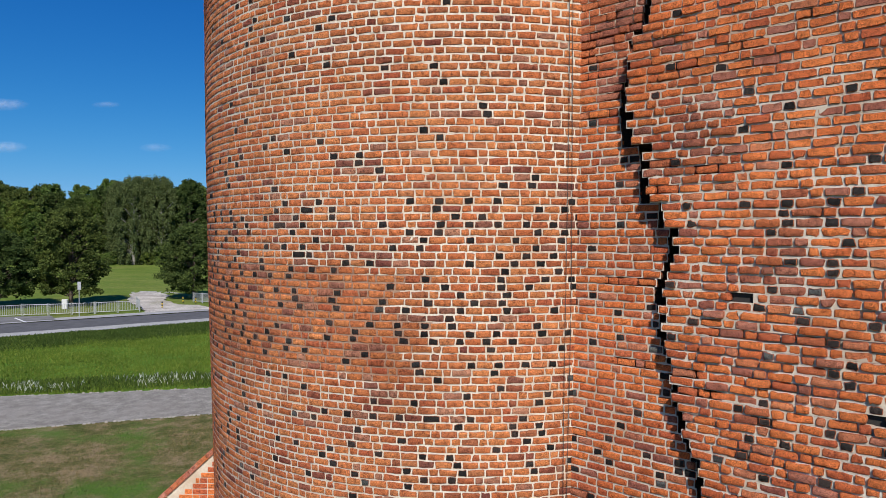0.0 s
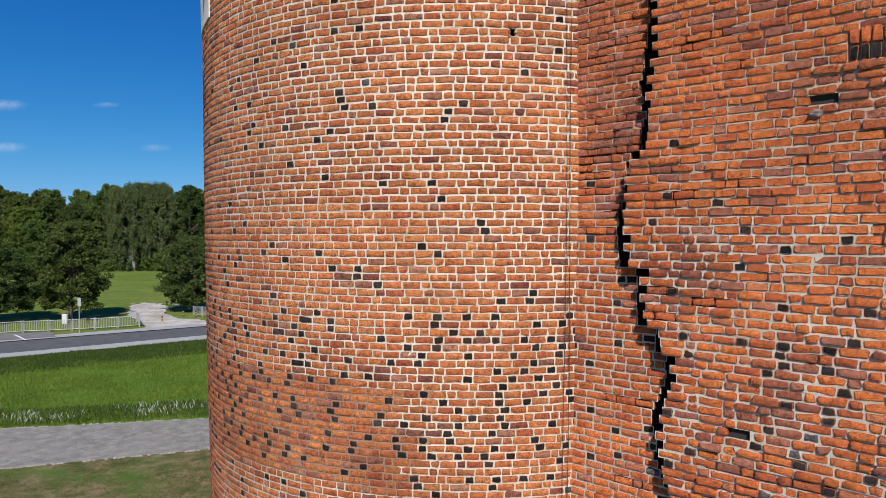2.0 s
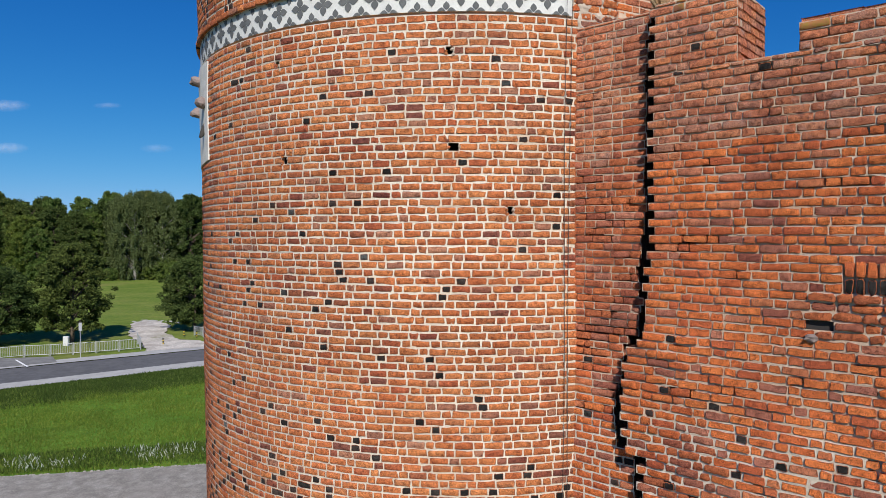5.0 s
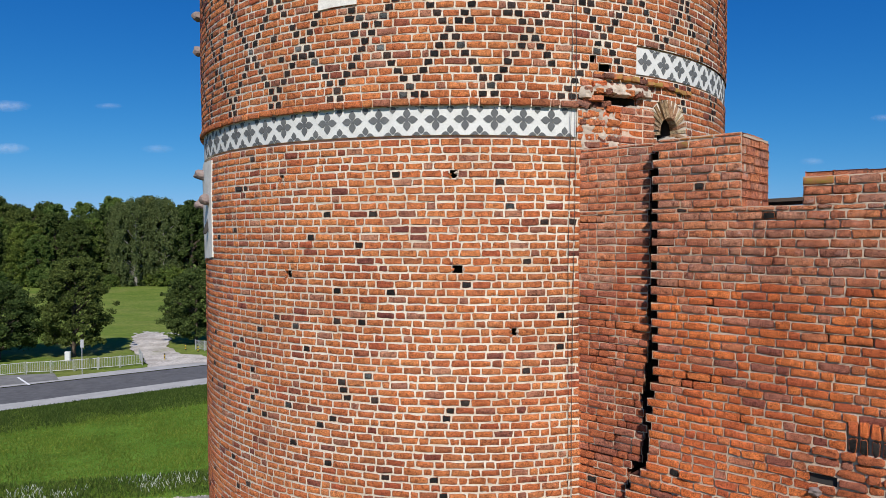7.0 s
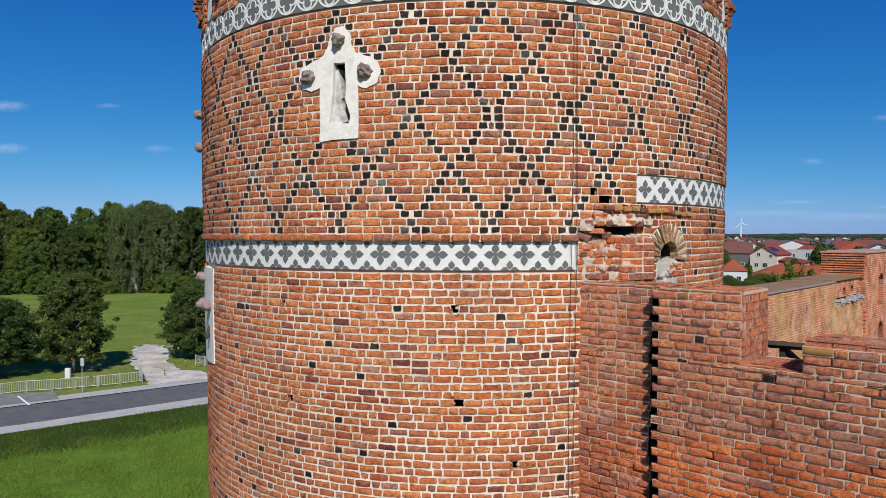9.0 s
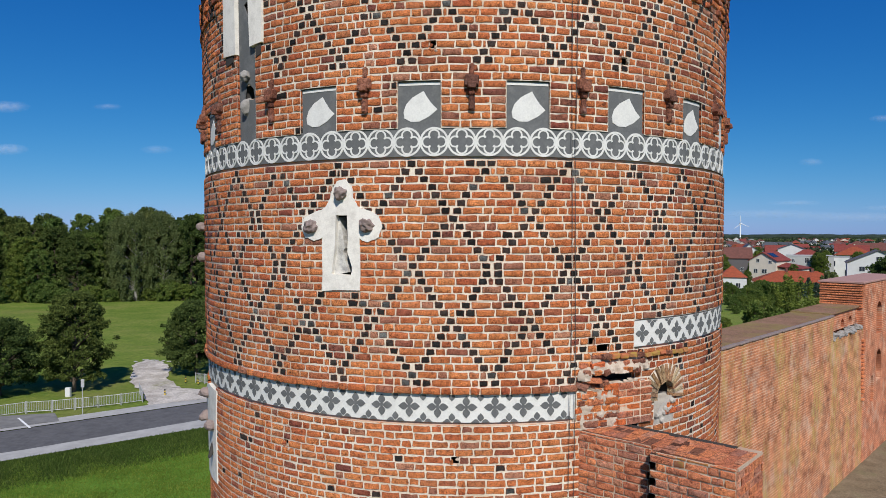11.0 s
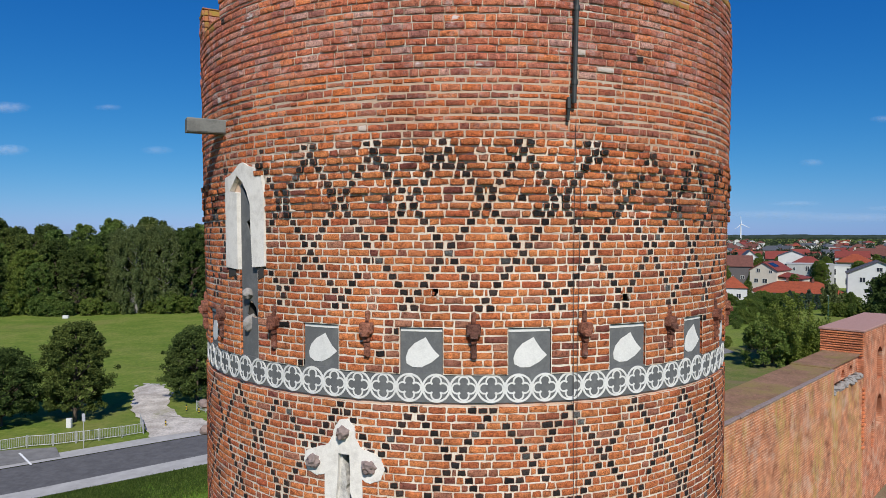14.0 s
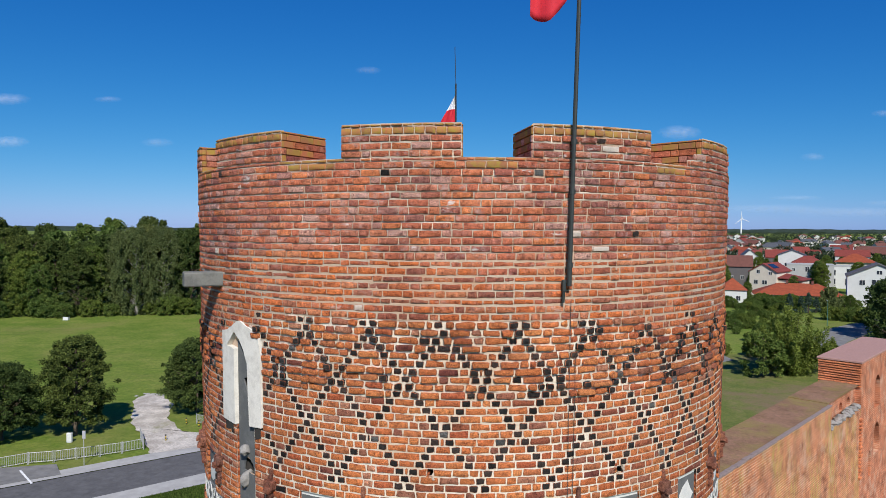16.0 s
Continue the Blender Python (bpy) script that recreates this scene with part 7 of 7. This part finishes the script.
stand(fan_bush(10.6, 12.5, M_leaf_bush, 61, "large bright green bushy willow beside the castle"), 52.0, 107)
stand(make_tree(6.5, 7.0, 0.1, M_leaf_mid, 62, 8000, 0.2, 100, shape="round", label="dense mid-green bush beside the willow", name="bush"), 46.4, 104.5)
stand(make_tree(4.5, 5.0, 0.1, M_leaf_dark, 63, 4500, 0.2, 60, shape="round", label="low dark bush beside the willow", name="bush"), 57.5, 106)
spruce = stand(make_tree(5.2, 3.4, 0.2, M_leaf_blue, 64, 4500, 0.22, 80, shape="cone", label="blue-green spruce in a garden", name="spruce"), 88.5, 184)
for x, y, s in ((91, 183, 0.9), (93.6, 184, 1.05), (96.0, 185, 0.8), (121.0, 188, 1.1), (123.5, 188, 0.9)):
    plant(spruce, x, y, s, x)
stand(make_tree(6.6, 5.8, 0.2, M_leaf_birch, 65, 7000, 0.26, 90, shape="round", droop=1.4, label="weeping willow in a garden", name="willow"), 100.5, 186)
bigt = stand(make_tree(12.5, 12, 0.4, M_leaf_dark, 66, 12000, 0.3, 140, shape="round", label="large dark tree beside the lane"), 89.5, 141)
plant(bigt, 98, 150, 0.9, 2.0)
for x, y, s in ((111.5, 184, 0.34), (115.5, 181, 0.30), (119.0, 182, 0.36), (124.0, 186, 0.32), (108.0, 190, 0.26)):
    plant(kinds[3], x, y, s, x)
for k in range(10):
    plant(kinds[4], 92.5 + 1.6 * k + rt.normal(0, 0.4), 171 - 1.6 * k, 0.55, k * 1.3)
for k in range(48):
    y = rt.uniform(120, 195)
    x = y * math.tan(radians(rt.uniform(21.5, 25.0))) + rt.normal(0, 2)
    if 40 < x < 62 and y < 112 or y < 150 and x > 66:
        continue
    plant(kinds[4], x, y, rt.uniform(0.2, 0.45), rt.uniform(0, 6))
for k in range(14):
    plant(kinds[4], 87.5 + 2.0 * k + rt.normal(0, 0.4), 204.5 - 0.72 * k + rt.normal(0, 0.5), rt.uniform(0.42, 0.6), k * 1.7)
for k in range(10):
    plant(kinds[4], 76 + 2.2 * k + rt.normal(0, 0.6), 196 - 0.5 * k + rt.normal(0, 1.5), rt.uniform(0.35, 0.6), k * 2.1)
for k in range(125):
    y = rt.uniform(215, 390)
    x = y * math.tan(radians(rt.uniform(20.5, 36)))
    plant(kinds[int(rt.choice([3, 4, 4, 2]))], x, y, rt.uniform(0.3, 0.55), rt.uniform(0, 6))


def far_woods(name, n, y0, y1, b0, b1, power, label, seed):
    """Distant woods as one mass of leaf clumps."""
    r = np.random.default_rng(seed)
    y = y0 + (y1 - y0) * r.random(n) ** power
    x = y * np.tan(np.radians(r.uniform(b0, b1, n)))
    h = r.uniform(5, 9.5, n) + y / 420
    cs, rs = [], []
    for k in range(14):
        q = r.random(n)
        w = h * 0.5 * np.sqrt(np.maximum(0.05, 1 - (2 * q - 0.9) ** 2 / 1.4))
        a = r.uniform(0, 6.283, n)
        cs.append(np.stack([x + w * np.cos(a), y + w * np.sin(a), G + 0.5 + q * h * 0.9], 1))
        rs.append(h * 0.2)
    me = leaf_mesh(name, n * 90, 1.0, np.concatenate(cs), np.concatenate(rs), M_leaf_far, seed, 0.8)
    return tagged(new(name, me), label, "woods", kind="stuff")


far_woods("far_woods", 900, 390, 3700, 20, 37, 1.7, "dark green woods and gardens far across the town", 91)
far_woods("far_woods", 160, 300, 1500, -37, -20, 1.2, "dark green woods beyond the meadow", 92)

# wooded ridge along the horizon
RX = np.linspace(-3400, 3400, 220)
RT = [17 + 9 * noise.noise(Vector((x / 420, 3.3, 0))) + 5 * noise.noise(Vector((x / 60, 8.3, 0))) for x in RX]
ridge_v = [(x, 3950, G) for x in RX] + [(x, 4060, zt) for x, zt in zip(RX, RT)] + [(x, 4400, G) for x in RX]
nr = len(RX)
tagged(new("backdrop", mesh_of("backdrop", ridge_v, [(q * nr + k, q * nr + k + 1, (q + 1) * nr + k + 1, (q + 1) * nr + k) for q in (0, 1) for k in range(nr - 1)], M_ridge, smooth=True)), "dark wooded ridge along the horizon", kind="structure")

sheet("lane", [(60.5, 124), (74, 143), (83, 155), (108, 176)], [(63.5, 120), (78, 137.5), (88, 148), (112, 166)], 0.03, M_parking, "pale asphalt lane between gardens")
sheet("lane", [(30, 100), (38, 111), (47, 117)], [(28, 106), (37, 116.5), (47, 122)], 0.034, M_parking, "pale asphalt lane behind the bush")
lamp = empty("street_lamp", (86.0, 160.5, G))
tagged(lamp, "slim green street lamp post beside the lane", "street lamp")
bm = bmesh.new()
tube_bm(bm, [(86, 160.5, G), (86, 160.5, G + 6.0)], 0.09, 8, 0.6)
part("post", bm, plain("green_paint", (0.05, 0.14, 0.11), 0.5), lamp)
bm = bmesh.new()
tube_bm(bm, [(86, 160.5, G + 5.95), (85.5, 160.1, G + 6.1)], 0.07, 6)
part("head", bm, M_galv, lamp)

turbine = empty("wind_turbine", (1226, 3000, G))
tagged(turbine, "far white wind turbine on the horizon", "wind turbine")
M_turb = plain("white_turbine_paint", (0.8, 0.8, 0.8), 0.5, vary=0.03)
bm = bmesh.new()
tube_bm(bm, [(1226, 3000, G), (1226, 3000, 62)], 3.0, 10, 0.6)
part("mast", bm, M_turb, turbine)
bm = bmesh.new()
box_bm(bm, 1223.5, 1228.5, 2994, 3006, 60, 64.5, 1.0)
part("nacelle", bm, M_turb, turbine)
for a in (97, 217, 337):
    bm = bmesh.new()
    c, s = math.cos(radians(a)), math.sin(radians(a))
    tube_bm(bm, [(1226, 2993, 62), (1226 + 12 * c, 2993, 62 + 12 * s), (1226 + 36 * c, 2993, 62 + 36 * s)], 1.7, 6, 0.3)
    part("blade", bm, M_turb, turbine)


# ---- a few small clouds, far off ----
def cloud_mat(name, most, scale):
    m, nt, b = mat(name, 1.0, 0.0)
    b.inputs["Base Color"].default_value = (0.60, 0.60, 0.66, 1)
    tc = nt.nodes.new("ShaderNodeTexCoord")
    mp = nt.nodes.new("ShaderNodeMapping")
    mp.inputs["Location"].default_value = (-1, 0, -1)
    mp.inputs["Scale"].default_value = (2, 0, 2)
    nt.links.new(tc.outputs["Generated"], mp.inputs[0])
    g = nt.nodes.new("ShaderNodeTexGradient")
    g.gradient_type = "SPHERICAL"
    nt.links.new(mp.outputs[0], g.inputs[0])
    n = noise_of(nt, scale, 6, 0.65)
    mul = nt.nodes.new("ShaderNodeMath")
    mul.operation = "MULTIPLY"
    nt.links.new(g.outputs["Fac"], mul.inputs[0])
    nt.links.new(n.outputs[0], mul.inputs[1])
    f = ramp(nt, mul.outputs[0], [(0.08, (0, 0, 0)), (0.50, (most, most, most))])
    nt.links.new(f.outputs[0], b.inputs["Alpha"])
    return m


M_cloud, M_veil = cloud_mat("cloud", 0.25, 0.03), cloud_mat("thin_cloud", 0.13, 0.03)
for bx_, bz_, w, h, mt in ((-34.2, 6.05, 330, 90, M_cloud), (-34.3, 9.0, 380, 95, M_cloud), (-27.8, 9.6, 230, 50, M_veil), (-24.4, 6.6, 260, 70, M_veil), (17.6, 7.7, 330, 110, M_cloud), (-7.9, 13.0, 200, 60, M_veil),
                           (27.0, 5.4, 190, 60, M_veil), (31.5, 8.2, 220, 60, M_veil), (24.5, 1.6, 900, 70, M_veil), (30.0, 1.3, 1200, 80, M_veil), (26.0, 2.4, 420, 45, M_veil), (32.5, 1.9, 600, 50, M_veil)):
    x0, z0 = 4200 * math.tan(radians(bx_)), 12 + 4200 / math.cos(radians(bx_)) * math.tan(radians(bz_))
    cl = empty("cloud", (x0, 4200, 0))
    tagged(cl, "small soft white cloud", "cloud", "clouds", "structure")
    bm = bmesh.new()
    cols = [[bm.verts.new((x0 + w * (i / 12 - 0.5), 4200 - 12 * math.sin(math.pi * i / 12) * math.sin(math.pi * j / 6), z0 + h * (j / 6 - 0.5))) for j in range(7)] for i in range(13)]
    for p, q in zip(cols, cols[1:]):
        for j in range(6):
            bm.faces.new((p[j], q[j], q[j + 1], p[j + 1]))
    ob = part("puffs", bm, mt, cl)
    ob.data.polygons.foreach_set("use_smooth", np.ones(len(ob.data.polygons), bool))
